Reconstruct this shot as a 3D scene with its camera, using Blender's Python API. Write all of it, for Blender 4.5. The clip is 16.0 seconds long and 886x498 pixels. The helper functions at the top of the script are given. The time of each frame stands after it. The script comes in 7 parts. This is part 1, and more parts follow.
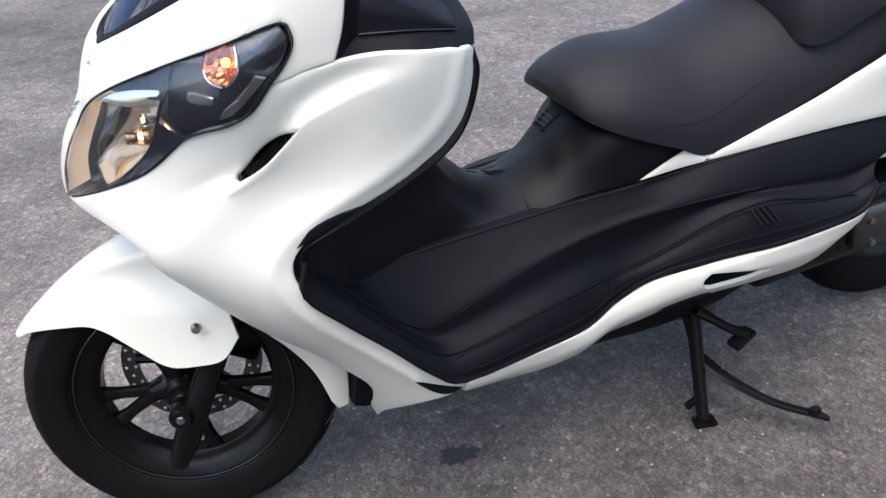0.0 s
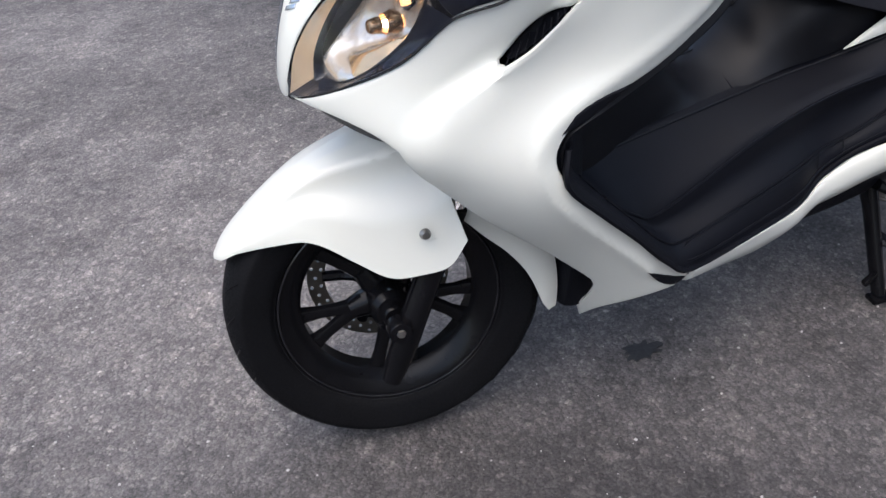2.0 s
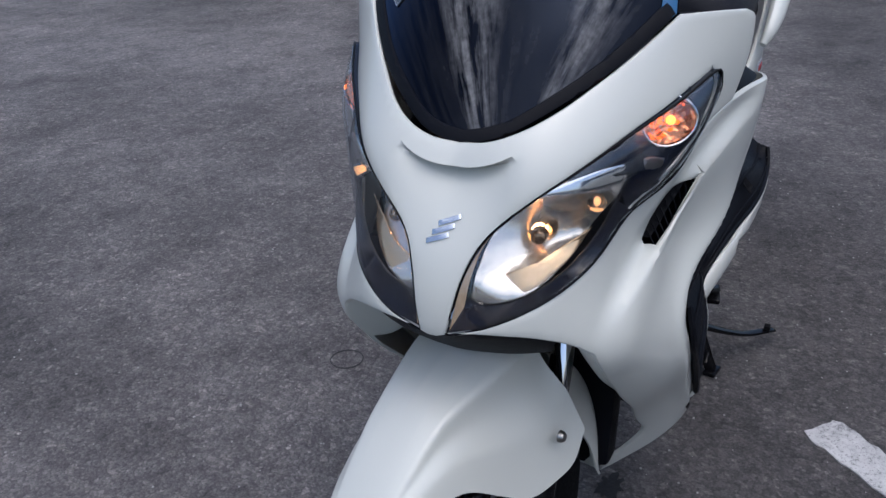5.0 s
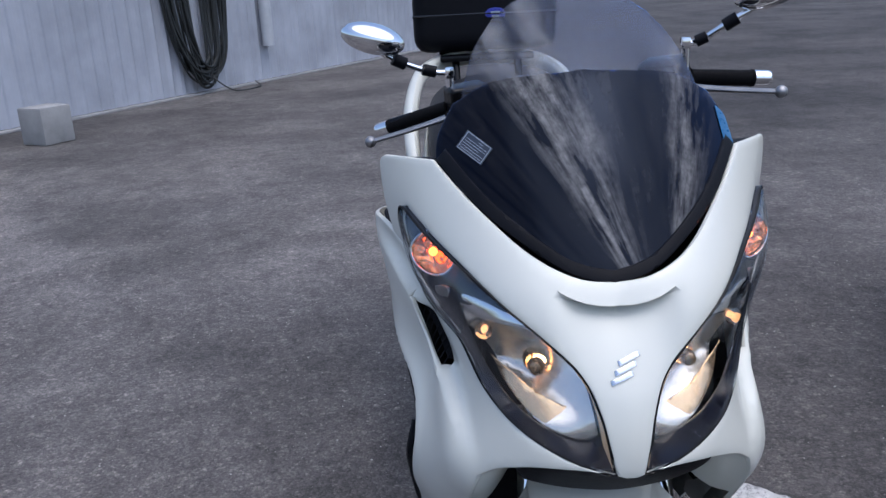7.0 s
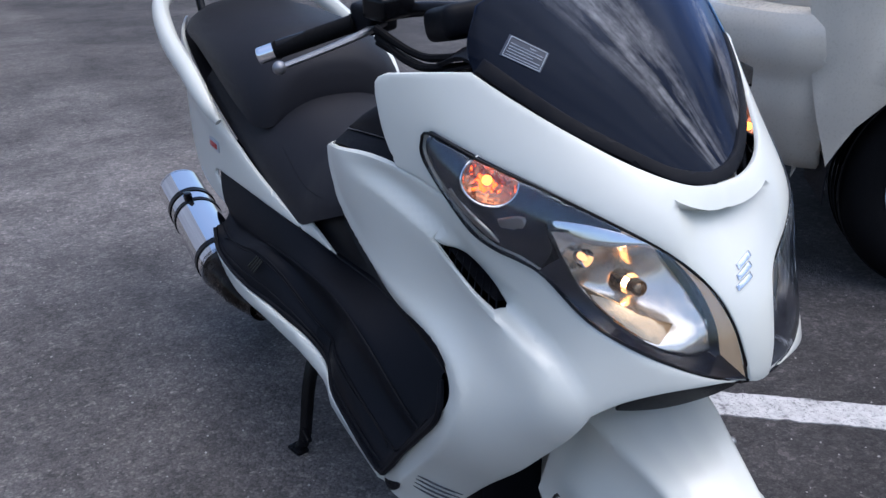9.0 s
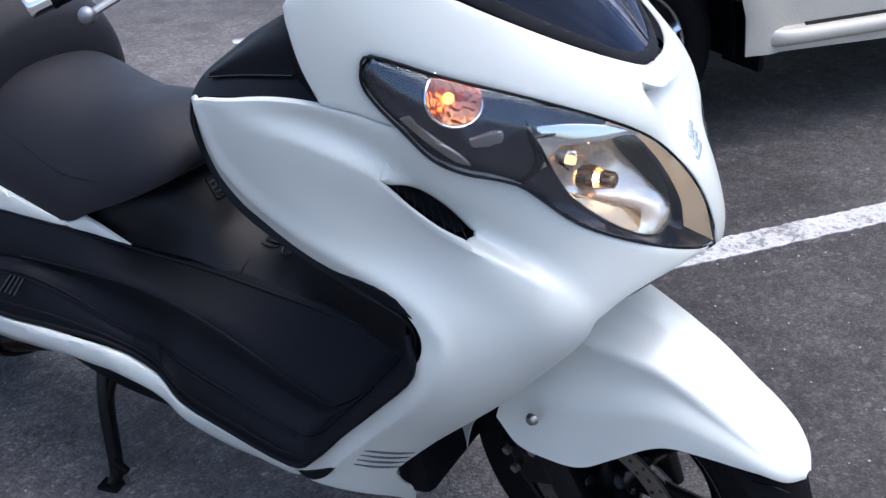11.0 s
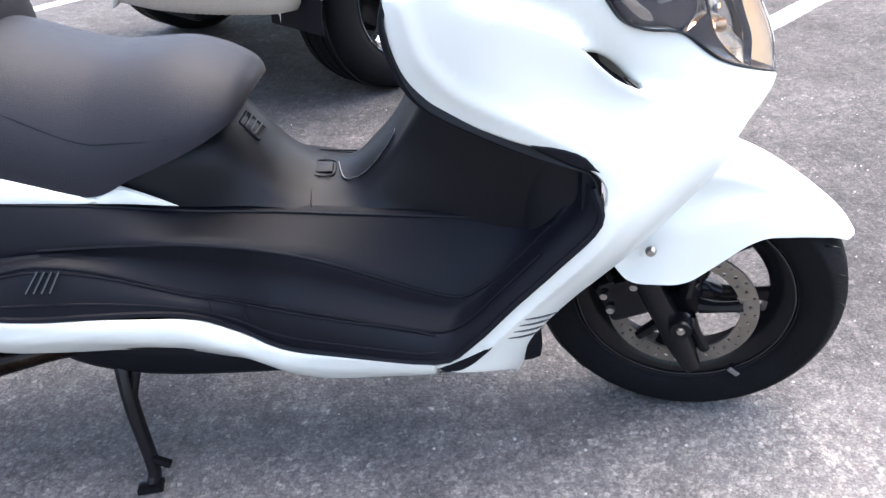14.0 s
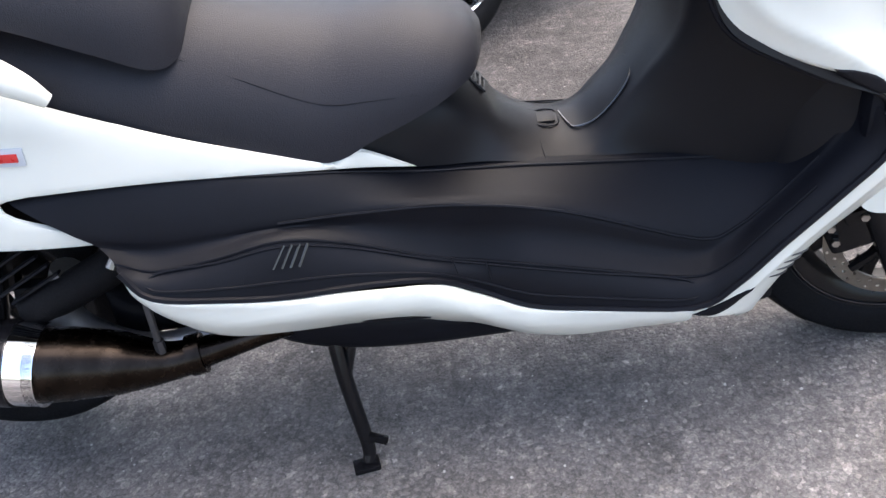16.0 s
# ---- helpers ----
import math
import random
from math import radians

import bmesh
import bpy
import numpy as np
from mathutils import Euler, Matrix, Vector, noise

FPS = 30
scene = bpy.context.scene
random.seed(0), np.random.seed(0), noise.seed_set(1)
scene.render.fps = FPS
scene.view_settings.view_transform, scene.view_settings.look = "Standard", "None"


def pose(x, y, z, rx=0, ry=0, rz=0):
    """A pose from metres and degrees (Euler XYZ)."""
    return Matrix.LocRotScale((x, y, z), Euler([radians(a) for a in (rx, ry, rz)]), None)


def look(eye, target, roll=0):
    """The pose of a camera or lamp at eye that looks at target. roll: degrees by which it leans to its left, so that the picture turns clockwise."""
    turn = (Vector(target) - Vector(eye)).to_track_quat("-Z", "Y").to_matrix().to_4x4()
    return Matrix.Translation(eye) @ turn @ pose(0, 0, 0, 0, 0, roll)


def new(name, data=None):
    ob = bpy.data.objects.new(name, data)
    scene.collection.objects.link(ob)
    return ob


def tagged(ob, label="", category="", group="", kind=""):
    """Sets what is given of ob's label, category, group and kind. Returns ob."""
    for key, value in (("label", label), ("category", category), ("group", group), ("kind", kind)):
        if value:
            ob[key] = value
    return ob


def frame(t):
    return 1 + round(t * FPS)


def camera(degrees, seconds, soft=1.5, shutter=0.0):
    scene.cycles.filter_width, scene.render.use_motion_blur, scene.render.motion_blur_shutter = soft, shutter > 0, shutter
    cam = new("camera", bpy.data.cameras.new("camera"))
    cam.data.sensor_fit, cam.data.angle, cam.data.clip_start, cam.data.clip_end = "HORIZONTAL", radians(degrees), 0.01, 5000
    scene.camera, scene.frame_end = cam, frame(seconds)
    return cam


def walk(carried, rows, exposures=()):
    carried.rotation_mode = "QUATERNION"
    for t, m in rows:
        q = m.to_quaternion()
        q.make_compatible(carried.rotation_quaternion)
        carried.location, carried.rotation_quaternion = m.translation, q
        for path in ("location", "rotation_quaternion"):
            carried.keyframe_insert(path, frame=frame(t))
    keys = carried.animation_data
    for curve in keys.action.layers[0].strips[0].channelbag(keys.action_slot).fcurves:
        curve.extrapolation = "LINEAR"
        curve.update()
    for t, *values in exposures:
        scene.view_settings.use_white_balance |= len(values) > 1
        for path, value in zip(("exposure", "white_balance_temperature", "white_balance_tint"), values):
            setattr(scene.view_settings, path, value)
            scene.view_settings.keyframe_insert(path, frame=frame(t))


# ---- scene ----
from mathutils.geometry import delaunay_2d_cdt

# ---- camera and walk ----
cam = camera(55.06, 16.0, soft=1.45, shutter=0.0)
PATH = [
    (0.0, -0.046, 1.289, 1.197, 59.92, 3.01, 158.29),
    (0.5, 0.076, 1.332, 1.195, 59.59, 3.26, 158.00),
    (1.0, 0.161, 1.300, 1.173, 58.73, 3.23, 158.52),
    (1.5, 0.237, 1.174, 1.165, 56.09, 4.80, 156.24),
    (2.0, 0.331, 1.080, 1.148, 54.48, 4.93, 153.28),
    (2.5, 0.478, 1.006, 1.154, 54.71, 4.26, 149.45),
    (3.0, 0.615, 0.932, 1.158, 54.43, 3.58, 143.28),
    (3.5, 0.678, 0.799, 1.146, 55.29, 4.21, 137.07),
    (4.0, 0.709, 0.625, 1.149, 55.67, 3.87, 130.73),
    (4.5, 0.763, 0.510, 1.159, 59.05, 1.88, 123.35),
    (5.0, 0.864, 0.384, 1.206, 63.76, 1.59, 114.27),
    (5.2, 0.885, 0.338, 1.214, 65.57, 1.86, 111.59),
    (7.3, 0.952, -0.299, 1.231, 72.13, 2.60, 83.99),
    (7.5, 0.939, -0.341, 1.220, 71.39, 2.33, 81.11),
    (8.0, 0.833, -0.476, 1.191, 69.17, 3.01, 73.36),
    (8.2, 0.784, -0.531, 1.186, 68.74, 2.46, 70.66),
    (10.3, 0.423, -0.930, 1.183, 65.02, 3.53, 40.89),
    (10.5, 0.371, -0.939, 1.175, 64.32, 3.68, 37.66),
    (11.0, 0.280, -0.951, 1.150, 62.43, 3.59, 30.28),
    (11.5, 0.198, -1.001, 1.140, 60.73, 2.75, 21.81),
    (12.0, 0.120, -1.111, 1.136, 59.24, 1.61, 15.15),
    (12.5, 0.047, -1.165, 1.116, 57.66, 1.86, 10.60),
    (13.0, -0.081, -1.196, 1.108, 56.28, 3.46, 5.72),
    (13.5, -0.191, -1.220, 1.107, 56.44, 3.78, 4.18),
    (14.0, -0.335, -1.284, 1.131, 58.80, 3.78, 2.62),
    (14.5, -0.468, -1.355, 1.139, 59.57, 3.58, 0.05),
    (15.0, -0.587, -1.336, 1.116, 58.72, 3.57, -0.15),
    (15.5, -0.717, -1.282, 1.120, 57.51, 4.92, -1.80),
    (16.0, -0.790, -1.257, 1.111, 56.66, 5.72, -2.60),
]
walk(cam, [(t, pose(x, y, z, rx, ry, rz)) for t, x, y, z, rx, ry, rz in PATH],
     exposures=[(0.0, 1.45, 6450, 10), (0.5, 1.04, 6400, 10), (1.0, 0.96, 6350, 10), (1.5, 1.00, 6330, 10), (2.3, 1.24, 6300, 10), (3.2, 1.26, 6280, 10), (4.0, 0.90, 6120, 10), (4.5, 0.66, 5900, 10), (5.0, 0.18, 5720, 10), (7.4, 0.55, 5690, 10), (8.2, 0.58, 5690, 10), (10.4, 1.13, 5800, 10),
                (11.5, 1.38, 5900, 10), (12.5, 1.94, 6080, 10), (13.0, 2.29, 6180, 10), (13.5, 2.51, 6280, 10), (14.5, 2.86, 6500, 10), (15.5, 2.54, 6700, 10), (16.0, 2.56, 6800, 10)])

# ---- light ----
world = bpy.data.worlds.new("sky")
scene.world = world
world.use_nodes = True
wn = world.node_tree
sky = wn.nodes.new("ShaderNodeTexSky")
sky.sky_type, sky.sun_disc = 'NISHITA', False
sky.sun_elevation, sky.sun_rotation = radians(72), radians(45)
sky.air_density, sky.dust_density, sky.ozone_density = 1.0, 4.0, 1.5
wn.links.new(sky.outputs[0], wn.nodes["Background"].inputs[0])
wn.nodes["Background"].inputs[1].default_value = 0.15
sun_data = bpy.data.lights.new("sun", 'SUN')
sun_data.energy, sun_data.angle, sun_data.color = 0.95, radians(90), (1.0, 0.92, 0.81)
sun = new("sun", sun_data)
sun.matrix_world = look((0, 0, 5), (-0.24, -0.26, 4.0))

# ---- materials ----
def material(name):
    m = bpy.data.materials.new(name)
    m.use_nodes = True
    return m, m.node_tree, m.node_tree.nodes["Principled BSDF"]


def put(b, **values):
    for key, v in values.items():
        b.inputs[key.replace("_", " ")].default_value = v


def rgb(r, g, b):
    return (r, g, b, 1.0)


def noise_tex(nt, scale, detail=4.0, rough=0.6, stretch=None):
    tc = nt.nodes.new("ShaderNodeTexCoord")
    n = nt.nodes.new("ShaderNodeTexNoise")
    n.inputs["Scale"].default_value, n.inputs["Detail"].default_value, n.inputs["Roughness"].default_value = scale, detail, rough
    src = tc.outputs["Object"]
    if stretch:
        mp = nt.nodes.new("ShaderNodeMapping")
        mp.inputs["Scale"].default_value = stretch
        nt.links.new(src, mp.inputs[0])
        src = mp.outputs[0]
    nt.links.new(src, n.inputs["Vector"])
    return n


def ramp(nt, src, stops):
    r = nt.nodes.new("ShaderNodeValToRGB")
    e = r.color_ramp.elements
    while len(e) < len(stops):
        e.new(0.5)
    for el, (p, c) in zip(e, stops):
        el.position, el.color = p, c
    nt.links.new(src, r.inputs[0])
    return r


def bump(nt, b, src, strength, distance):
    n = nt.nodes.new("ShaderNodeBump")
    n.inputs["Strength"].default_value, n.inputs["Distance"].default_value = strength, distance
    nt.links.new(src, n.inputs["Height"])
    nt.links.new(n.outputs[0], b.inputs["Normal"])
    return n


def mix(nt, fac, a, b, kind='MIX'):
    m = nt.nodes.new("ShaderNodeMix")
    m.data_type, m.blend_type = 'RGBA', kind
    for sock, v in ((m.inputs[0], fac), (m.inputs[6], a), (m.inputs[7], b)):
        if hasattr(v, "is_output"):
            nt.links.new(v, sock)
        else:
            sock.default_value = v
    return m.outputs[2]


def worn(name, color, rough, metal=0.0, vary=0.15, scale=6.0, fine=150.0, relief=0.0, coat=0.0, spec=0.5):
    """A surface with soft blotches, slightly uneven gloss and fine relief."""
    m, nt, b = material(name)
    n1, n2 = noise_tex(nt, scale), noise_tex(nt, fine, 3.0)
    dark = tuple(c * (1 - vary) for c in color[:3]) + (1,)
    lite = tuple(min(1, c * (1 + vary * 0.6)) for c in color[:3]) + (1,)
    base = ramp(nt, n1.outputs["Fac"], [(0.3, dark), (0.7, lite)])
    nt.links.new(base.outputs[0], b.inputs["Base Color"])
    rr = ramp(nt, n2.outputs["Fac"], [(0.3, rgb(*[max(0.02, rough * 0.8)] * 3)), (0.7, rgb(*[min(1, rough * 1.2)] * 3))])
    nt.links.new(rr.outputs[0], b.inputs["Roughness"])
    put(b, Metallic=metal, Coat_Weight=coat, Coat_Roughness=0.04, Specular_IOR_Level=spec)
    if relief:
        bump(nt, b, n2.outputs["Fac"], 0.6, relief)
    return m


WHITE = worn("pearl_white_paint", rgb(0.600, 0.603, 0.545), 0.36, vary=0.03, scale=3.0, fine=900, coat=0.45)
BLACK = worn("black_moulded_plastic", rgb(0.0032, 0.0036, 0.0060), 0.54, vary=0.2, scale=9, fine=700, relief=0.0005, spec=0.13)
BLACK_GLOSS = worn("black_gloss_plastic", rgb(0.010, 0.010, 0.012), 0.14, vary=0.1, scale=5)
TUNNEL = worn("satin_black_plastic", rgb(0.0048, 0.005, 0.0066), 0.46, vary=0.1, scale=7, fine=700, relief=0.0005, spec=0.20)
SEAT = worn("charcoal_vinyl", rgb(0.0108, 0.0108, 0.0144), 0.54, vary=0.06, scale=5, fine=520, relief=0.0010, spec=0.20)
put(SEAT.node_tree.nodes["Principled BSDF"], Sheen_Weight=0.03, Sheen_Roughness=0.35)
RUBBER = worn("tyre_rubber", rgb(0.0036, 0.0036, 0.0044), 0.74, vary=0.25, scale=14, fine=260, relief=0.0006, spec=0.11)
IRON = worn("black_enamelled_metal", rgb(0.0045, 0.0045, 0.0055), 0.22, vary=0.25, scale=20, fine=300, spec=0.19)
DISC_STEEL = worn("worn_disc_steel", rgb(0.20, 0.185, 0.16), 0.38, metal=0.85, vary=0.2, scale=25, fine=400)
STEEL = worn("brushed_steel", rgb(0.36, 0.35, 0.33), 0.34, metal=1.0, vary=0.2, scale=25, fine=400)
ALLOY = worn("grey_cast_alloy", rgb(0.30, 0.30, 0.31), 0.42, metal=0.9, vary=0.2, scale=22, fine=300, relief=0.0005)
DARK_ALLOY = worn("dark_cast_alloy", rgb(0.07, 0.07, 0.075), 0.45, metal=0.8, vary=0.2, scale=22, fine=300, relief=0.0005)
CHROME = worn("chrome", rgb(0.86, 0.86, 0.87), 0.05, metal=1.0, vary=0.02)
BRONZE = worn("heat_stained_steel", rgb(0.022, 0.017, 0.014), 0.25, metal=1.0, vary=0.55, scale=22, fine=90)
BRONZE_RING = worn("bronze_bulb_shield", rgb(0.45, 0.30, 0.18), 0.25, metal=0.9, vary=0.1, scale=40)
CAR_ALLOY = worn("polished_car_alloy", rgb(0.66, 0.67, 0.69), 0.14, metal=0.95, vary=0.05, scale=10)
PIPE_GREY = worn("galvanised_grey", rgb(0.42, 0.44, 0.47), 0.45, vary=0.12, scale=8)
CABLE = worn("black_cable_sheath", rgb(0.012, 0.014, 0.014), 0.5, vary=0.2)
PEARL_CAR = worn("champagne_car_paint", rgb(0.5400, 0.4945, 0.4134), 0.3, vary=0.05, scale=4, coat=0.8)
REFLECTOR = worn("chromed_reflector", rgb(0.92, 0.87, 0.79), 0.22, metal=0.76, vary=0.03, scale=30)
BADGE = worn("silver_badge", rgb(0.55, 0.58, 0.63), 0.2, metal=0.9, vary=0.05)
STICKER = worn("printed_label_film", rgb(0.018, 0.026, 0.045), 0.35, vary=0.2)
PRINT = worn("grey_print", rgb(0.30, 0.34, 0.40), 0.5, vary=0.1)
facets = noise_tex(REFLECTOR.node_tree, 60.0, 1.0, 0.3, (1.0, 1.0, 0.10))
bump(REFLECTOR.node_tree, REFLECTOR.node_tree.nodes["Principled BSDF"], facets.outputs["Fac"], 0.3, 0.003)
# the bulb's warm glow on the lower bowl is put into this colour
BULB_GLOW_FLOOR = worn("reflector_with_bulb_glow", rgb(0.86, 0.62, 0.38), 0.22, metal=0.80, vary=0.12, scale=30)
# frosted lamp plastic; its faint emission stands in for leaking bulb light
FROSTED_GLOW = worn("frosted_band_bulb_glow", rgb(0.62, 0.47, 0.32), 0.24, vary=0.15, scale=40)
put(FROSTED_GLOW.node_tree.nodes["Principled BSDF"], Emission_Color=rgb(1.0, 0.70, 0.42), Emission_Strength=0.10)
RED = worn("red_plastic", rgb(0.45, 0.02, 0.02), 0.3, vary=0.1)
FILM_BLUE = worn("blue_edge_film", rgb(0.012, 0.10, 0.24), 0.30, vary=0.1)
BLUE = worn("blue_badge", rgb(0.03, 0.04, 0.30), 0.3, vary=0.1)
CONCRETE = worn("pale_concrete", rgb(0.27, 0.27, 0.27), 0.85, vary=0.25, scale=3, fine=60, relief=0.002)


def thin_glass(name, tint, gloss, see, shine=(1, 1, 1, 1)):
    """A clear moulded sheet: straight-through light tinted, with a glossy coat over it."""
    m, nt, b = material(name)
    nt.nodes.remove(b)
    tr, gl, mx, lw, pw, sc = (nt.nodes.new("ShaderNode" + k) for k in ("BsdfTransparent", "BsdfGlossy", "MixShader", "LayerWeight", "Math", "Math"))
    tr.inputs[0].default_value, gl.inputs[0].default_value, gl.inputs[1].default_value = tint, shine, gloss
    lw.inputs[0].default_value = 0.5
    pw.operation, pw.inputs[1].default_value = 'POWER', 4.5
    sc.operation, sc.inputs[1].default_value, sc.inputs[2].default_value = 'MULTIPLY_ADD', 0.9, see
    nt.links.new(lw.outputs[1], pw.inputs[0])
    nt.links.new(pw.outputs[0], sc.inputs[0])
    nt.links.new(sc.outputs[0], mx.inputs[0])
    nt.links.new(tr.outputs[0], mx.inputs[1])
    nt.links.new(gl.outputs[0], mx.inputs[2])
    nt.links.new(mx.outputs[0], nt.nodes["Material Output"].inputs[0])
    return m


LENS = thin_glass("clear_lens", rgb(0.96, 0.96, 0.96), 0.03, 0.045, rgb(0.85, 0.92, 1.0))


def dusty_screen(name, tint, dust_low, dust_high, gloss):
    """A tinted sheet with dust and dried run marks that fan out from its foot."""
    m = thin_glass(name, tint, gloss, 0.014, rgb(0.48, 0.62, 1.0))
    nt = m.node_tree
    last = nt.nodes["Material Output"].inputs[0].links[0].from_socket

    def math_node(op, a, b):
        n = nt.nodes.new("ShaderNodeMath")
        n.operation = op
        for sock, v in zip(n.inputs, (a, b)):
            if hasattr(v, "is_output"):
                nt.links.new(v, sock)
            else:
                sock.default_value = v
        return n.outputs[0]
    tc, sep, com = (nt.nodes.new("ShaderNode" + k) for k in ("TexCoord", "SeparateXYZ", "CombineXYZ"))
    nt.links.new(tc.outputs["Object"], sep.inputs[0])
    fan = math_node('DIVIDE', math_node('SUBTRACT', sep.outputs[1], 0.06), math_node('SUBTRACT', sep.outputs[2], 0.80))
    nt.links.new(math_node('MULTIPLY', fan, 5.0), com.inputs[0])
    nt.links.new(math_node('MULTIPLY', sep.outputs[2], 5.0), com.inputs[1])
    runs = nt.nodes.new("ShaderNodeTexNoise")
    runs.inputs["Scale"].default_value, runs.inputs["Detail"].default_value, runs.inputs["Roughness"].default_value = 2.2, 5.0, 0.62
    nt.links.new(com.outputs[0], runs.inputs["Vector"])
    band = ramp(nt, math_node('MULTIPLY_ADD', fan, 0.5), [(0.0, rgb(0.04, 0.04, 0.04)), (0.17, rgb(0.06, 0.06, 0.06)), (0.25, rgb(1, 1, 1)), (0.34, rgb(0.75, 0.75, 0.75)), (0.40, rgb(0.10, 0.10, 0.10)), (0.57, rgb(0.05, 0.05, 0.05)), (0.64, rgb(0.9, 0.9, 0.9)), (0.70, rgb(0.5, 0.5, 0.5)), (0.76, rgb(0.03, 0.03, 0.03))])
    band.inputs[0].links[0].from_node.inputs[2].default_value = 0.5
    grit = noise_tex(nt, 90.0, 4, 0.7)
    mark = ramp(nt, runs.outputs["Fac"], [(0.40, rgb(0, 0, 0)), (0.62, rgb(1, 1, 1))])
    amount = math_node('MULTIPLY', math_node('MULTIPLY', band.outputs[0], mark.outputs[0]), math_node('MULTIPLY', grit.outputs["Fac"], 2.0 * dust_high))
    fac = math_node('ADD', amount, dust_low)
    dif, mx = nt.nodes.new("ShaderNodeBsdfDiffuse"), nt.nodes.new("ShaderNodeMixShader")
    dif.inputs[0].default_value = rgb(0.45, 0.44, 0.43)
    nt.links.new(fac, mx.inputs[0])
    nt.links.new(last, mx.inputs[1])
    nt.links.new(dif.outputs[0], mx.inputs[2])
    nt.links.new(mx.outputs[0], nt.nodes["Material Output"].inputs[0])
    return m


SMOKE = dusty_screen("smoked_screen", rgb(0.016, 0.020, 0.038), 0.003, 0.36, 0.16)
TINT = dusty_screen("clear_screen", rgb(0.72, 0.74, 0.78), 0.03, 0.22, 0.06)
# chrome cup; the orange bulb's reflection is put into its colour
AMBER_REFLECTION = worn("chrome_cup_amber_reflection", rgb(0.92, 0.34, 0.16), 0.16, metal=0.85, vary=0.05, scale=40)
cut = noise_tex(AMBER_REFLECTION.node_tree, 80.0, 1.0, 0.5)
bump(AMBER_REFLECTION.node_tree, AMBER_REFLECTION.node_tree.nodes["Principled BSDF"], cut.outputs["Fac"], 0.6, 0.012)
SMOKED_HOUSING = worn("dark_grey_lamp_housing", rgb(0.007, 0.009, 0.018), 0.16, vary=0.15, scale=16, spec=0.45)


def glow(name, color, strength):
    m, nt, b = material(name)
    put(b, Base_Color=color, Emission_Color=color, Emission_Strength=strength, Roughness=0.3)
    return m


BULB = glow("lit_headlamp_bulb", rgb(1.0, 0.58, 0.26), 16.0)
PARKING = glow("lit_parking_bulb", rgb(1.0, 0.50, 0.2), 1.1)
SIGNAL = glow("lit_amber_bulb", rgb(1.0, 0.24, 0.03), 4.0)


def asphalt():
    m, nt, b = material("worn_asphalt")
    tc = nt.nodes.new("ShaderNodeTexCoord")
    big, mid, fine = noise_tex(nt, 0.8, 6, 0.62), noise_tex(nt, 5.0, 6, 0.68), noise_tex(nt, 210.0, 4, 0.75)
    warp = nt.nodes.new("ShaderNodeVectorMath")
    warp.operation = 'MULTIPLY_ADD'
    grit = noise_tex(nt, 45.0, 2, 0.6)
    nt.links.new(grit.outputs["Color"], warp.inputs[0])
    warp.inputs[1].default_value = (0.010, 0.010, 0.010)
    nt.links.new(tc.outputs["Object"], warp.inputs[2])

    def cells(scale):
        v = nt.nodes.new("ShaderNodeTexVoronoi")
        v.inputs["Scale"].default_value, v.inputs["Randomness"].default_value = scale, 1.0
        nt.links.new(warp.outputs[0], v.inputs["Vector"])
        return v
    small, stones, chips = cells(300.0), cells(120.0), cells(62.0)
    c1 = ramp(nt, big.outputs["Fac"], [(0.38, rgb(0.148, 0.142, 0.142)), (0.50, rgb(0.197, 0.188, 0.188)), (0.56, rgb(0.23, 0.22, 0.219)), (0.75, rgb(0.255, 0.243, 0.240))]).outputs[0]
    c2 = ramp(nt, mid.outputs["Fac"], [(0.30, rgb(0.66, 0.66, 0.66)), (0.50, rgb(0.98, 0.98, 0.98)), (0.72, rgb(1.25, 1.24, 1.22))]).outputs[0]
    # stones of different greys, with dark binder between them
    tone = ramp(nt, small.outputs["Color"], [(0.12, rgb(0.60, 0.60, 0.61)), (0.55, rgb(0.98, 0.97, 0.96)), (0.92, rgb(1.6, 1.58, 1.55))]).outputs[0]
    pebble = ramp(nt, stones.outputs["Color"], [(0.15, rgb(0.62, 0.62, 0.63)), (0.60, rgb(1.0, 0.99, 0.98)), (0.86, rgb(1.30, 1.29, 1.27)), (0.95, rgb(1.9, 1.87, 1.8))]).outputs[0]
    gap = ramp(nt, stones.outputs["Distance"], [(0.36, rgb(1.06, 1.06, 1.06)), (0.72, rgb(0.42, 0.42, 0.44))]).outputs[0]
    speck = ramp(nt, fine.outputs["Fac"], [(0.34, rgb(0.55, 0.55, 0.56)), (0.52, rgb(1.0, 1.0, 1.0)), (0.70, rgb(1.35, 1.33, 1.30))]).outputs[0]
    blot = ramp(nt, noise_tex(nt, 24.0, 5, 0.65).outputs["Fac"], [(0.30, rgb(0.72, 0.72, 0.73)), (0.55, rgb(1.0, 1.0, 1.0)), (0.75, rgb(1.22, 1.21, 1.19))]).outputs[0]
    chip = ramp(nt, chips.outputs["Color"], [(0.70, rgb(1.0, 1.0, 1.0)), (0.80, rgb(1.28, 1.26, 1.22)), (0.90, rgb(1.9, 1.86, 1.78))]).outputs[0]
    wide = ramp(nt, noise_tex(nt, 0.33, 3, 0.5).outputs["Fac"], [(0.36, rgb(0.70, 0.70, 0.71)), (0.50, rgb(0.98, 0.98, 0.98)), (0.62, rgb(1.12, 1.11, 1.10))]).outputs[0]
    # base colour is set darker past a ragged line, to lower that side's brightness
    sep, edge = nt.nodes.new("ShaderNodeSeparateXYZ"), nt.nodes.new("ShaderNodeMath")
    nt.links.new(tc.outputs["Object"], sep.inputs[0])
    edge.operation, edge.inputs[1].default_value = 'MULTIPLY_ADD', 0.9
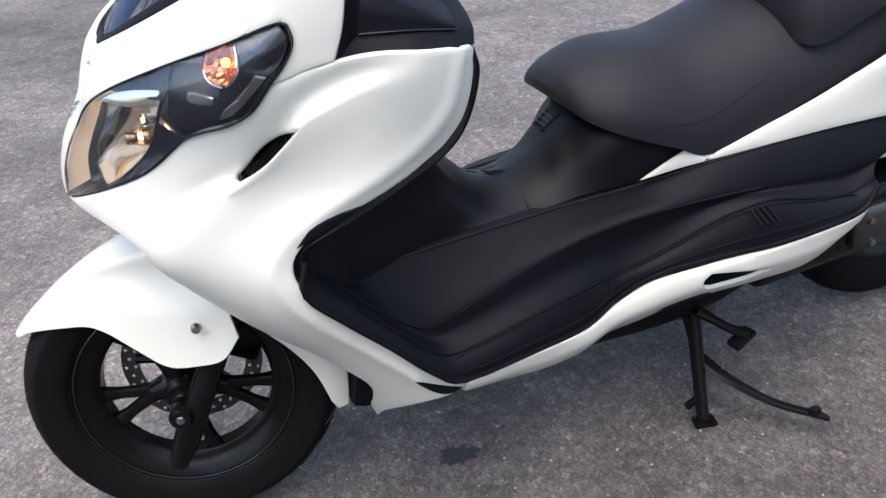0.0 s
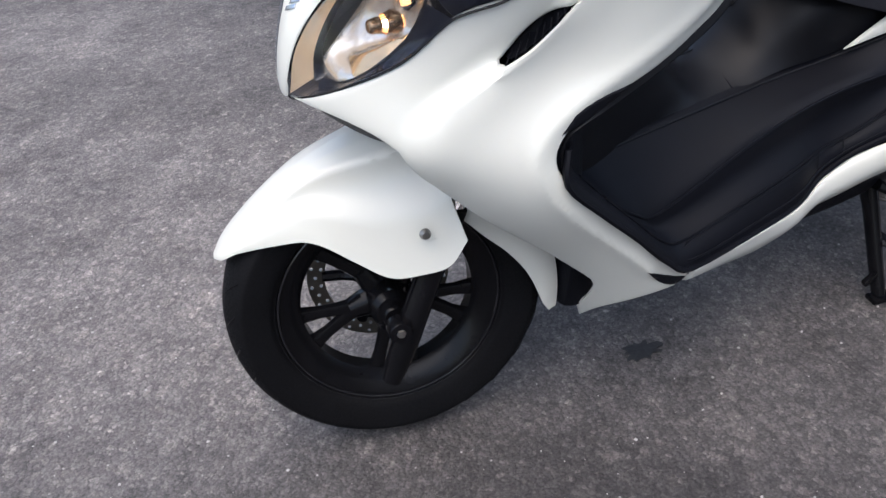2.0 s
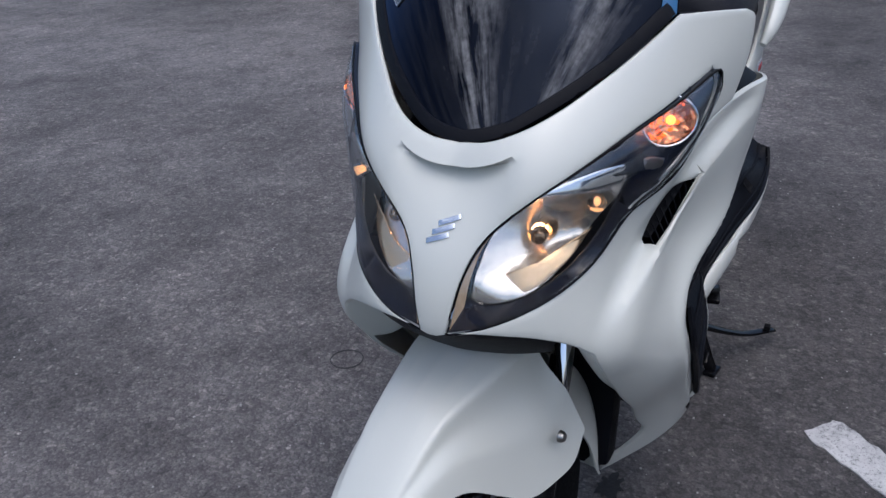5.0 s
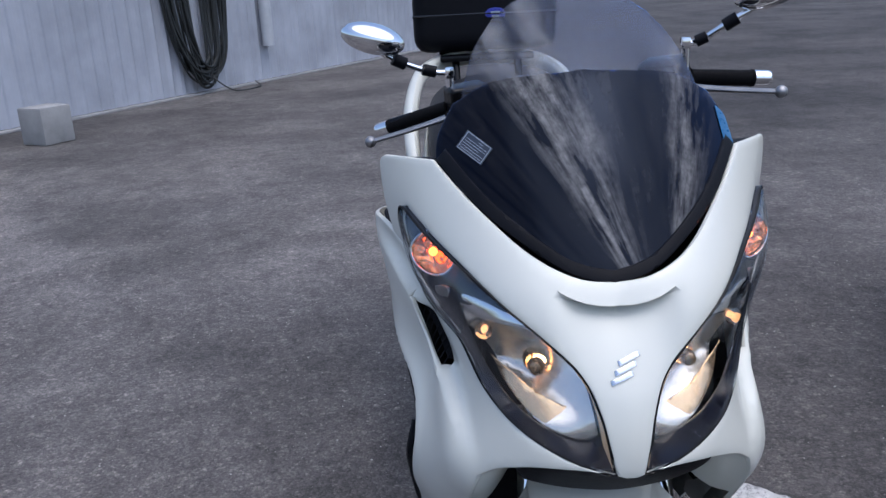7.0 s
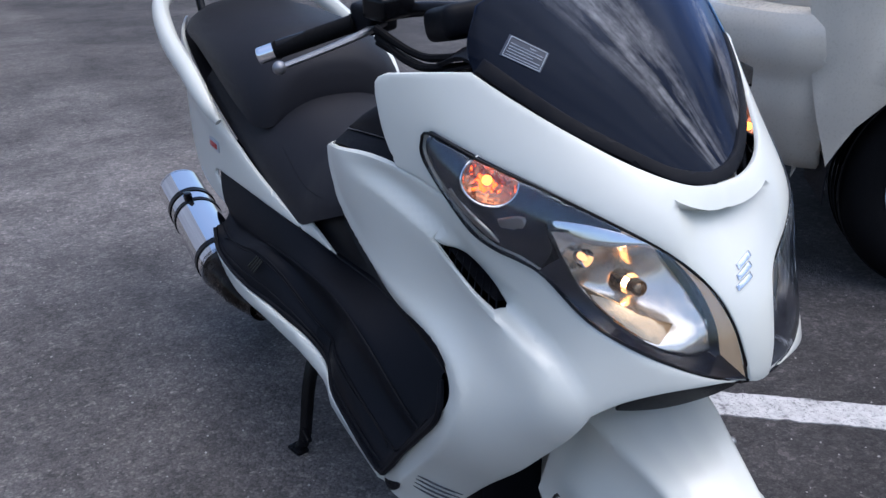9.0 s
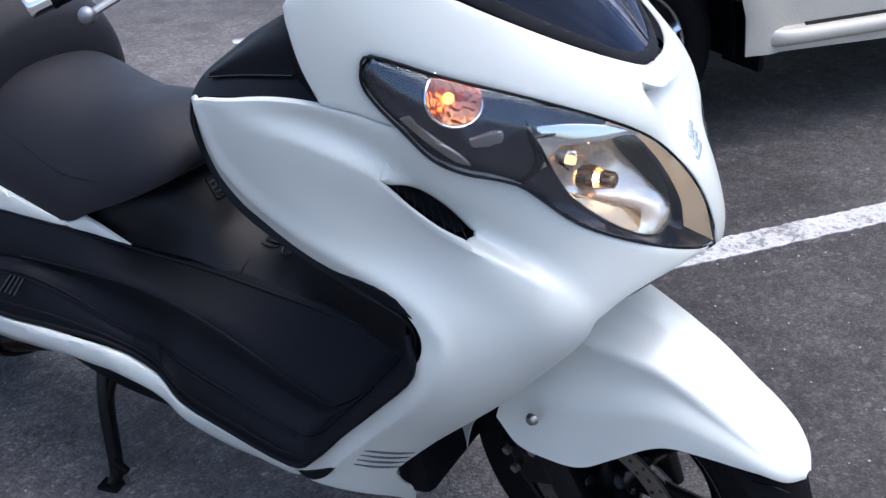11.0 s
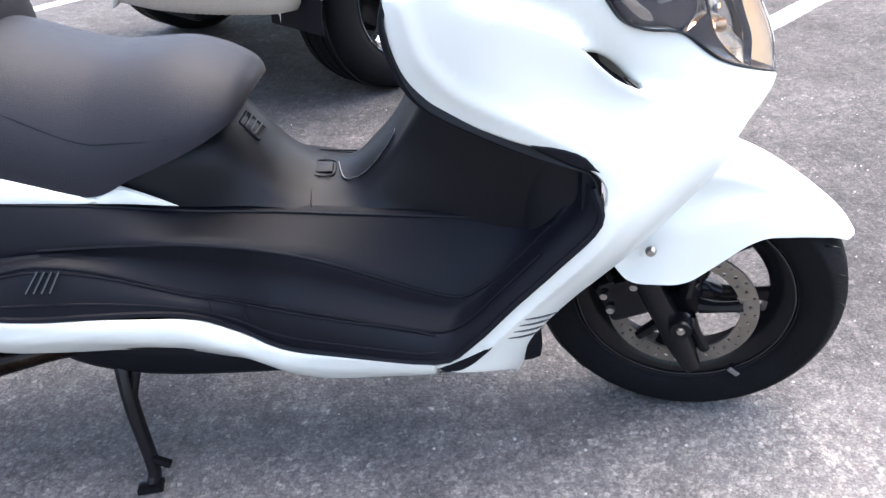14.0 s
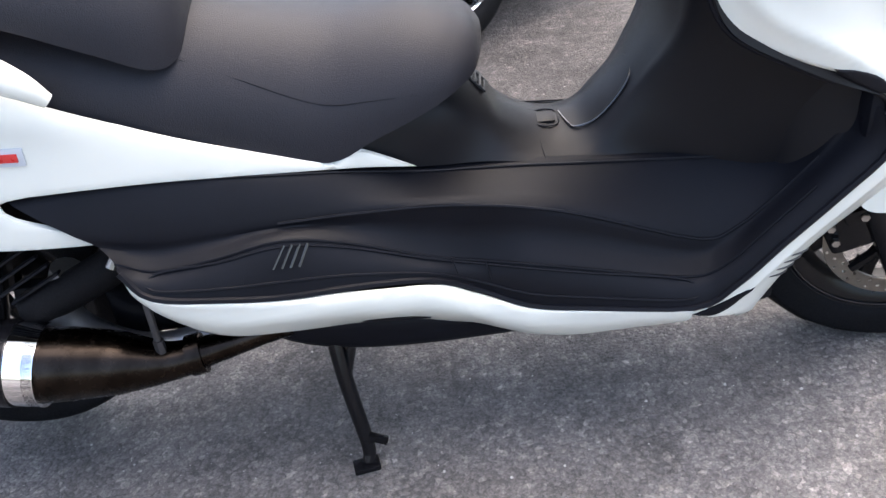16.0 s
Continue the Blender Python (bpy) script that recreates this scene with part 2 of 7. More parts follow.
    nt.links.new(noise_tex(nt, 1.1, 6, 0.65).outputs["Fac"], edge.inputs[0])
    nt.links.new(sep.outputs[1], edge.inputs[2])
    past_line = ramp(nt, edge.outputs[0], [(0.42, rgb(0, 0, 0)), (0.78, rgb(1, 1, 1))]).outputs[0]
    line_tone = mix(nt, past_line, rgb(1.04, 1.03, 1.02), rgb(0.66, 0.65, 0.65))
    c2 = mix(nt, 1.0, c2, line_tone, 'MULTIPLY')
    # patches of tone along x; the far dark ones paint in the shed's shade
    patch_run = nt.nodes.new("ShaderNodeMath")
    patch_run.operation, patch_run.inputs[1].default_value = 'MULTIPLY_ADD', 4.0
    nt.links.new(noise_tex(nt, 0.45, 5, 0.6).outputs["Fac"], patch_run.inputs[0])
    nt.links.new(sep.outputs[0], patch_run.inputs[2])
    span = nt.nodes.new("ShaderNodeMapRange")
    span.inputs[1].default_value, span.inputs[2].default_value = -10.0, 2.0
    nt.links.new(patch_run.outputs[0], span.inputs[0])
    tones = ramp(nt, span.outputs[0], [(0.30, rgb(0.62, 0.62, 0.62)), (0.46, rgb(0.60, 0.60, 0.60)), (0.55, rgb(0.76, 0.76, 0.75)), (0.66, rgb(0.90, 0.90, 0.89)), (0.76, rgb(0.88, 0.88, 0.88)), (0.92, rgb(0.70, 0.70, 0.70))]).outputs[0]
    c2 = mix(nt, 1.0, c2, tones, 'MULTIPLY')
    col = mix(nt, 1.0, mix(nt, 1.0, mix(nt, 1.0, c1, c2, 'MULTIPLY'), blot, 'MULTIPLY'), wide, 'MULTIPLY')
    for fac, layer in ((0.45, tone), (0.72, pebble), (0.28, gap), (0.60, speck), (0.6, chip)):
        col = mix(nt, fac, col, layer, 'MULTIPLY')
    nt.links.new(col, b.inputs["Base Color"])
    put(b, Roughness=0.80, Specular_IOR_Level=0.2)
    h = nt.nodes.new("ShaderNodeMath")
    h.operation = 'SUBTRACT'
    nt.links.new(fine.outputs["Fac"], h.inputs[0])
    nt.links.new(stones.outputs["Distance"], h.inputs[1])
    bump(nt, b, h.outputs[0], 0.75, 0.006)
    return m


def line_paint():
    m, nt, b = material("chipped_white_line_paint")
    n, f, pits = noise_tex(nt, 45.0, 5, 0.7), noise_tex(nt, 6.0, 4), noise_tex(nt, 150.0, 4, 0.75)
    a = nt.nodes.new("ShaderNodeMath")
    a.operation = 'ADD'
    nt.links.new(n.outputs["Fac"], a.inputs[0])
    nt.links.new(f.outputs["Fac"], a.inputs[1])
    a2 = nt.nodes.new("ShaderNodeMath")
    a2.operation, a2.inputs[1].default_value = 'MULTIPLY', 0.5
    nt.links.new(a.outputs[0], a2.inputs[0])
    base = ramp(nt, a2.outputs[0], [(0.40, rgb(0.17, 0.165, 0.165)), (0.46, rgb(0.42, 0.41, 0.405)), (0.56, rgb(0.52, 0.51, 0.50)), (0.75, rgb(0.62, 0.61, 0.60))]).outputs[0]
    pit = ramp(nt, pits.outputs["Fac"], [(0.36, rgb(0.30, 0.30, 0.30)), (0.46, rgb(0.94, 0.94, 0.94)), (0.70, rgb(1.06, 1.06, 1.06))]).outputs[0]
    nt.links.new(mix(nt, 0.9, base, pit, 'MULTIPLY'), b.inputs["Base Color"])
    put(b, Roughness=0.75)
    bump(nt, b, n.outputs["Fac"], 0.5, 0.003)
    return m


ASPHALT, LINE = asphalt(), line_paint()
OIL = worn("oil_stain", rgb(0.016, 0.016, 0.017), 0.6, vary=0.3, scale=40, fine=120, relief=0.002)
WALL = worn("weathered_sheet_metal", rgb(0.35, 0.37, 0.42), 0.55, vary=0.22, scale=1.3, fine=30)

# ---- geometry helpers ----
def part(name, bm, mat, parent=None, label="", sharp=38.0, smooth=True):
    """Links a bmesh as one mesh object under a thing or under a part."""
    bmesh.ops.recalc_face_normals(bm, faces=bm.faces)
    me = bpy.data.meshes.new(name)
    bm.to_mesh(me)
    bm.free()
    me.materials.append(mat)
    if smooth:
        me.polygons.foreach_set("use_smooth", [True] * len(me.polygons))
        me.set_sharp_from_angle(angle=radians(sharp))
    ob = new(name, me)
    if parent is not None:
        ob.parent = parent
    if label:
        ob["label"] = label
    return ob


def spl(pts, n=8, closed=False):
    """A smooth curve through the points, n steps from one to the next."""
    p = [Vector(q) for q in pts]
    m = len(p)
    out = []
    for i in range(m if closed else m - 1):
        b, c = p[i], p[(i + 1) % m]
        a = p[i - 1] if (closed or i > 0) else b * 2 - c
        d = p[(i + 2) % m] if (closed or i + 2 < m) else c * 2 - b
        for k in range(n):
            t = k / n
            out.append(0.5 * ((2 * b) + (c - a) * t + (2 * a - 5 * b + 4 * c - d) * t * t + (3 * b - a - 3 * c + d) * t ** 3))
    if not closed:
        out.append(p[-1])
    return out


def curve1(x, xs, ys):
    if x <= xs[0]:
        return ys[0]
    if x >= xs[-1]:
        return ys[-1]
    i = int(np.searchsorted(xs, x)) - 1
    i = max(0, min(i, len(xs) - 2))
    h = xs[i + 1] - xs[i]

    def slope(j):
        if j == 0 or j == len(xs) - 1:
            return 0.0 if len(xs) < 3 else (ys[min(j + 1, len(xs) - 1)] - ys[max(j - 1, 0)]) / (xs[min(j + 1, len(xs) - 1)] - xs[max(j - 1, 0)])
        return (ys[j + 1] - ys[j - 1]) / (xs[j + 1] - xs[j - 1])
    t = (x - xs[i]) / h
    m0, m1 = slope(i) * h, slope(i + 1) * h
    return (2 * t ** 3 - 3 * t * t + 1) * ys[i] + (t ** 3 - 2 * t * t + t) * m0 + (-2 * t ** 3 + 3 * t * t) * ys[i + 1] + (t ** 3 - t * t) * m1


def ring_of(segments, step):
    """A closed outline from smooth runs that meet at corners, with points every step."""
    out = []
    for seg in segments:
        c = spl([(*q, 0) for q in seg], 24)
        length = [0.0]
        for a, b in zip(c, c[1:]):
            length.append(length[-1] + (b - a).length)
        n = max(1, round(length[-1] / step))
        for k in range(n):
            s = length[-1] * k / n
            i = max(0, min(len(c) - 2, int(np.searchsorted(length, s, side="right")) - 1))
            f = (s - length[i]) / max(1e-9, length[i + 1] - length[i])
            q = c[i].lerp(c[i + 1], f)
            out.append((q.x, q.y))
    return np.array(out)


def inside(p, poly):
    x, y = p[:, 0][:, None], p[:, 1][:, None]
    a, b = poly, np.roll(poly, -1, axis=0)
    cond = (a[:, 1][None] > y) != (b[:, 1][None] > y)
    dy = np.where(b[:, 1] == a[:, 1], 1e-12, b[:, 1] - a[:, 1])
    xi = (b[:, 0] - a[:, 0])[None] * (y - a[:, 1][None]) / dy[None] + a[:, 0][None]
    return (np.sum(cond & (x < xi), axis=1) % 2) == 1


def gap_to(p, poly):
    a, b = poly, np.roll(poly, -1, axis=0)
    d = b - a
    t = np.clip(np.einsum("pkj,kj->pk", p[:, None] - a[None], d) / np.maximum(1e-12, (d * d).sum(1))[None], 0, 1)
    q = a[None] + t[..., None] * d[None]
    return np.sqrt(((p[:, None] - q) ** 2).sum(2)).min(1)


def skin(segments, surface, thick=0.004, roll=0.006, step=0.014, holes=(), lines=()):
    """A moulded panel: an outline laid on a surface (u, v) -> point, with thickness and rolled edges."""
    rings = [ring_of(segments, step)] + [ring_of(h, step * 0.7) for h in holes]
    lo, hi = rings[0].min(0), rings[0].max(0)
    gx, gy = np.meshgrid(np.arange(lo[0] + step / 2, hi[0], step), np.arange(lo[1] + step / 2, hi[1], step))
    gx[1::2] += step / 2
    grid = np.stack([gx.ravel(), gy.ravel()], 1)
    extra = []
    for r in rings:
        t = np.roll(r, -1, 0) - np.roll(r, 1, 0)
        nrm = np.stack([-t[:, 1], t[:, 0]], 1) / np.maximum(1e-9, np.linalg.norm(t, axis=1))[:, None]
        for f in (0.35, 1.0):
            extra += [r + nrm * roll * f, r - nrm * roll * f]
    near = np.concatenate(extra)

    def keep(p, least):
        ok = inside(p, rings[0])
        for h in rings[1:]:
            ok &= ~inside(p, h)
        d = np.min([gap_to(p, r) for r in rings], axis=0)
        return p[ok & (d > least)]
    pts = np.concatenate([keep(near, roll * 0.3), keep(grid, roll * 1.25)])
    verts = [Vector(q) for r in rings for q in r]
    edges, k = [], 0
    for r in rings:
        edges += [(k + i, k + (i + 1) % len(r)) for i in range(len(r))]
        k += len(r)
    for ln in lines:
        q = np.array([(v.x, v.y) for v in spl([(*w, 0) for w in ln], 8)])
        edges += [(len(verts) + i, len(verts) + i + 1) for i in range(len(q) - 1)]
        verts += [Vector(w) for w in q]
        pts = pts[np.min(np.linalg.norm(pts[:, None] - q[None], axis=2), axis=1) > 0.0022]
    verts += [Vector(q) for q in pts]
    vo, _, fo, *_ = delaunay_2d_cdt(verts, edges, [], 0, 1e-6)
    p = np.array([(v.x, v.y) for v in vo])
    tri = [f for f in fo if len(f) >= 3]
    cen = np.array([p[list(f)].mean(0) for f in tri])
    ok = inside(cen, rings[0])
    for h in rings[1:]:
        ok &= ~inside(cen, h)
    tri = [f for f, g in zip(tri, ok) if g]
    d = np.min([gap_to(p, r) for r in rings], axis=0)
    sink = np.where(d < roll, roll - np.sqrt(np.maximum(0, roll ** 2 - (roll - d) ** 2)), 0.0)
    bm = bmesh.new()
    front, back = [], []
    e = 1e-3
    for (u, v), s in zip(p, sink):
        q = Vector(surface(u, v))
        n = (Vector(surface(u + e, v)) - Vector(surface(u - e, v))).cross(Vector(surface(u, v + e)) - Vector(surface(u, v - e)))
        n.normalize()
        front.append(bm.verts.new(q - n * s * 0.8))
        back.append(bm.verts.new(q - n * (thick + roll * 0.8)))
    count = {}
    for f in tri:
        bm.faces.new([front[i] for i in f])
        bm.faces.new([back[i] for i in reversed(f)])
        for a, b in zip(f, f[1:] + f[:1]):
            key = (min(a, b), max(a, b))
            count[key] = count.get(key, 0) + 1
    for (a, b), c in count.items():
        if c == 1:
            bm.faces.new([front[a], front[b], back[b], back[a]])
    loose = [v for v in bm.verts if not v.link_faces]
    bmesh.ops.delete(bm, geom=loose, context='VERTS')
    return bm


def grid_mesh(rows, closed=False, cap=False, thick=0.0):
    """A sheet or tube from rows of points."""
    bm = bmesh.new()
    vs = [[bm.verts.new(q) for q in r] for r in rows]
    n = len(vs[0])
    for a, b in zip(vs, vs[1:]):
        for i in range(n if closed else n - 1):
            j = (i + 1) % n
            try:
                bm.faces.new([a[i], a[j], b[j], b[i]])
            except ValueError:
                pass
    if cap:
        bm.faces.new(vs[0])
        bm.faces.new(list(reversed(vs[-1])))
    bmesh.ops.remove_doubles(bm, verts=bm.verts, dist=1e-5)
    if thick:
        bmesh.ops.recalc_face_normals(bm, faces=bm.faces)
        bmesh.ops.solidify(bm, geom=bm.faces[:], thickness=thick)
    return bm


def loft(curves, nu=6, nv=6, thick=0.0):
    """A sheet that runs smoothly through curves of equally many points."""
    rows = [spl(c, nu) for c in curves]
    cols = [spl([r[i] for r in rows], nv) for i in range(len(rows[0]))]
    return grid_mesh(cols, thick=thick)


def tube(path, radius, sides=10, cap=True, closed=False, steps=6, flat=1.0):
    """A round bar along a smooth path; radius may be a list that runs along it."""
    c = spl(path, steps, closed) if len(path) > 2 else [Vector(path[0]), Vector(path[1])]
    m = len(c)
    rad = radius if isinstance(radius, (list, tuple)) else [radius] * 2
    rs = np.interp(np.linspace(0, 1, m), np.linspace(0, 1, len(rad)), rad)
    t0 = (c[1] - c[0]).normalized()
    up = Vector((0, 0, 1)) if abs(t0.z) < 0.9 else Vector((1, 0, 0))
    rows = []
    for i in range(m):
        t = (c[(i + 1) % m] - c[i - 1]) if closed else (c[min(i + 1, m - 1)] - c[max(i - 1, 0)])
        t.normalize()
        s = up.cross(t).normalized()
        up = t.cross(s).normalized()
        rows.append([c[i] + (s * math.cos(a) + up * math.sin(a) * flat) * rs[i] for a in [2 * math.pi * k / sides for k in range(sides)]])
    if closed:
        rows.append(rows[0])
    return grid_mesh(rows, closed=True, cap=cap and not closed)


def lathe(profile, centre=(0, 0, 0), sides=64, axis='Y', closed=True, arc=1.0):
    """A turned body: profile of (radius, along) about an axis through centre."""
    rows = []
    n = sides + (0 if arc == 1.0 else 1)
    for k in range(n):
        a = 2 * math.pi * arc * k / sides
        row = []
        for r, h in profile:
            p = {'Y': (r * math.cos(a), h, r * math.sin(a)), 'Z': (r * math.cos(a), r * math.sin(a), h), 'X': (h, r * math.cos(a), r * math.sin(a))}[axis]
            row.append(Vector(p) + Vector(centre))
        rows.append(row)
    if arc == 1.0:
        rows.append(rows[0])
    return grid_mesh(rows, closed=closed)


def box(size, centre=(0, 0, 0), bevel=0.004, turn=None, seg=2):
    bm = bmesh.new()
    bmesh.ops.create_cube(bm, size=1.0)
    bmesh.ops.scale(bm, vec=size, verts=bm.verts)
    if bevel:
        bmesh.ops.bevel(bm, geom=bm.edges[:], offset=bevel, segments=seg, affect='EDGES', profile=0.6)
    m = Matrix.Translation(centre)
    if turn:
        m = m @ pose(0, 0, 0, *turn)
    bm.transform(m)
    return bm


def merged(*bms):
    out = bmesh.new()
    for b in bms:
        me = bpy.data.meshes.new("join")
        b.to_mesh(me)
        b.free()
        out.from_mesh(me)
        bpy.data.meshes.remove(me)
    return out


def flipped(bm):
    """The mirror image across the machine's middle plane."""
    out = bm.copy()
    out.transform(Matrix.Diagonal((1, -1, 1, 1)))
    bmesh.ops.reverse_faces(out, faces=out.faces[:])
    return out


def both(name, bm, mat, parent, label=""):
    """A part on each side of the machine."""
    b = flipped(bm)
    return part(name, bm, mat, parent, label), part(name, b, mat, parent, label)


# ---- ground ----
def flat_shape(pts, z=0.0, thick=0.004):
    bm = bmesh.new()
    top = [bm.verts.new((x, y, z + thick)) for x, y in pts]
    low = [bm.verts.new((x, y, z)) for x, y in pts]
    bm.faces.new(top)
    for i in range(len(pts)):
        j = (i + 1) % len(pts)
        bm.faces.new([top[j], top[i], low[i], low[j]])
    return bm


bm = bmesh.new()
bmesh.ops.create_grid(bm, x_segments=60, y_segments=60, size=1.0)
for v in bm.verts:
    r = v.co.length
    s = 6.0 * max(abs(v.co.x), abs(v.co.y)) ** 4 * 60 + 6.0
    v.co = Vector((v.co.x * s, v.co.y * s, 0))
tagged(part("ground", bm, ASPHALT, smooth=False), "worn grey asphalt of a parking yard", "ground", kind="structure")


def strip(a, b, width, seed, ragged=0.004):
    rnd = random.Random(seed)
    a, b = Vector(a), Vector(b)
    d = (b - a).normalized()
    n = Vector((-d.y, d.x)) * width / 2
    k = max(2, int((b - a).length / 0.016))
    left = [a + (b - a) * i / k + n * (1 + rnd.uniform(-1, 1) * ragged / width * 2) for i in range(k + 1)]
    right = [a + (b - a) * i / k - n * (1 + rnd.uniform(-1, 1) * ragged / width * 2) for i in range(k + 1)]
    for side_, way_ in ((left, -1), (right, 1)):
        side_[0] += n * way_ * 0.22
        side_[-1] += n * way_ * 0.22
    ends = [[q + d * rnd.uniform(-0.5, 1) * ragged + n * (1 - f) for f in (0.45, 0.8, 1.15, 1.5)] for q in (b, a)]
    return flat_shape([tuple(p) for p in left + ends[0] + right[::-1] + ends[1][::-1]], 0.0, 0.003)


tagged(part("parking_line", strip((-0.845, 0.49), (2.6, 4.30), 0.105, 3), LINE, smooth=False), "chipped white painted parking line on the asphalt", "road marking", kind="structure")
tagged(part("parking_line", strip((-3.35, 2.68), (-2.4, 3.72), 0.10, 5), LINE, smooth=False), "short worn white parking line on the asphalt", "road marking", kind="structure")

rnd = random.Random(11)
blot = []
for k in range(36):
    a = 2 * math.pi * k / 36
    r = 0.020 + 0.018 * noise.noise(Vector((math.cos(a) * 2.2, math.sin(a) * 2.2, 4.0))) + rnd.uniform(-0.004, 0.006)
    blot.append((-0.478 + 1.7 * r * math.cos(a), 0.113 + 1.15 * r * math.sin(a)))
tagged(part("oil_stain", flat_shape(blot, 0.0, 0.0025), OIL, smooth=False), "small black oil stain on the asphalt", "stain", kind="structure")
tagged(part("ring_mark", lathe([(0.040, 0.0), (0.043, 0.0), (0.043, 0.002), (0.040, 0.002)], (-0.684, -0.62, 0.0), 40, 'Z'), OIL), "thin dark ring mark on the asphalt", "stain", kind="structure")

# ---- far wall of sheet metal ----
wall_a = Vector((-6.2, -5.30, 0))
wd = (Vector((-27.0, 5.60, 0)) - wall_a).normalized()
wall_b = wall_a + wd * 11.6
wn_ = Vector((-wd.y, wd.x, 0))
if wn_.x < 0:
    wn_ = -wn_
length = (wall_b - wall_a).length
rows = []
k = int(length / 0.05)
for h in (0.03, 6.5):
    row = []
    for i in range(k + 1):
        s = i * 0.05
        ph = (s % 0.20) / 0.20
        dep = 0.022 if ph < 0.3 else 0.0
        row.append(wall_a + wd * s + wn_ * dep + Vector((0, 0, h)))
    rows.append(row)
wall = part("wall_north", grid_mesh(rows, thick=0.02), WALL, sharp=20)
tagged(wall, "weathered blue-grey ribbed sheet-metal wall of a shed", "wall", kind="structure")
tagged(part("wall_east", box((8.0, 0.04, 6.35), wall_b - wn_ * 4.0 + Vector((0, 0, 3.325)), 0.004, (0, 0, math.degrees(math.atan2(wn_.y, wn_.x)))), WALL), "blue-grey sheet-metal end wall of the shed", "wall", kind="structure")
mid = (wall_a + wall_b) / 2
ang = math.degrees(math.atan2(wd.y, wd.x))
tagged(part("kerb", box((length, 0.10, 0.025), mid + wn_ * 0.07 + Vector((0, 0, 0.0125)), 0.006, (0, 0, ang)), CONCRETE), "low pale concrete footing under the metal wall", "kerb", kind="structure")

# ---- scooter: the shell of the front fairing ----
# Rounds of the fairing about an upright axis: radius by angle from straight ahead (columns) and height (rows).
AXIS_X = -0.47
SHELL_ANGLE = np.radians([0, 12, 24, 38, 55, 75, 98])
SHELL_HEIGHT = np.array([0.16, 0.28, 0.40, 0.52, 0.62, 0.70, 0.78, 0.86, 0.94, 1.03])
NET = [[0.155, 0.157, 0.167, 0.185, 0.206, 0.227, 0.248],
       [0.258, 0.256, 0.248, 0.247, 0.256, 0.259, 0.245],
       [0.368, 0.364, 0.35, 0.327, 0.308, 0.284, 0.246],
       [0.471, 0.461, 0.436, 0.4, 0.343, 0.287, 0.25],
       [0.543, 0.527, 0.478, 0.397, 0.341, 0.284, 0.259],
       [0.55, 0.523, 0.445, 0.353, 0.33, 0.288, 0.268],
       [0.518, 0.501, 0.436, 0.359, 0.329, 0.304, 0.272],
       [0.469, 0.478, 0.432, 0.375, 0.332, 0.317, 0.268],
       [0.409, 0.408, 0.392, 0.362, 0.338, 0.319, 0.268],
       [0.342, 0.341, 0.336, 0.33, 0.332, 0.315, 0.274]]
NET = np.array(NET)


def spline_second(nodes):
    n = len(nodes)
    h = np.diff(nodes)
    a, b = np.eye(n), np.zeros((n, n))
    for i in range(1, n - 1):
        a[i, i - 1:i + 2] = h[i - 1], 2 * (h[i - 1] + h[i]), h[i]
        b[i, i - 1:i + 2] = 6 / h[i - 1], -6 / h[i - 1] - 6 / h[i], 6 / h[i]
    return np.linalg.solve(a, b)


SEC_A, SEC_H = spline_second(SHELL_ANGLE), spline_second(SHELL_HEIGHT)


def weights(nodes, second, v):
    v = min(max(v, nodes[0]), nodes[-1])
    k = min(max(int(np.searchsorted(nodes, v)) - 1, 0), len(nodes) - 2)
    h = nodes[k + 1] - nodes[k]
    a, b = (nodes[k + 1] - v) / h, (v - nodes[k]) / h
    w = ((a ** 3 - a) * second[k] + (b ** 3 - b) * second[k + 1]) * h * h / 6
    w[k] += a
    w[k + 1] += b
    return w


UNIT = 0.38  # metres on the shell for one radian
CREST = np.array([(76.4, 0.856), (66.6, 0.844), (58, 0.828), (49.9, 0.803), (46.5, 0.783), (40, 0.735), (33.0, 0.702), (26.1, 0.668), (21.6, 0.630)])
CREST[:, 0] = np.radians(CREST[:, 0]) * UNIT


EDGE = np.array([(91.5, 0.850), (90.2, 0.805), (87.0, 0.767), (81.0, 0.727), (66.8, 0.689), (55.0, 0.660), (45.3, 0.620), (43.6, 0.585), (46.2, 0.543), (52.6, 0.481), (62.4, 0.412), (73.5, 0.345), (85, 0.303)])
EDGE[:, 0] = np.radians(EDGE[:, 0]) * UNIT
FOLD = np.array([(86, 0.862), (84, 0.82), (82, 0.79), (74, 0.744), (60, 0.698), (52, 0.671), (47.5, 0.653), (43.5, 0.632), (41.3, 0.609), (40.9, 0.581), (44.4, 0.515), (52.3, 0.432), (67.8, 0.331)])
FOLD[:, 0] = np.radians(FOLD[:, 0]) * UNIT
SLOT_LOW = np.array([(33.8, 0.718), (38, 0.736), (42.8, 0.765), (46.8, 0.791)])
SLOT_LOW[:, 0] = np.radians(SLOT_LOW[:, 0]) * UNIT


def edge_gap(u, v, line):
    a, d = line[:-1], np.diff(line, axis=0)
    p = np.array((u, v)) - a
    t = np.clip((p * d).sum(1) / (d * d).sum(1), 0, 1)
    return float(np.sqrt(((p - t[:, None] * d) ** 2).sum(1)).min())


def dense(line, n=6):
    """The line with a smooth curve through its points."""
    return np.array([(q.x, q.y) for q in spl([(*p, 0) for p in line], n)])


CREST_RUN, FOLD_RUN = dense(CREST), dense(FOLD, 4)


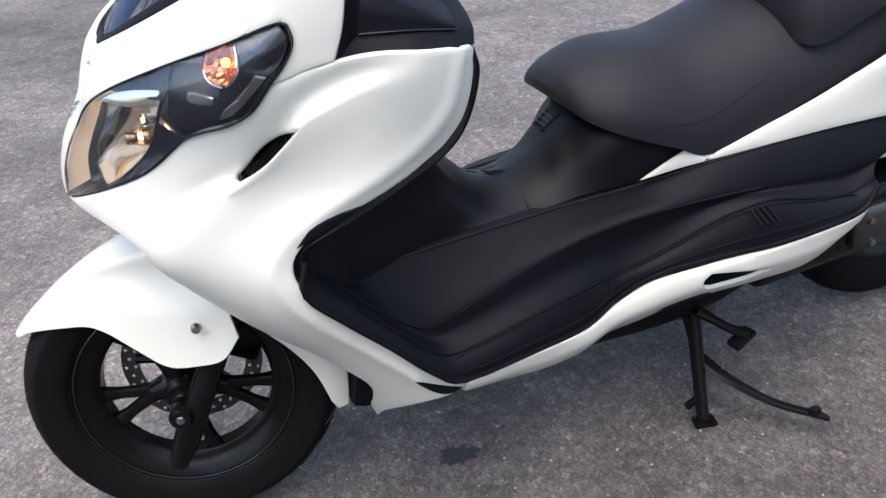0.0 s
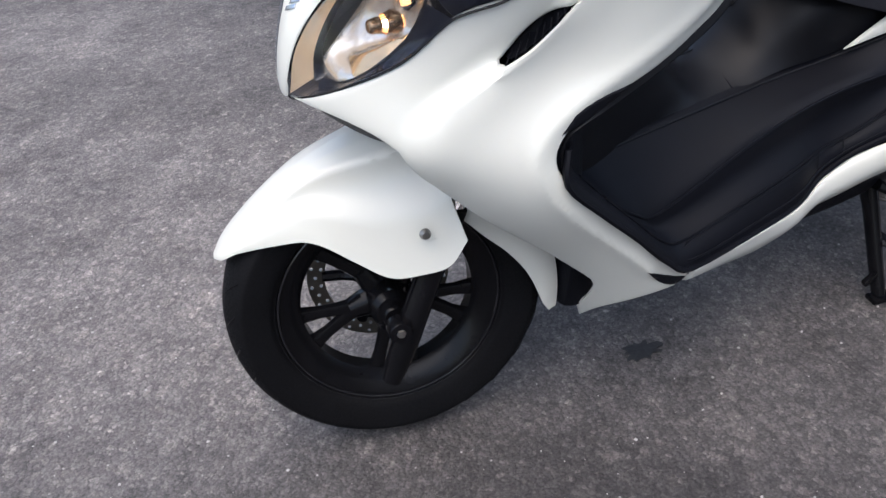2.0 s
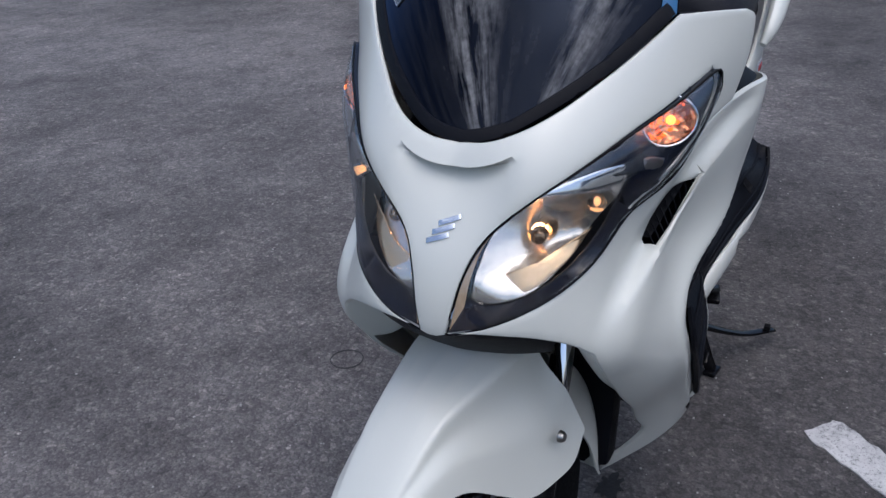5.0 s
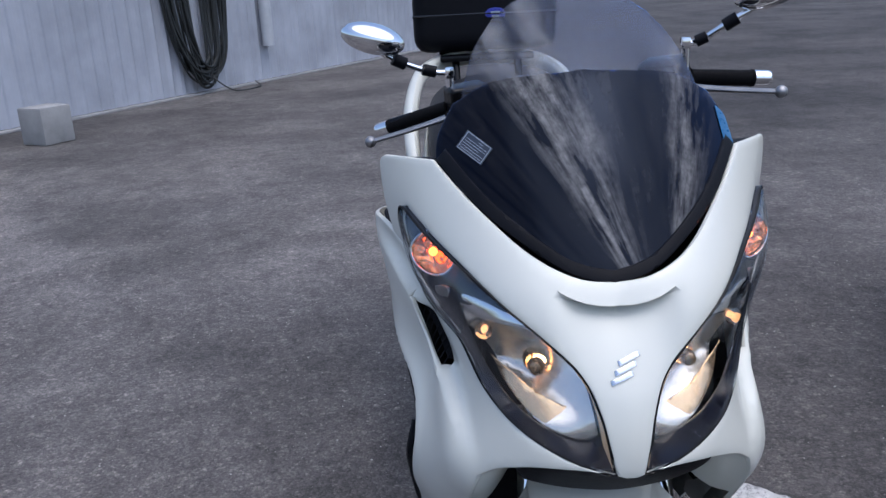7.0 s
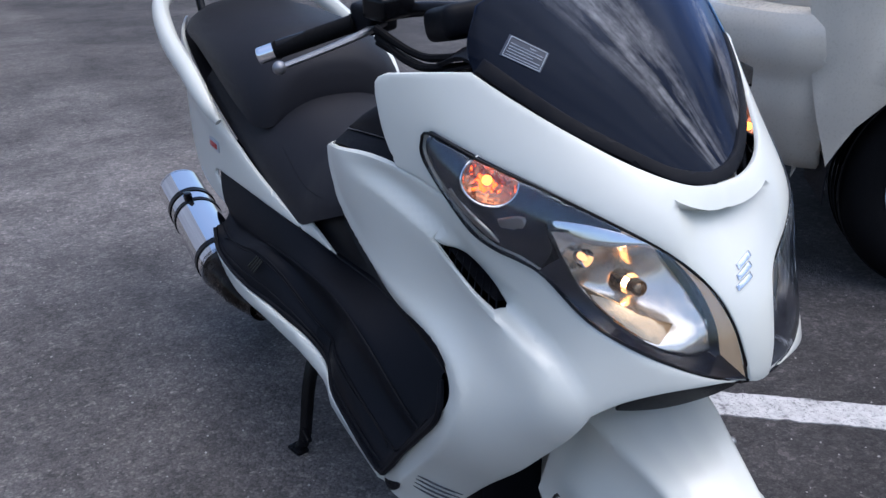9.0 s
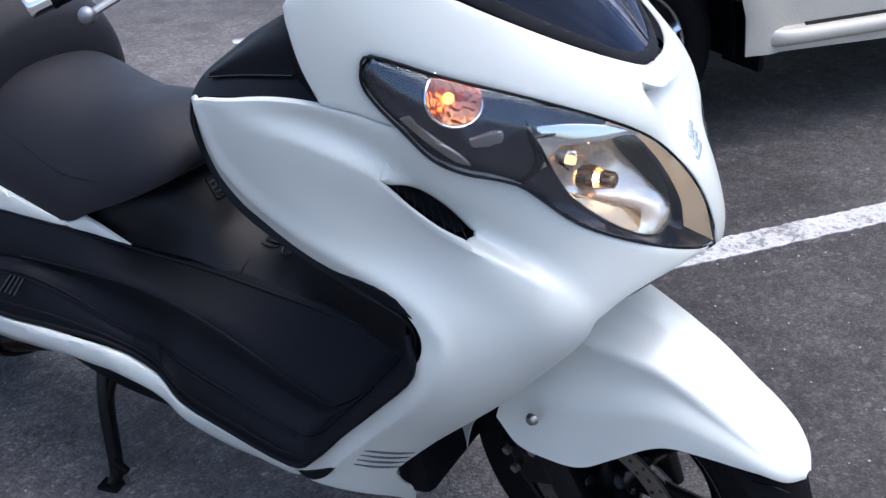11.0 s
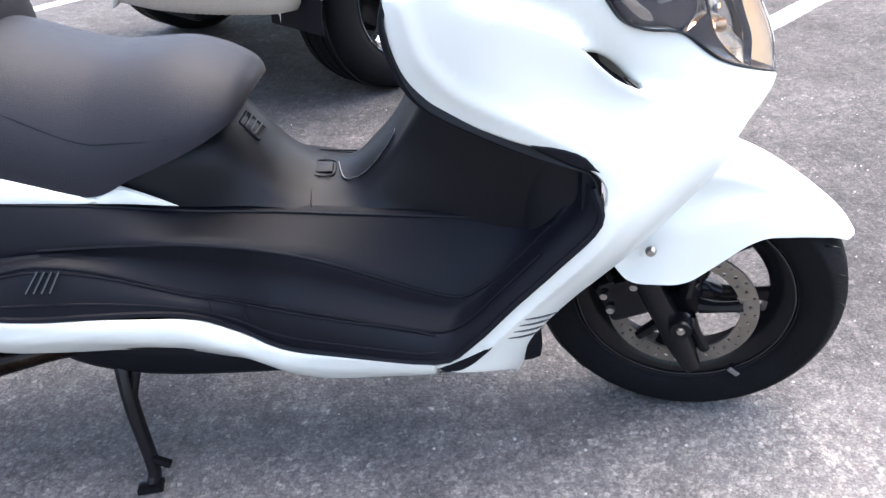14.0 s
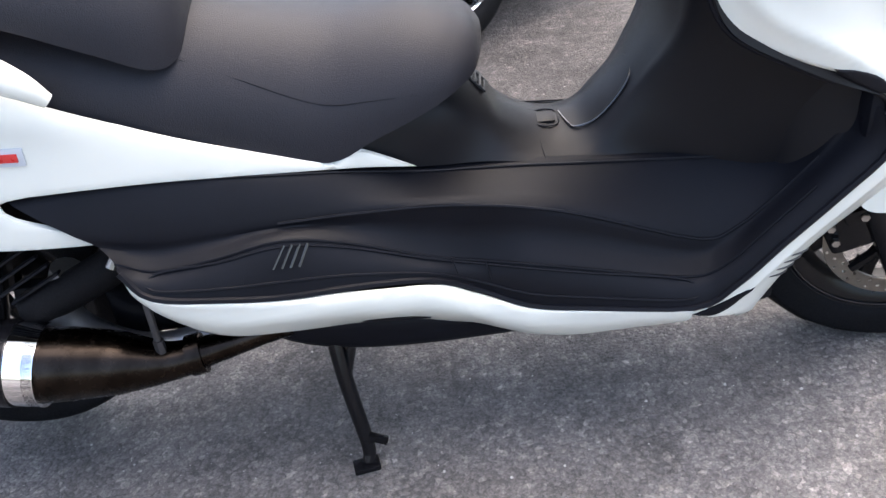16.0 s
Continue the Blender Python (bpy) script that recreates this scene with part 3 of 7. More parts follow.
def crest_gap(u, v, line=CREST_RUN):
    """Distance to the line, positive below it and negative above."""
    a, d = line[:-1], line[1:] - line[:-1]
    px, py = u - a[:, 0], v - a[:, 1]
    t = np.clip((px * d[:, 0] + py * d[:, 1]) / (d[:, 0] ** 2 + d[:, 1] ** 2), 0, 1)
    ex, ey = px - t * d[:, 0], py - t * d[:, 1]
    g = np.hypot(ex, ey)
    k = int(np.argmin(g))
    return float(g[k]) * (1 if d[k, 0] * ey[k] - d[k, 1] * ex[k] > 0 else -1)


def shell(u, v, deep=0.0):
    a = u / UNIT
    r = float(weights(SHELL_HEIGHT, SEC_H, v) @ NET @ weights(SHELL_ANGLE, SEC_A, abs(a)))
    if 0.57 < v < 0.9 and abs(u) > 0.10:
        g = crest_gap(abs(u), v)
        # the side panel's edge stands proud, with a hollow towards the lamp
        fade = min(1.0, max(0.0, (0.515 - abs(u)) / 0.17)) * min(1.0, max(0.0, (abs(u) - 0.136) / 0.045))
        if g > -0.05:
            high = 0.0100 + 0.0150 * math.exp(-((abs(u) - 0.215) / 0.055) ** 2)
            r += fade * (high * math.exp(-(g / (0.046 if g > 0 else 0.0110)) ** 2) - 0.0080 * math.exp(-((g + 0.026) / 0.014) ** 2))
    # the air slot opens forwards: its lower border stands proud of its upper lip
    if 0.19 < abs(u) < 0.325 and 0.66 < v < 0.82:
        g = crest_gap(abs(u), v, SLOT_LOW)
        along = min(1.0, max(0.0, (abs(u) - 0.200) / 0.110))
        r += 0.0105 * math.sin(math.pi * along ** 0.75) * math.exp(-(g / (0.0075 if g > 0 else 0.013)) ** 2)
    # scoop under the lip of the nose
    lip = 0.847 + 0.014 * (u / 0.049) ** 2
    if abs(u) < 0.07 and 0.74 < v < lip + 0.004:
        s = math.exp(-((abs(u) / 0.053) ** 6)) * min(1.0, (lip + 0.004 - v) / 0.006)
        r -= 0.024 * s * max(0.0, 1 - (lip - v) / 0.10) ** 1.5
    # the rear border folds in towards its edge
    if abs(u) > 0.26:
        ge, gf = edge_gap(abs(u), v, EDGE), crest_gap(abs(u), v, FOLD_RUN)
        # share of the way from the fold to the edge
        if ge < 0.06:
            r += 0.004 * math.exp(-(gf / (0.006 if gf > 0 else 0.016)) ** 2)
            if gf > 0:
                r -= 0.009 * gf / (gf + ge + 1e-6) * min(1.0, max(0.0, 2 - ge / 0.022))
    r -= deep
    return (AXIS_X + r * math.cos(a), r * math.sin(a), v)


def arc_pts(*pts):
    return [(math.radians(p) * UNIT, z) for p, z in pts]


def mirror_seg(seg):
    return [(-u, v) for u, v in reversed(seg)]


scooter = tagged(new("scooter"), "large white touring scooter with black seat on its centre stand", "scooter")

LAMP_TOP = arc_pts((1.8, 0.664), (2.6, 0.700), (3.6, 0.738), (5.6, 0.775), (10.8, 0.817), (17, 0.848), (26, 0.879), (36, 0.904), (46.5, 0.929))
LAMP_BACK = arc_pts((46.5, 0.929), (48.4, 0.915), (48.2, 0.897), (46, 0.874), (43, 0.851))
LAMP_LOW = arc_pts((43, 0.851), (38.5, 0.815), (34, 0.797), (29.5, 0.789), (26, 0.776), (20.5, 0.733), (14.5, 0.706), (8, 0.682), (1.8, 0.664))
SEAM = arc_pts((43, 0.851), (46, 0.856), (50, 0.866), (56.3, 0.876))
SCREEN_EDGE = arc_pts((38.6, 1.000), (29.8, 0.969), (21, 0.937), (14.5, 0.912), (9, 0.893), (4.5, 0.881), (0, 0.876))
WING = [arc_pts((56.3, 0.876), (59, 0.92), (60.4, 0.965)), arc_pts((60.4, 0.965), (60.2, 0.985), (57, 0.994)), arc_pts((57, 0.994), (48, 0.998), (38.6, 1.000))]

right_way = [LAMP_TOP, LAMP_BACK, SEAM] + WING + [SCREEN_EDGE]
nose = [arc_pts((-1.8, 0.664), (0, 0.660), (1.8, 0.664))]
left_way = [mirror_seg(s) for s in reversed(right_way)]
LIP_LINES = [[(u, 0.847 + 0.014 * (u / 0.049) ** 2 + dv) for u in np.linspace(-0.056, 0.056, 15)] for dv in (0.0042, 0.0008, -0.0028, -0.008)]
cowl = part("upper_cowl", skin(nose + right_way + left_way, shell, 0.003, 0.004, 0.009, lines=LIP_LINES), WHITE, scooter, "pearl white front cowl round the screen")

SHIELD = [
    LAMP_LOW[::-1], SEAM,
    arc_pts((56.3, 0.876), (63, 0.882), (70, 0.883), (80, 0.879), (87, 0.874)),
    arc_pts((87, 0.874), (90.5, 0.868), (91.5, 0.850)),
    arc_pts((91.5, 0.850), (90.2, 0.805), (87.0, 0.767), (81.0, 0.727), (66.8, 0.689), (55.0, 0.660)),
    arc_pts((55.0, 0.660), (49.5, 0.644), (45.3, 0.620), (43.6, 0.597), (43.9, 0.572), (46.2, 0.543)),
    arc_pts((46.2, 0.543), (52.6, 0.481), (62.4, 0.412), (73.5, 0.345), (85, 0.303)),
    arc_pts((85, 0.303), (86, 0.281)),
    arc_pts((86, 0.281), (77, 0.276), (67, 0.263), (57, 0.239), (49.5, 0.213), (40.3, 0.168)),
    arc_pts((40.3, 0.168), (40, 0.211)),
    arc_pts((40, 0.211), (45, 0.240), (48.2, 0.272)),
    arc_pts((48.2, 0.272), (49.2, 0.290), (48.4, 0.309)),
    arc_pts((48.4, 0.309), (40.6, 0.360), (33, 0.440), (28.7, 0.486), (25, 0.543), (21.6, 0.606)),
    arc_pts((21.6, 0.606), (21.0, 0.620)),
    arc_pts((21.0, 0.620), (17.3, 0.644), (12, 0.662), (6, 0.668), (1.8, 0.664)),
]
SLOT = [arc_pts((46.8, 0.791), (42, 0.777), (37, 0.755), (32.4, 0.725)), arc_pts((32.4, 0.725), (31.6, 0.717), (33.8, 0.718)), arc_pts((33.8, 0.718), (38, 0.736), (42.8, 0.765), (46.8, 0.791))]
crest = [tuple(q) for q in CREST]
CREST_LINES = [[(u, v + d) for u, v in crest[1:-1]] for d in (0.0, -0.004)] + [[(u, v + d) for u, v in crest[6:-1]] for d in (0.005, 0.010, 0.016)] + [[tuple(q) for q in FOLD[8:]]]
shields = both("leg_shield", skin(SHIELD, shell, 0.003, 0.005, 0.0085, holes=[SLOT], lines=CREST_LINES), WHITE, scooter, "pearl white side cowl with an air slot")
for sh, sg in zip(shields, (1, -1)):
    def slot_floor(u, v):
        return shell(u, v, 0.020)
    b_ = skin(SLOT, slot_floor, 0.002, 0.001, 0.010)
    part("slot_insert", b_ if sg > 0 else flipped(b_), BLACK, sh, "black slatted air-slot insert")
    for k in range(9):
        f = (k + 0.7) / 9.6
        a0 = (math.radians(46 - 14.0 * f) * UNIT, 0.785 - 0.068 * f + 0.004)
        a1 = (a0[0] + 0.003, a0[1] - 0.013 - 0.009 * math.sin(f * 3.1))
        p0, p1 = Vector(shell(*a0, 0.011)), Vector(shell(*a1, 0.011))
        b_ = tube([p0, (p0 + p1) / 2 + Vector((0.001, 0.001, 0)), p1], 0.0011, 6)
        if sg < 0:
            b_ = flipped(b_)
        part("slat", b_, BLACK, sh)
    # raised dark bars low on the right side alone paint in the louvres' shade
    for k in range(4 if sg < 0 else 0):
        z0 = 0.378 - 0.0125 * k
        pts = [Vector(shell(math.radians(57.5 + 1.3 * k - 13.5 * f) * UNIT, z0 - 0.024 * f, -0.0006)) for f in (0, 0.35, 0.7, 1)]
        b_ = tube(pts, [0.0008, 0.0026, 0.0026, 0.0008], 6, flat=0.7)
        if sg < 0:
            b_ = flipped(b_)
        part("louvre_shade", b_, DARK_ALLOY, sh)

# dark rubber tabs on the edge of the shield
TAB_HI = [arc_pts((58, 0.669), (52, 0.660), (47.0, 0.643), (44.2, 0.618)), arc_pts((44.2, 0.618), (47.6, 0.628), (51.5, 0.644), (58, 0.669))]
both("edge_tab", skin(TAB_HI, lambda u, v: shell(u, v, -0.003), 0.004, 0.003, 0.008), BLACK, scooter, "black rubber edge tab")
TAB_LO = [arc_pts((66.8, 0.332), (72, 0.316), (78, 0.300), (84.5, 0.283)), arc_pts((84.5, 0.283), (78, 0.283), (71.5, 0.301), (66.8, 0.332))]
both("edge_tab", skin(TAB_LO, lambda u, v: shell(u, v, -0.003), 0.004, 0.003, 0.008), BLACK, scooter, "black rubber edge tab")

# white return under the front edge of each side cowl
edge_run = [shell(math.radians(p) * UNIT, z, 0.006) for p, z in ((20.4, 0.626), (21.6, 0.606), (23.3, 0.575), (25.0, 0.545), (27.0, 0.515))]
mid_run = [(x - 0.022, y * 0.82, z + 0.006) for x, y, z in edge_run]
deep_run = [(x - 0.075, y * 0.58, z + 0.040) for x, y, z in edge_run]
both("cowl_return", loft([edge_run, mid_run, deep_run], 5, 5, thick=0.002), WHITE, scooter, "white return under the side cowl")

# black panel behind the lower edge of the nose
part("nose_liner", skin([arc_pts((-16, 0.646), (0, 0.660), (16, 0.646)), arc_pts((16, 0.646), (15, 0.60)), arc_pts((15, 0.60), (0, 0.59), (-15, 0.60)), arc_pts((-15, 0.60), (-16, 0.646))], lambda u, v: shell(u, v, 0.022 + 0.6 * max(0.0, 0.655 - v)), 0.003, 0.002, 0.012), BLACK, scooter, "black panel under the nose")

# ---- lamps in the nose ----
LAMP = [LAMP_TOP, LAMP_BACK, LAMP_LOW]
# the mouth of the bowl, and the lens edge that its walls run up to
MOUTH = ((25.8, 0.838), (20, 0.838), (16, 0.834), (11.5, 0.820), (8, 0.796), (5.2, 0.762), (3.8, 0.722), (3.2, 0.690), (5.5, 0.682), (9.5, 0.692), (13.5, 0.709), (18, 0.738), (21.5, 0.770), (24, 0.806))
LENS_EDGE = ((27, 0.881), (21, 0.862), (16.5, 0.845), (10.8, 0.816), (7.4, 0.790), (4.9, 0.760), (3.3, 0.722), (2.2, 0.670), (5, 0.674), (9.5, 0.688), (14.3, 0.707), (20, 0.733), (24.4, 0.766), (27, 0.782))
BOWL = [arc_pts(*MOUTH[:8]), arc_pts(*MOUTH[7:]), arc_pts(MOUTH[-1], MOUTH[0])]


def lamp_shell(u, v, deep=0.0):
    """The lens swells out of the cowl, most of all over the turn signal."""
    p = abs(math.degrees(u / UNIT))
    top_v = curve1(p, [1.8, 5.6, 10.8, 17, 26, 36, 46.5], [0.70, 0.775, 0.817, 0.848, 0.879, 0.904, 0.929])
    low_v = curve1(p, [1.8, 8, 14.5, 20.5, 26, 34, 43, 48], [0.664, 0.682, 0.706, 0.733, 0.776, 0.797, 0.851, 0.90])
    g = (v - (top_v + low_v) / 2) / max(0.03, (top_v - low_v) / 2)
    out = curve1(p, [0, 8, 20, 28, 36, 43, 49], [0.0, 0.002, 0.011, 0.018, 0.024, 0.021, 0.009])
    return shell(u, v, deep - out * (1 - 0.55 * min(1.0, abs(g)) ** 2.2))


def mouth_depth(u, v):
    p = math.degrees(u / UNIT)
    return 0.006 + 0.036 * min(1.0, max(0.0, (26 - p) / 21)) + 0.010 * min(1.0, max(0.0, (0.73 - v) / 0.05))


CU, CV = math.radians(34.6) * UNIT, 0.880
SIGNAL_RING = [[(CU + 0.031 * math.cos(a) * 1.08, CV + 0.031 * 0.92 * math.sin(a) + 0.0031 * math.cos(a)) for a in [2 * math.pi * k / 20 for k in range(21)]]]


def bowl_surface(sg):
    def f(u, v):
        g = math.hypot((u - 0.092) / 0.085, (v - 0.762) / 0.082)
        floor_v = 0.716 + 0.42 * (u - 0.035)
        d = mouth_depth(u, v) + 0.055 * max(0.0, 1 - g * g)
        if v < floor_v:
            d = mouth_depth(u, v) + (d - mouth_depth(u, v)) * max(0.0, 1 - (floor_v - v) / 0.045)
        x, y, z = lamp_shell(u, v, d)
        return (x, sg * y, z)
    return f


def signal_plane(u):
    return 0.021 - 0.50 * (u - CU)


def house_at(u, v):
    g = math.hypot(u - CU, v - CV) / 0.031
    w = min(1.0, max(0.0, (g - 1.0) / 0.8))
    return lamp_shell(u, v, 0.014 * w + (signal_plane(u) + 0.001) * (1 - w))


def lens_at(sg, d):
    def f(u, v):
        x, y, z = lamp_shell(u, v, d)
        return (x, sg * y, z)
    return f


for sg in (1, -1):
    def sided(bm_, sgn=sg):
        return bm_ if sgn > 0 else flipped(bm_)

    lens = part("headlight", sided(skin(LAMP, lens_at(1, 0.0015), 0.0015, 0.003, 0.013)), LENS, scooter, "clear swept-back headlamp lens")
    lens.visible_shadow = False
    house = [arc_pts((25.5, 0.876), (30, 0.889), (36, 0.901), (45.5, 0.926)), arc_pts((45.5, 0.926), (47.4, 0.913), (47.2, 0.897), (45, 0.875), (42.5, 0.853)), arc_pts((42.5, 0.853), (38, 0.818), (34, 0.801), (29.5, 0.793), (26.5, 0.782)), arc_pts((26.5, 0.782), (25.2, 0.81), (26, 0.840), (25.5, 0.876))]
    part("housing", sided(skin(house, house_at, 0.003, 0.001, 0.010, holes=[SIGNAL_RING])), SMOKED_HOUSING, lens, "dark gloss lamp housing")
    part("reflector", sided(skin(BOWL, bowl_surface(1), 0.002, 0.001, 0.007)), REFLECTOR, lens, "chromed bowl reflector")
    # lower bowl face, with the bulb's warm glow painted in
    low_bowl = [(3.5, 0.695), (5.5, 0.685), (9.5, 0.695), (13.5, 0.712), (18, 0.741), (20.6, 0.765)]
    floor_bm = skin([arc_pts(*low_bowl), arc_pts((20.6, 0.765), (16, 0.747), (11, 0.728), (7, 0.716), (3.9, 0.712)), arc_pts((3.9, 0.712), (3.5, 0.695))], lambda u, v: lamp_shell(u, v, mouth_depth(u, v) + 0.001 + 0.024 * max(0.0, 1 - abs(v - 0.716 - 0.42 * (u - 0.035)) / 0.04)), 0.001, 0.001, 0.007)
    part("bowl_floor", sided(floor_bm), BULB_GLOW_FLOOR, lens, "lower face of the bowl, coloured by the bulb's glow")
    edge_ = [lens_at(1, 0.004)(math.radians(p_) * UNIT, z_) for p_, z_ in LENS_EDGE]
    mouth_ = [lamp_shell(math.radians(p_) * UNIT, z_, mouth_depth(math.radians(p_) * UNIT, z_) - 0.001) for p_, z_ in MOUTH]
    half_ = [Vector(a_).lerp(Vector(b_), 0.72) for a_, b_ in zip(edge_, mouth_)]
    part("bowl_wall", sided(loft([half_, mouth_], 4, 3)), SMOKED_HOUSING, lens)
    part("bowl_wall", sided(loft([edge_[7:], half_[7:]], 4, 3)), SMOKED_HOUSING, lens)
    part("bowl_wall", sided(loft([edge_[:3], half_[:3]], 4, 3)), SMOKED_HOUSING, lens)
    part("frosted_band", sided(loft([edge_[2:8], half_[2:8]], 4, 3)), FROSTED_GLOW, lens, "frosted lamp band with the bulb's glow added as emission")
    rim_ = [lamp_shell(*q, mouth_depth(*q) - 0.001) for q in ring_of(BOWL, 0.012)]
    part("bezel", sided(tube(rim_, 0.0022, 8, closed=True, steps=2)), BLACK_GLOSS, lens)
    inner = [lens_at(1, 0.0035)(*q) for q in LAMP_TOP + LAMP_BACK[1:] + LAMP_LOW[1:-1]]
    brim = LAMP_TOP + LAMP_BACK[1:] + LAMP_LOW[1:]
    part("lens_rim", sided(loft([[lens_at(1, 0.002)(*q) for q in brim], [shell(*q, 0.006) for q in brim]], 4, 2)), SMOKED_HOUSING, lens, "dark rim of the lens")
    part("seal", sided(tube(inner, 0.0018, 6, closed=True, steps=4)), IRON, lens, "black lens seal")
    p = Vector(lens_at(1, 0.074)(math.radians(12.6) * UNIT, 0.760))
    way = (Vector(lens_at(1, 0.0)(math.radians(11.5) * UNIT, 0.766)) - p).normalized()
    part("bulb", sided(tube([p - way * 0.012, p, p + way * 0.008], [0.0045, 0.0050, 0.0040], 14)), BULB, lens, "lit headlamp bulb")
    part("bulb_collar", sided(tube([p - way * 0.016, p - way * 0.004, p + way * 0.004], [0.017, 0.016, 0.0135], 20, cap=False)), BRONZE_RING, lens, "bronze bulb collar")
    part("bulb_shield", sided(tube([p + way * 0.010, p + way * 0.013, p + way * 0.024, p + way * 0.027], [0.0105, 0.0112, 0.0096, 0.006], 20)), BRONZE_RING, lens, "bronze bulb shield")
    for turn in (0.4, 2.5, 4.6):
        side_ = way.orthogonal().normalized()
        side_.rotate(Matrix.Rotation(turn, 3, way))
        part("shield_stay", sided(tube([p + side_ * 0.0135, p + way * 0.013 + side_ * 0.0105], 0.0012, 5)), BRONZE_RING, lens)
    p = Vector(lens_at(1, 0.022)(math.radians(20.9) * UNIT, 0.806))
    way = (Vector(lens_at(1, 0.0)(math.radians(20.5) * UNIT, 0.807)) - p).normalized()
    part("parking_bulb", sided(tube([p - way * 0.006, p, p + way * 0.008], [0.004, 0.0045, 0.003], 12)), PARKING, lens, "lit parking bulb")
    part("parking_collar", sided(tube([p - way * 0.012, p - way * 0.004, p + way * 0.006], [0.006, 0.009, 0.0115], 18, cap=False)), CHROME, lens, "small chromed parking-lamp cup")
    # turn signal bowl
    cu, cv = CU, CV

    def disc(d, rr):
        return [[(cu + rr * math.cos(a) * 1.08, cv + rr * 0.92 * math.sin(a) + 0.10 * rr * math.cos(a)) for a in [2 * math.pi * k / 20 for k in range(21)]]]

    def cup(u, v):
        g = math.hypot(u - cu, v - cv) / 0.031
        return lamp_shell(u, v, signal_plane(u) + 0.016 * max(0.0, 1 - g * g))
    part("signal_cup", sided(skin(disc(0, 0.030), cup, 0.001, 0.0008, 0.006)), AMBER_REFLECTION, lens, "turn-signal cup coloured with its amber bulb's reflection")
    p = Vector(lens_at(1, 0.026)(cu + 0.004, cv))
    bmb = bmesh.new()
    bmesh.ops.create_uvsphere(bmb, u_segments=14, v_segments=10, radius=0.0062)
    bmb.transform(Matrix.Translation(p))
    part("signal_bulb", sided(bmb), SIGNAL, lens, "lit amber bulb")
    rim_ = [Vector(lamp_shell(*q, signal_plane(q[0]) - 0.001)) for q in disc(0, 0.031)[0][:-1]]
    part("signal_rim", sided(tube(rim_, 0.0016, 6, closed=True, steps=2)), CHROME, lens)
    # chrome brow over the bowl and a smoked facet between the lamps
    brow = [arc_pts((26.5, 0.850), (20, 0.847), (13, 0.833), (11.5, 0.821)), arc_pts((11.5, 0.821), (14.5, 0.826), (19, 0.824), (25, 0.826)), arc_pts((25, 0.826), (26.5, 0.850))]
    part("brow", sided(skin(brow, lens_at(1, 0.008), 0.003, 0.003, 0.007)), CHROME, lens, "chrome brow over the bowl")
    facet = [arc_pts((33.5, 0.838), (29.3, 0.846), (29.1, 0.822), (32.7, 0.826), (33.5, 0.838))]
    part("facet", sided(skin(facet, lens_at(1, 0.015), 0.002, 0.002, 0.008)), ALLOY, lens)

    strip_ = [arc_pts((43.2, 0.862), (39.5, 0.836), (35.5, 0.812), (33.2, 0.806)), arc_pts((33.2, 0.806), (34.6, 0.819), (38.2, 0.840), (41.8, 0.868)), arc_pts((41.8, 0.868), (43.2, 0.862))]
    part("lower_trim", sided(skin(strip_, lens_at(1, 0.0085), 0.002, 0.002, 0.008)), STEEL, lens, "bright trim along the lamp housing")

# maker's mark on the nose, as a plain slanted bar shape
def nose_at(u, v):
    return shell(u, v, -0.0025)


badge = bmesh.new()
for k, v0 in enumerate((0.7960, 0.7865, 0.7770)):
    du = 0.0040 * (1 - k)
    bar_ = [(du - 0.0100, v0 - 0.0030), (du - 0.0090, v0 - 0.0085), (du + 0.0110, v0 + 0.0010), (du + 0.0100, v0 + 0.0065)]
    badge = merged(badge, skin([[a, b] for a, b in zip(bar_, bar_[1:] + bar_[:1])], nose_at, 0.0015, 0.0008, 0.004))
part("badge", badge, BADGE, scooter, "small silver badge of three slanted bars")

# ---- screen ----
def screen_at(y, z):
    xc = curve1(z, [0.86, 0.93, 1.0, 1.105, 1.19, 1.26], [-0.006, -0.055, -0.106, -0.200, -0.300, -0.40])
    return (xc - 2.35 * y * y, y, z)


low = [(0.0, 0.873), (0.036, 0.879), (0.070, 0.892), (0.138, 0.934), (0.176, 0.967), (0.208, 1.000)]
dark_side = [(0.208, 1.000), (0.203, 1.030), (0.180, 1.070)]
dark_top = [(0.180, 1.070), (0.120, 1.100), (0.0, 1.112)]
half = [low, dark_side, dark_top]
screen = part("windscreen", skin(half + [mirror_seg(s) for s in reversed(half)], screen_at, 0.003, 0.003, 0.016), SMOKE, scooter, "dark smoked lower windscreen")


def screen_back(y, z):
    x, y, z = screen_at(y, z)
    return (x - 0.010, y, z)


clear = [[(0.0, 1.040), (0.10, 1.030), (0.184, 1.010)], [(0.184, 1.010), (0.164, 1.085), (0.146, 1.135), (0.112, 1.180)], [(0.112, 1.180), (0.07, 1.204), (0.0, 1.213)]]
part("upper_screen", skin(clear + [mirror_seg(s) for s in reversed(clear)], screen_back, 0.003, 0.002, 0.018), TINT, screen, "clear upper windscreen extension")
rim_in = [(y * 0.935, z + 0.015) for y, z in low]
band = [[(-y, z) for y, z in reversed(low)], [(y, z) for y, z in low], [low[-1], rim_in[-1]], rim_in[::-1], [(-y, z) for y, z in rim_in], [(-rim_in[-1][0], rim_in[-1][1]), (-low[-1][0], low[-1][1])]]
part("screen_trim", skin(band, lambda y, z: (screen_at(y, z)[0] + 0.004, y, z), 0.004, 0.003, 0.010), BLACK, screen, "black screen edge")
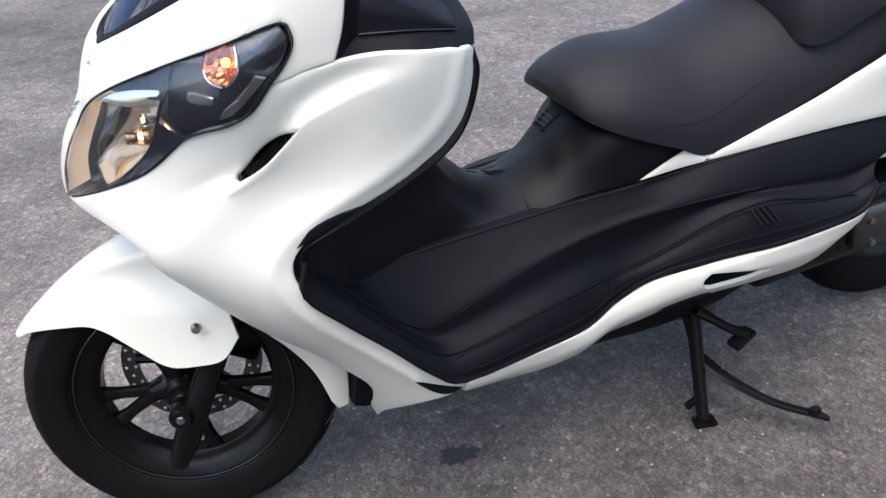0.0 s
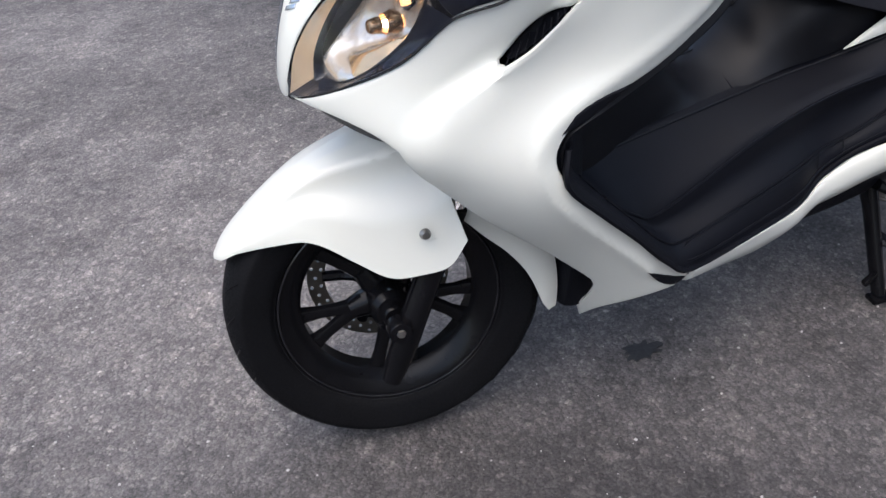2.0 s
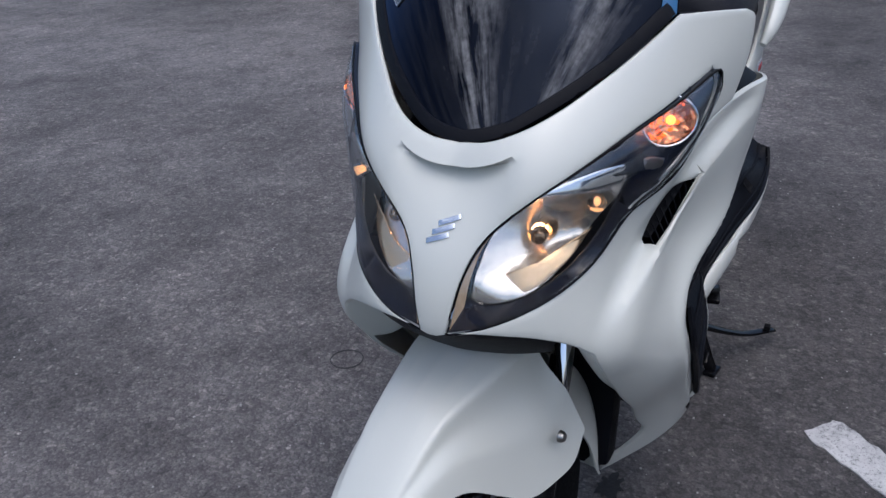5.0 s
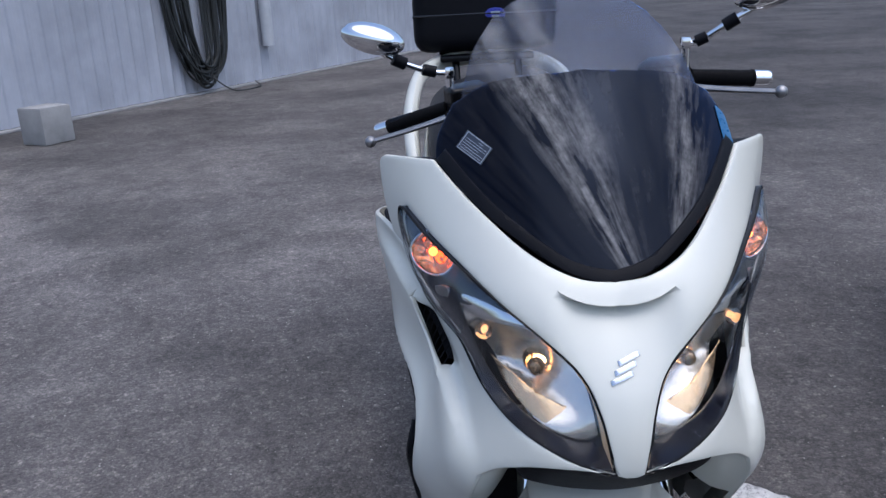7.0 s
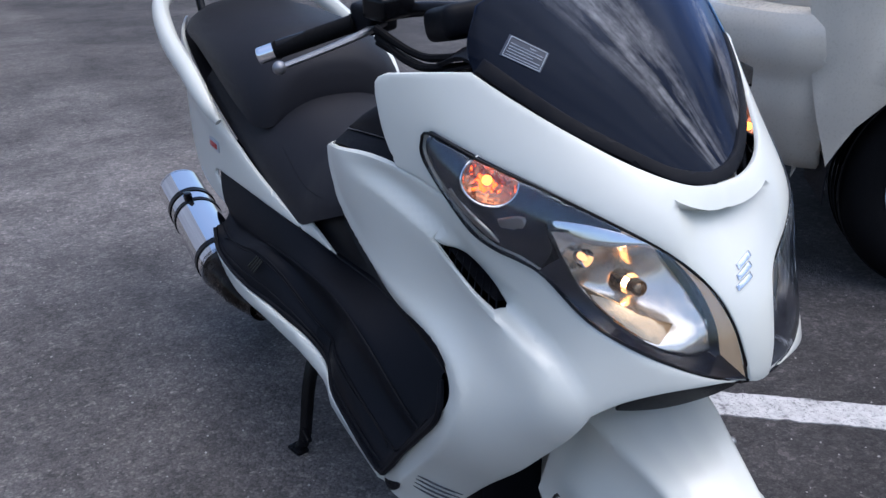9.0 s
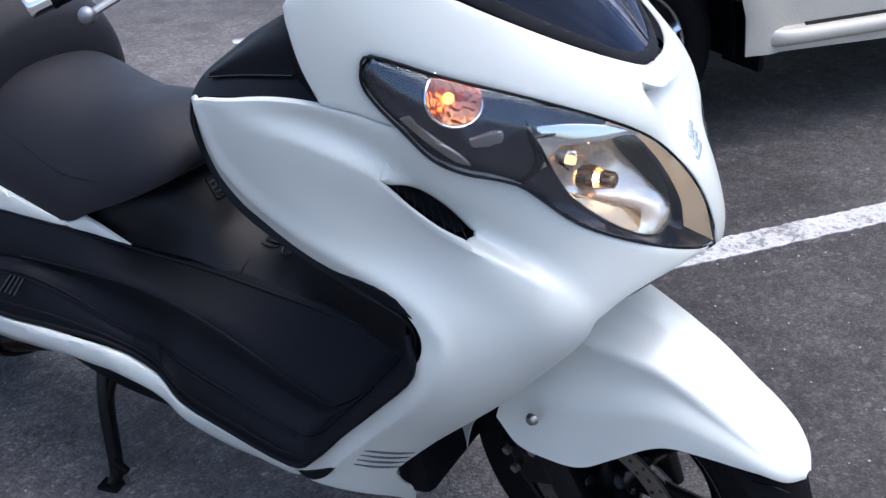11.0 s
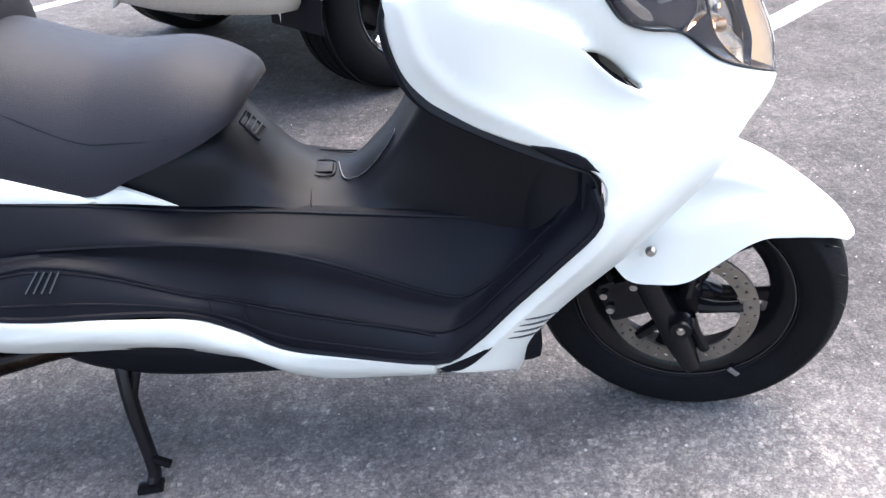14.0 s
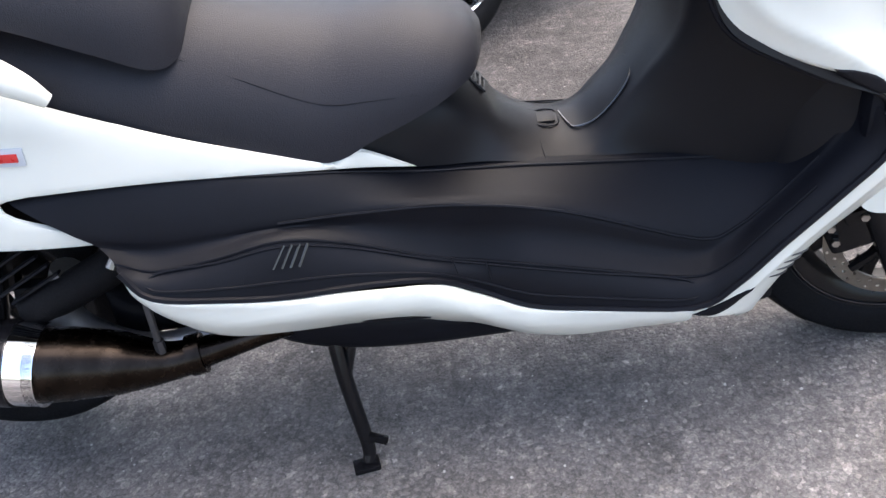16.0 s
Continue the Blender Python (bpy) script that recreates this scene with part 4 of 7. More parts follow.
film = [[(0.186, 1.050), (0.200, 1.036), (0.2065, 1.000)], [(0.2065, 1.000), (0.176, 0.969), (0.150, 0.946)], [(0.150, 0.946), (0.168, 0.972), (0.190, 1.004)], [(0.190, 1.004), (0.188, 1.028), (0.186, 1.050)]]
part("edge_film", skin(film, lambda y, z: (screen_at(y, z)[0] + 0.003, y, z), 0.0006, 0.0005, 0.010), FILM_BLUE, screen, "blue protective film along one edge of the screen")
# warning label on the inside of the screen
lab = [(-0.179, 1.0175), (-0.1485, 0.998), (-0.1315, 1.0185), (-0.1615, 1.039)]
part("label", skin([[a, b] for a, b in zip(lab, lab[1:] + lab[:1])], lambda y, z: (screen_at(y, z)[0] + 0.002, y, z), 0.0004, 0.0004, 0.008), STICKER, screen, "printed warning label")
low_l, low_r, top_r, top_l = (Vector(q) for q in lab)
border = [low_l.lerp(top_r, 0.05), low_r.lerp(top_l, 0.05), top_r.lerp(low_l, 0.05), top_l.lerp(low_r, 0.05)]
for a, b in zip(border, border[1:] + border[:1]):
    part("print_bar", tube([Vector(screen_at(*a)) + Vector((0.0032, 0, 0)), Vector(screen_at(*b)) + Vector((0.0032, 0, 0))], 0.0006, 4), PRINT, screen)
for k in range(6):
    f = 0.16 + 0.13 * k
    a, b = low_l.lerp(top_l, f), low_r.lerp(top_r, f)
    a, b = a.lerp(b, 0.10 if k < 5 else 0.55), a.lerp(b, 0.90 - 0.2 * (k % 3 == 2))
    part("print_bar", tube([Vector(screen_at(*a)) + Vector((0.0030, 0, 0)), Vector(screen_at(*b)) + Vector((0.0030, 0, 0))], 0.00045, 4), PRINT, screen)

# ---- steered front end: built straight, then turned to the machine's right ----
HINGE = Vector((0.10, 0, 0))
RAKE = Vector((-0.4384, 0, 0.8988))
STEER = Matrix.Translation(HINGE) @ Matrix.Rotation(radians(-13.3), 4, RAKE) @ Matrix.Translation(-HINGE)
HUB = Vector((-0.021, 0, 0.268))


def steered(name, bm, mat, parent, label=""):
    bm.transform(STEER)
    return part(name, bm, mat, parent, label)


def tyre_profile(radius, half, rim):
    pts = spl([(rim, -half * 0.70, 0), (rim + 0.012, -half * 0.90, 0), (rim + 0.045, -half * 1.0, 0), (radius - 0.022, -half * 0.93, 0), (radius - 0.004, -half * 0.48, 0), (radius, 0, 0)], 4)
    prof = [(p.x, p.y) for p in pts]
    return prof + [(r, -h) for r, h in reversed(prof[:-1])] + [(rim - 0.004, half * 0.55), (rim - 0.004, -half * 0.55)]


def rim_profile(rim, half):
    return [(rim + 0.009, -half * 0.80), (rim + 0.010, -half * 0.68), (rim - 0.006, -half * 0.62), (rim - 0.022, -half * 0.35), (rim - 0.022, half * 0.35),
            (rim - 0.006, half * 0.62), (rim + 0.010, half * 0.68), (rim + 0.009, half * 0.80), (rim - 0.014, half * 0.70), (rim - 0.036, half * 0.30), (rim - 0.036, -half * 0.30), (rim - 0.014, -half * 0.70)]


def tread(radius, half, centre, parent, count=26):
    """Grooves are cut as thin dark strips sunk at the shoulder of the tyre."""
    bulge = [(-h, r) for r, h in tyre_profile(radius, half, radius - 0.09) if h <= 0 and r > radius - 0.03][::-1]
    bulge = sorted(bulge)
    bulge_h, bulge_r = [q[0] for q in bulge], [q[1] for q in bulge]
    for k in range(count):
        a = 2 * math.pi * k / count
        for sgn in (1, -1):
            pts = []
            for f in (0.0, 0.35, 0.7, 1.0):
                aa = a + sgn * 0.04 + 0.16 * f
                h = half * (0.30 + 0.55 * f) * sgn
                r = float(np.interp(abs(h), bulge_h, bulge_r)) - 0.0012
                pts.append(Vector((r * math.cos(aa), h, r * math.sin(aa))) + centre)
            steered("tread_groove", tube(pts, 0.0022, 5, steps=2, flat=0.5), IRON, parent)


wheel = steered("front_wheel", lathe(rim_profile(0.181, 0.052), HUB, 72), IRON, scooter, "black cast alloy front wheel")
steered("tyre", lathe(tyre_profile(0.268, 0.060, 0.187), HUB, 96), RUBBER, wheel, "worn black front tyre")
tread(0.268, 0.060, HUB, wheel)
for k in range(5):
    a = radians(72 * k - 14)
    at = lambda r, turn: HUB + Vector((r * math.cos(a + turn), 0.0, r * math.sin(a + turn)))
    arm = tube([at(0.024, 0), at(0.046, 0), at(0.066, 0)], [0.024, 0.021, 0.017], 10, steps=3, flat=1.1)
    prongs = [tube([at(0.052, 0.30 * o), at(0.080, 0.62 * o), at(0.118, 0.92 * o), at(0.163, 1.10 * o)], [0.012, 0.0100, 0.0092, 0.014], 8, steps=3, flat=1.3) for o in (-0.19, 0.19)]
    steered("spoke", merged(arm, *prongs), IRON, wheel)
for side_ in (-0.043, 0.043):
    for r_ in (0.1835, 0.1905):
        steered("rim_lip", lathe([(r_ + 0.0024 * math.cos(t), side_ + 0.0024 * math.sin(t)) for t in [2 * math.pi * q / 8 for q in range(8)]], HUB, 72), BLACK_GLOSS, wheel)
steered("hub", lathe([(0.0, -0.062), (0.030, -0.062), (0.036, -0.05), (0.030, -0.035), (0.040, 0.0), (0.032, 0.035), (0.036, 0.055), (0.028, 0.066), (0.0, 0.066)], HUB, 36, closed=False), IRON, wheel)
steered("hub_cap", lathe([(0.0, 0.082), (0.016, 0.082), (0.021, 0.076), (0.022, 0.064)], HUB, 28, closed=False), IRON, wheel, "black hub cap")


def drilled_disc(inner, outer, y0, y1, rings=((0.094, 0.0), (0.104, 0.5), (0.114, 0.0)), count=18, hole=0.0038):
    holes = []
    for r, sh in rings:
        for k in range(count):
            a = 2 * math.pi * (k + sh) / count
            cx, cy = r * math.cos(a), r * math.sin(a)
            holes.append([[(cx + hole * math.cos(t), cy + hole * math.sin(t)) for t in [2 * math.pi * q / 8 for q in range(9)]]])
    circ = lambda r, n: [[(r * math.cos(2 * math.pi * k / n), r * math.sin(2 * math.pi * k / n)) for k in range(n + 1)]]
    verts, edges = [], []
    rings_ = [ring_of(circ(outer, 48), 0.012), ring_of(circ(inner, 40), 0.012)] + [np.array(h[0][:-1]) for h in holes]
    for r in rings_:
        k = len(verts)
        verts += [Vector(q) for q in r]
        edges += [(k + i, k + (i + 1) % len(r)) for i in range(len(r))]
    vo, _, fo, *_ = delaunay_2d_cdt(verts, edges, [], 0, 1e-6)
    p = np.array([(v.x, v.y) for v in vo])
    cen = np.array([p[list(f)].mean(0) for f in fo])
    ok = inside(cen, rings_[0])
    for r in rings_[1:]:
        ok &= ~inside(cen, r)
    bm = bmesh.new()
    fr = [bm.verts.new((q[0], y0, q[1])) for q in p]
    bk = [bm.verts.new((q[0], y1, q[1])) for q in p]
    count_ = {}
    for f, g in zip(fo, ok):
        if not g:
            continue
        bm.faces.new([fr[i] for i in f])
        bm.faces.new([bk[i] for i in reversed(f)])
        for a, b in zip(f, list(f[1:]) + [f[0]]):
            key = (min(a, b), max(a, b))
            count_[key] = count_.get(key, 0) + 1
    for (a, b), c in count_.items():
        if c == 1:
            bm.faces.new([fr[a], fr[b], bk[b], bk[a]])
    bmesh.ops.delete(bm, geom=[v for v in bm.verts if not v.link_faces], context='VERTS')
    return bm


disc_bm = drilled_disc(0.096, 0.126, -0.073, -0.068, ((0.103, 0.0), (0.1115, 0.5), (0.1195, 0.0)), 20, 0.0034)
disc_bm.transform(Matrix.Translation(HUB))
steered("brake_disc", disc_bm, DISC_STEEL, wheel, "drilled steel brake disc")
for k in range(5):
    a = radians(72 * k + 10)
    d = Vector((math.cos(a), 0, math.sin(a)))
    steered("disc_carrier", tube([HUB + d * 0.030 + Vector((0, -0.064, 0)), HUB + d * 0.060 + Vector((0, -0.070, 0)), HUB + d * 0.100 + Vector((0, -0.070, 0))], [0.014, 0.010, 0.010], 8), IRON, wheel)
w0 = HUB + Vector((0.103, -0.052, -0.155))
steered("balance_weight", box((0.022, 0.004, 0.010), w0, 0.0015, (0, 35, 0)), ALLOY, wheel, "stick-on silver balance weight")
steered("valve", tube([HUB + Vector((-0.03, 0.01, -0.145)), HUB + Vector((-0.027, 0.022, -0.118))], 0.004, 8), RUBBER, wheel)

# fork legs, sliders and caliper
for sg in (1, -1):
    foot = Vector((-0.020, 0.098 * sg, 0.215))
    top = foot - Vector((0, 0, 0)) + Vector((-0.4384, 0, 0.8988)) * 0.25
    leg = steered("fork_leg", tube([foot + Vector((0.026, 0, -0.054)), foot, foot.lerp(top, 0.5), top], [0.016, 0.023, 0.022, 0.022], 16), IRON, scooter, "black fork slider")
    steered("fork_tube", tube([top, top + RAKE * 0.19], 0.0175, 16), CHROME, leg, "chromed fork tube")
    steered("dust_seal", tube([top - RAKE * 0.01, top + RAKE * 0.012], 0.0225, 16), RUBBER, leg)
    steered("axle_clamp", lathe([(0.0, 0.016), (0.017, 0.016), (0.020, 0.010), (0.020, -0.012), (0.0, -0.012)] if sg > 0 else [(0.0, -0.016), (0.017, -0.016), (0.020, -0.010), (0.020, 0.012), (0.0, 0.012)], HUB + Vector((0.0, 0.112 * sg, -0.002)), 20, closed=False), IRON, leg)
    steered("axle_nut", lathe([(0.0, sg * 0.009), (0.0065, sg * 0.009), (0.008, sg * 0.006), (0.008, 0.0)], HUB + Vector((0.0, 0.122 * sg, -0.002)), 6, closed=False), STEEL, leg, "steel axle nut")
cal = steered("brake_caliper", merged(box((0.075, 0.058, 0.090), HUB + Vector((-0.100, -0.078, 0.036)), 0.014, (0, -26, 0), 3), box((0.050, 0.070, 0.030), HUB + Vector((-0.088, -0.080, 0.072)), 0.008, (0, -26, 0))), IRON, scooter, "black brake caliper")
for dx, dz in ((-0.082, 0.075), (-0.118, 0.02), (-0.13, 0.05)):
    steered("caliper_bolt", lathe([(0.0, -0.008), (0.007, -0.008), (0.008, 0.0)], HUB + Vector((dx, -0.112, dz)), 6, closed=False), STEEL, cal)
steered("brake_hose", tube([HUB + Vector((-0.12, -0.11, 0.08)), HUB + Vector((-0.15, -0.10, 0.15)), HUB + Vector((-0.13, -0.08, 0.24)), HUB + Vector((-0.16, -0.05, 0.32))], 0.005, 8), RUBBER, cal)
steered("sensor_wire", tube([HUB + Vector((-0.02, 0.09, 0.02)), HUB + Vector((-0.06, 0.105, 0.10)), HUB + Vector((-0.11, 0.11, 0.2)), HUB + Vector((-0.14, 0.09, 0.3))], 0.0035, 6), RUBBER, cal)

# front mudguard: (u along the arch, v across from the crown to the skirt)
def guard_side(s):
    """Lower edge of the skirt, crown height and half width at s from the tip (0) to the tail (1)."""
    x = 0.230 - 0.398 * s + 0.026 * max(0.0, (s - 0.78) / 0.22)
    crown = curve1(s, [0.0, 0.04, 0.10, 0.22, 0.38, 0.55, 0.75, 1.0], [0.408, 0.426, 0.447, 0.485, 0.524, 0.551, 0.568, 0.570])
    skirt = curve1(s, [0.0, 0.03, 0.10, 0.30, 0.36, 0.42, 0.52, 0.63, 0.75, 0.90, 1.0], [0.405, 0.412, 0.428, 0.438, 0.436, 0.424, 0.393, 0.364, 0.364, 0.374, 0.410])
    wide = curve1(s, [0.0, 0.03, 0.10, 0.25, 0.5, 0.75, 1.0], [0.006, 0.030, 0.050, 0.070, 0.098, 0.128, 0.138])
    return x, crown, skirt, wide


rows = []
for i in range(61):
    s = (i / 60) ** 1.3
    x, crown, skirt, wide = guard_side(s)
    row = []
    for j in range(-40, 41):
        f = j / 40
        g = abs(f)
        # flat crown, a shoulder line, then the skirt
        yy = wide * float(np.interp(g, [0, 0.25, 0.45, 0.50, 0.75, 1.0], [0.0, 0.33, 0.58, 0.625, 0.87, 1.0]))
        zz = crown + (skirt - crown) * float(np.interp(g, [0, 0.25, 0.46, 0.49, 0.75, 1.0], [0.0, 0.025, 0.085, 0.122, 0.56, 1.0]))
        soft = min(1.0, max(0.0, (s - 0.12) / 0.30))
        yy = yy * soft + (1 - soft) * wide * math.sin(g * math.pi / 2) ** 0.9
        zz = zz * soft + (1 - soft) * (crown + (skirt - crown) * g ** 2.4)
        swell = 0.0032 * math.exp(-((g - 0.475) / 0.03) ** 2) * min(1.0, max(0.0, (s - 0.30) / 0.35)) - 0.0055 * math.exp(-((g - 0.60) / 0.09) ** 2) * min(1, s * 3)
        row.append(Vector((x + 0.058 * (1 - g) * s ** 4, math.copysign(yy + swell, f) if f else 0.0, zz)))
    rows.append(row)
guard_rows = [[p.copy() for p in r] for r in rows]
guard = steered("front_mudguard", grid_mesh(rows, thick=-0.004), WHITE, scooter, "pearl white front mudguard")
for sg in (1, -1):
    c = Vector((-0.080, 0.1375 * sg, 0.435))
    steered("screw", lathe([(0.0, sg * 0.007), (0.006, sg * 0.006), (0.0085, sg * 0.002), (0.009, -sg * 0.002)], c, 18, closed=False), STEEL, guard, "domed steel screw")
    # a low diamond pad that follows the skirt
    i0, j0 = min(((i, j) for i in range(8, 56) for j in (range(44, 78) if sg > 0 else range(3, 37))), key=lambda ij: (guard_rows[ij[0]][ij[1]] - c).length)
    out_ = Vector((0, sg, 0.25))
    outer = [(-4, -3), (0, -4), (3, -1), (4, 3), (0, 3), (-3, 0)]
    boss = bmesh.new()
    ring_lo = [boss.verts.new(guard_rows[i0 + di][j0 + sg * dj] - out_ * 0.0006) for di, dj in outer]
    ring_hi = [boss.verts.new(guard_rows[i0][j0].lerp(guard_rows[i0 + di][j0 + sg * dj], 0.55) + out_ * 0.0040) for di, dj in outer]
    boss.faces.new(ring_hi)
    for k in range(6):
        boss.faces.new([ring_lo[k], ring_lo[(k + 1) % 6], ring_hi[(k + 1) % 6], ring_hi[k]])
    steered("screw_boss", boss, WHITE, guard, "raised white pad round the screw")
# rear flap of the mudguard, wrapped round the back of the tyre
rows = []
for i in range(23):
    a = radians(122 + 70 * i / 22)
    r_in = curve1(math.degrees(a), [122, 143, 158, 173, 188, 192], [0.200, 0.194, 0.206, 0.225, 0.247, 0.262])
    sec = [(-0.088, r_in), (-0.086, max(r_in, 0.255)), (-0.074, 0.278), (-0.04, 0.284), (0, 0.285), (0.04, 0.284), (0.074, 0.278), (0.086, max(r_in, 0.255)), (0.088, r_in)]
    rows.append([HUB + Vector((r * math.cos(a), y, r * math.sin(a))) for y, r in sec])
steered("splash_guard", grid_mesh(rows, thick=0.003), WHITE, guard, "white rear flap of the mudguard")

# ---- footboards, tunnel and inner shield ----
RIM = [(-0.214, 0.258, 0.594), (-0.206, 0.270, 0.546), (-0.262, 0.270, 0.481), (-0.328, 0.268, 0.412), (-0.389, 0.264, 0.344), (-0.448, 0.258, 0.304), (-0.599, 0.246, 0.315),
       (-0.689, 0.234, 0.324), (-0.763, 0.212, 0.347), (-0.837, 0.232, 0.388), (-0.950, 0.255, 0.406), (-1.037, 0.274, 0.415), (-1.122, 0.286, 0.429), (-1.220, 0.286, 0.445), (-1.256, 0.278, 0.486)]
SHELF = [(-0.226, 0.240, 0.600), (-0.232, 0.245, 0.548), (-0.285, 0.245, 0.487), (-0.345, 0.242, 0.422), (-0.400, 0.238, 0.364), (-0.455, 0.232, 0.345), (-0.599, 0.229, 0.376),
         (-0.689, 0.220, 0.391), (-0.763, 0.200, 0.394), (-0.835, 0.210, 0.417), (-0.949, 0.226, 0.466), (-1.037, 0.247, 0.493), (-1.124, 0.257, 0.482), (-1.211, 0.259, 0.473), (-1.267, 0.256, 0.491)]
HOLLOW = [(-0.235, 0.205, 0.600), (-0.245, 0.205, 0.555), (-0.268, 0.203, 0.512), (-0.320, 0.200, 0.452), (-0.375, 0.198, 0.402), (-0.430, 0.196, 0.388), (-0.600, 0.195, 0.451),
          (-0.690, 0.192, 0.474), (-0.764, 0.190, 0.485), (-0.835, 0.196, 0.495), (-0.948, 0.207, 0.502), (-1.039, 0.220, 0.507), (-1.128, 0.229, 0.509), (-1.227, 0.234, 0.510), (-1.317, 0.233, 0.526)]
LEDGE = [(-0.250, 0.160, 0.600), (-0.255, 0.158, 0.560), (-0.268, 0.156, 0.520), (-0.300, 0.140, 0.490), (-0.360, 0.128, 0.483), (-0.450, 0.120, 0.485), (-0.600, 0.118, 0.495),
         (-0.690, 0.118, 0.502), (-0.764, 0.122, 0.508), (-0.835, 0.135, 0.519), (-0.948, 0.170, 0.550), (-1.040, 0.190, 0.567), (-1.130, 0.200, 0.578), (-1.250, 0.207, 0.586), (-1.405, 0.208, 0.582)]
TOP_LIP = [(x, y - 0.016, z + 0.006) for x, y, z in LEDGE]
MID1 = [((a[0] + b[0]) / 2, (a[1] + b[1]) / 2 + 0.004, (a[2] + b[2]) / 2) for a, b in zip(LEDGE, HOLLOW)]
MID2 = [((a[0] + b[0]) / 2, (a[1] + b[1]) / 2 - 0.012, (a[2] + b[2]) / 2 - 0.002) for a, b in zip(HOLLOW, SHELF)]
TREAD = [((a[0] + b[0]) / 2, (a[1] + b[1]) / 2 + 0.004, (a[2] + b[2]) / 2 + 0.003) for a, b in zip(SHELF, RIM)]
for sg in (1, -1):
    def sided(bm_, sgn=sg):
        return bm_ if sgn > 0 else flipped(bm_)
    board = part("footboard", sided(loft([TOP_LIP, LEDGE, MID1, HOLLOW, MID2, SHELF, TREAD, RIM], 5, 3)), BLACK, scooter, "black moulded footboard and side wall")
    lip = [(x, y + 0.001, z + 0.002) for x, y, z in RIM]
    part("rim_bead", sided(tube(lip, 0.005, 6, steps=4)), BLACK, board)
    mat_edge = [((a[0] * 0.72 + b[0] * 0.28), (a[1] * 0.72 + b[1] * 0.28) + 0.003, (a[2] * 0.72 + b[2] * 0.28) + 0.003) for a, b in zip(RIM[5:14], SHELF[5:14])]
    back = [((a[0] * 0.1 + b[0] * 0.9), (a[1] * 0.1 + b[1] * 0.9) + 0.002, (a[2] * 0.1 + b[2] * 0.9) + 0.002) for a, b in zip(RIM[5:14], SHELF[5:14])]
    part("mat_bead", sided(tube(mat_edge + back[::-1], 0.0022, 6, closed=True, steps=4)), BLACK, board, "raised edge of the foot mat")
    part("ledge_bead", sided(tube([(x, y + 0.0005, z + 0.0015) for x, y, z in LEDGE[2:]], 0.0018, 6, steps=4)), TUNNEL, board, "moulded upper edge of the side wall")
    part("shelf_bead", sided(tube([(x, y + 0.001, z + 0.001) for x, y, z in SHELF[2:]], 0.0022, 6, steps=4)), BLACK, board, "moulded line along the side wall")
    part("shelf_bead", sided(tube([(x, y + 0.001, z - 0.0005) for x, y, z in HOLLOW[2:12]], 0.0026, 6, steps=4)), BLACK, board, "moulded line along the side wall")
    for p0, p1 in (((-0.7995, 0.210, 0.4105), (-0.7925, 0.222, 0.388)), ((-0.7502, 0.207, 0.3965), (-0.7440, 0.217, 0.367)), ((-1.0855, 0.258, 0.482), (-1.0935, 0.277, 0.448))):
        part("mat_seam", sided(tube([p0, p1], 0.0012, 5)), BLACK, board)
    for k in range(4):
        part("mat_rib", sided(tube([(-1.049 + 0.0125 * k, 0.2685, 0.461), (-1.030 + 0.0112 * k, 0.2515, 0.4885)], 0.0022, 6)), BLACK_GLOSS, board)
    # white strip under the footboard
    xs = [-1.30, -1.246, -1.147, -1.057, -0.953, -0.869, -0.769, -0.626, -0.547, -0.436, -0.40]
    zs = [0.46, 0.414, 0.343, 0.324, 0.304, 0.282, 0.250, 0.244, 0.251, 0.263, 0.290]

    def sill(x, z, sgn=sg):
        zt = curve1(-x, [-q[0] for q in RIM[5:]], [q[2] for q in RIM[5:]])
        zb = curve1(x, xs, zs)
        f = min(1.2, max(-0.2, (zt - z) / max(0.02, zt - zb)))
        y = curve1(-x, [-q[0] for q in RIM[5:]], [q[1] for q in RIM[5:]]) + 0.003 - 0.004 * f - 0.040 * max(0.0, f - 0.38) ** 1.1 + 0.022 * math.exp(-((x + 0.86) / 0.15) ** 2) * math.sin(math.pi * min(1, max(0, f)) ** 0.7) + 0.004 * math.exp(-(f / 0.13) ** 2)
        # the lower face falls back under a crease that runs from the wave's crest to the bottom edge
        fall = curve1(x, [-1.30, -1.196, -1.070, -0.968, -0.900, -0.843, -0.784, -0.734, -0.40], [0.36, 0.372, 0.381, 0.393, 0.396, 0.388, 0.330, 0.284, 0.18]) - z
        y -= (0.12 if sgn > 0 else 0.28) * (math.sqrt(max(0.0, fall) ** 2 + 0.002 ** 2) - 0.002)
        return (x, y, z)
    top_run = [(x, z) for x, y, z in RIM[5:]]
    low_run = [(-1.256, 0.486), (-1.246, 0.414), (-1.198, 0.377), (-1.147, 0.343), (-1.057, 0.324), (-0.953, 0.304), (-0.869, 0.282), (-0.769, 0.250), (-0.626, 0.244), (-0.547, 0.251), (-0.448, 0.263)]
    gap_ = [[[(-0.912, 0.353), (-0.906, 0.369), (-0.920, 0.382)], [(-0.920, 0.382), (-0.980, 0.374), (-1.042, 0.364)], [(-1.042, 0.364), (-1.004, 0.345), (-0.943, 0.341), (-0.912, 0.353)]]] if sg > 0 else []

    def sill_in(u, v):
        x, y, z = sill(-u, v)
        return (x, y, z)
    flip = lambda seg: [(-x, z) for x, z in seg]
    part("sill_trim", sided(skin([flip(top_run), flip(low_run), flip([(-0.448, 0.263), (-0.448, 0.304)])], lambda u, v: sill_in(u, v), 0.003, 0.006, 0.011, holes=[[flip(s) for s in h] for h in gap_])),
         WHITE, scooter, "pearl white sill strip under the footboard")

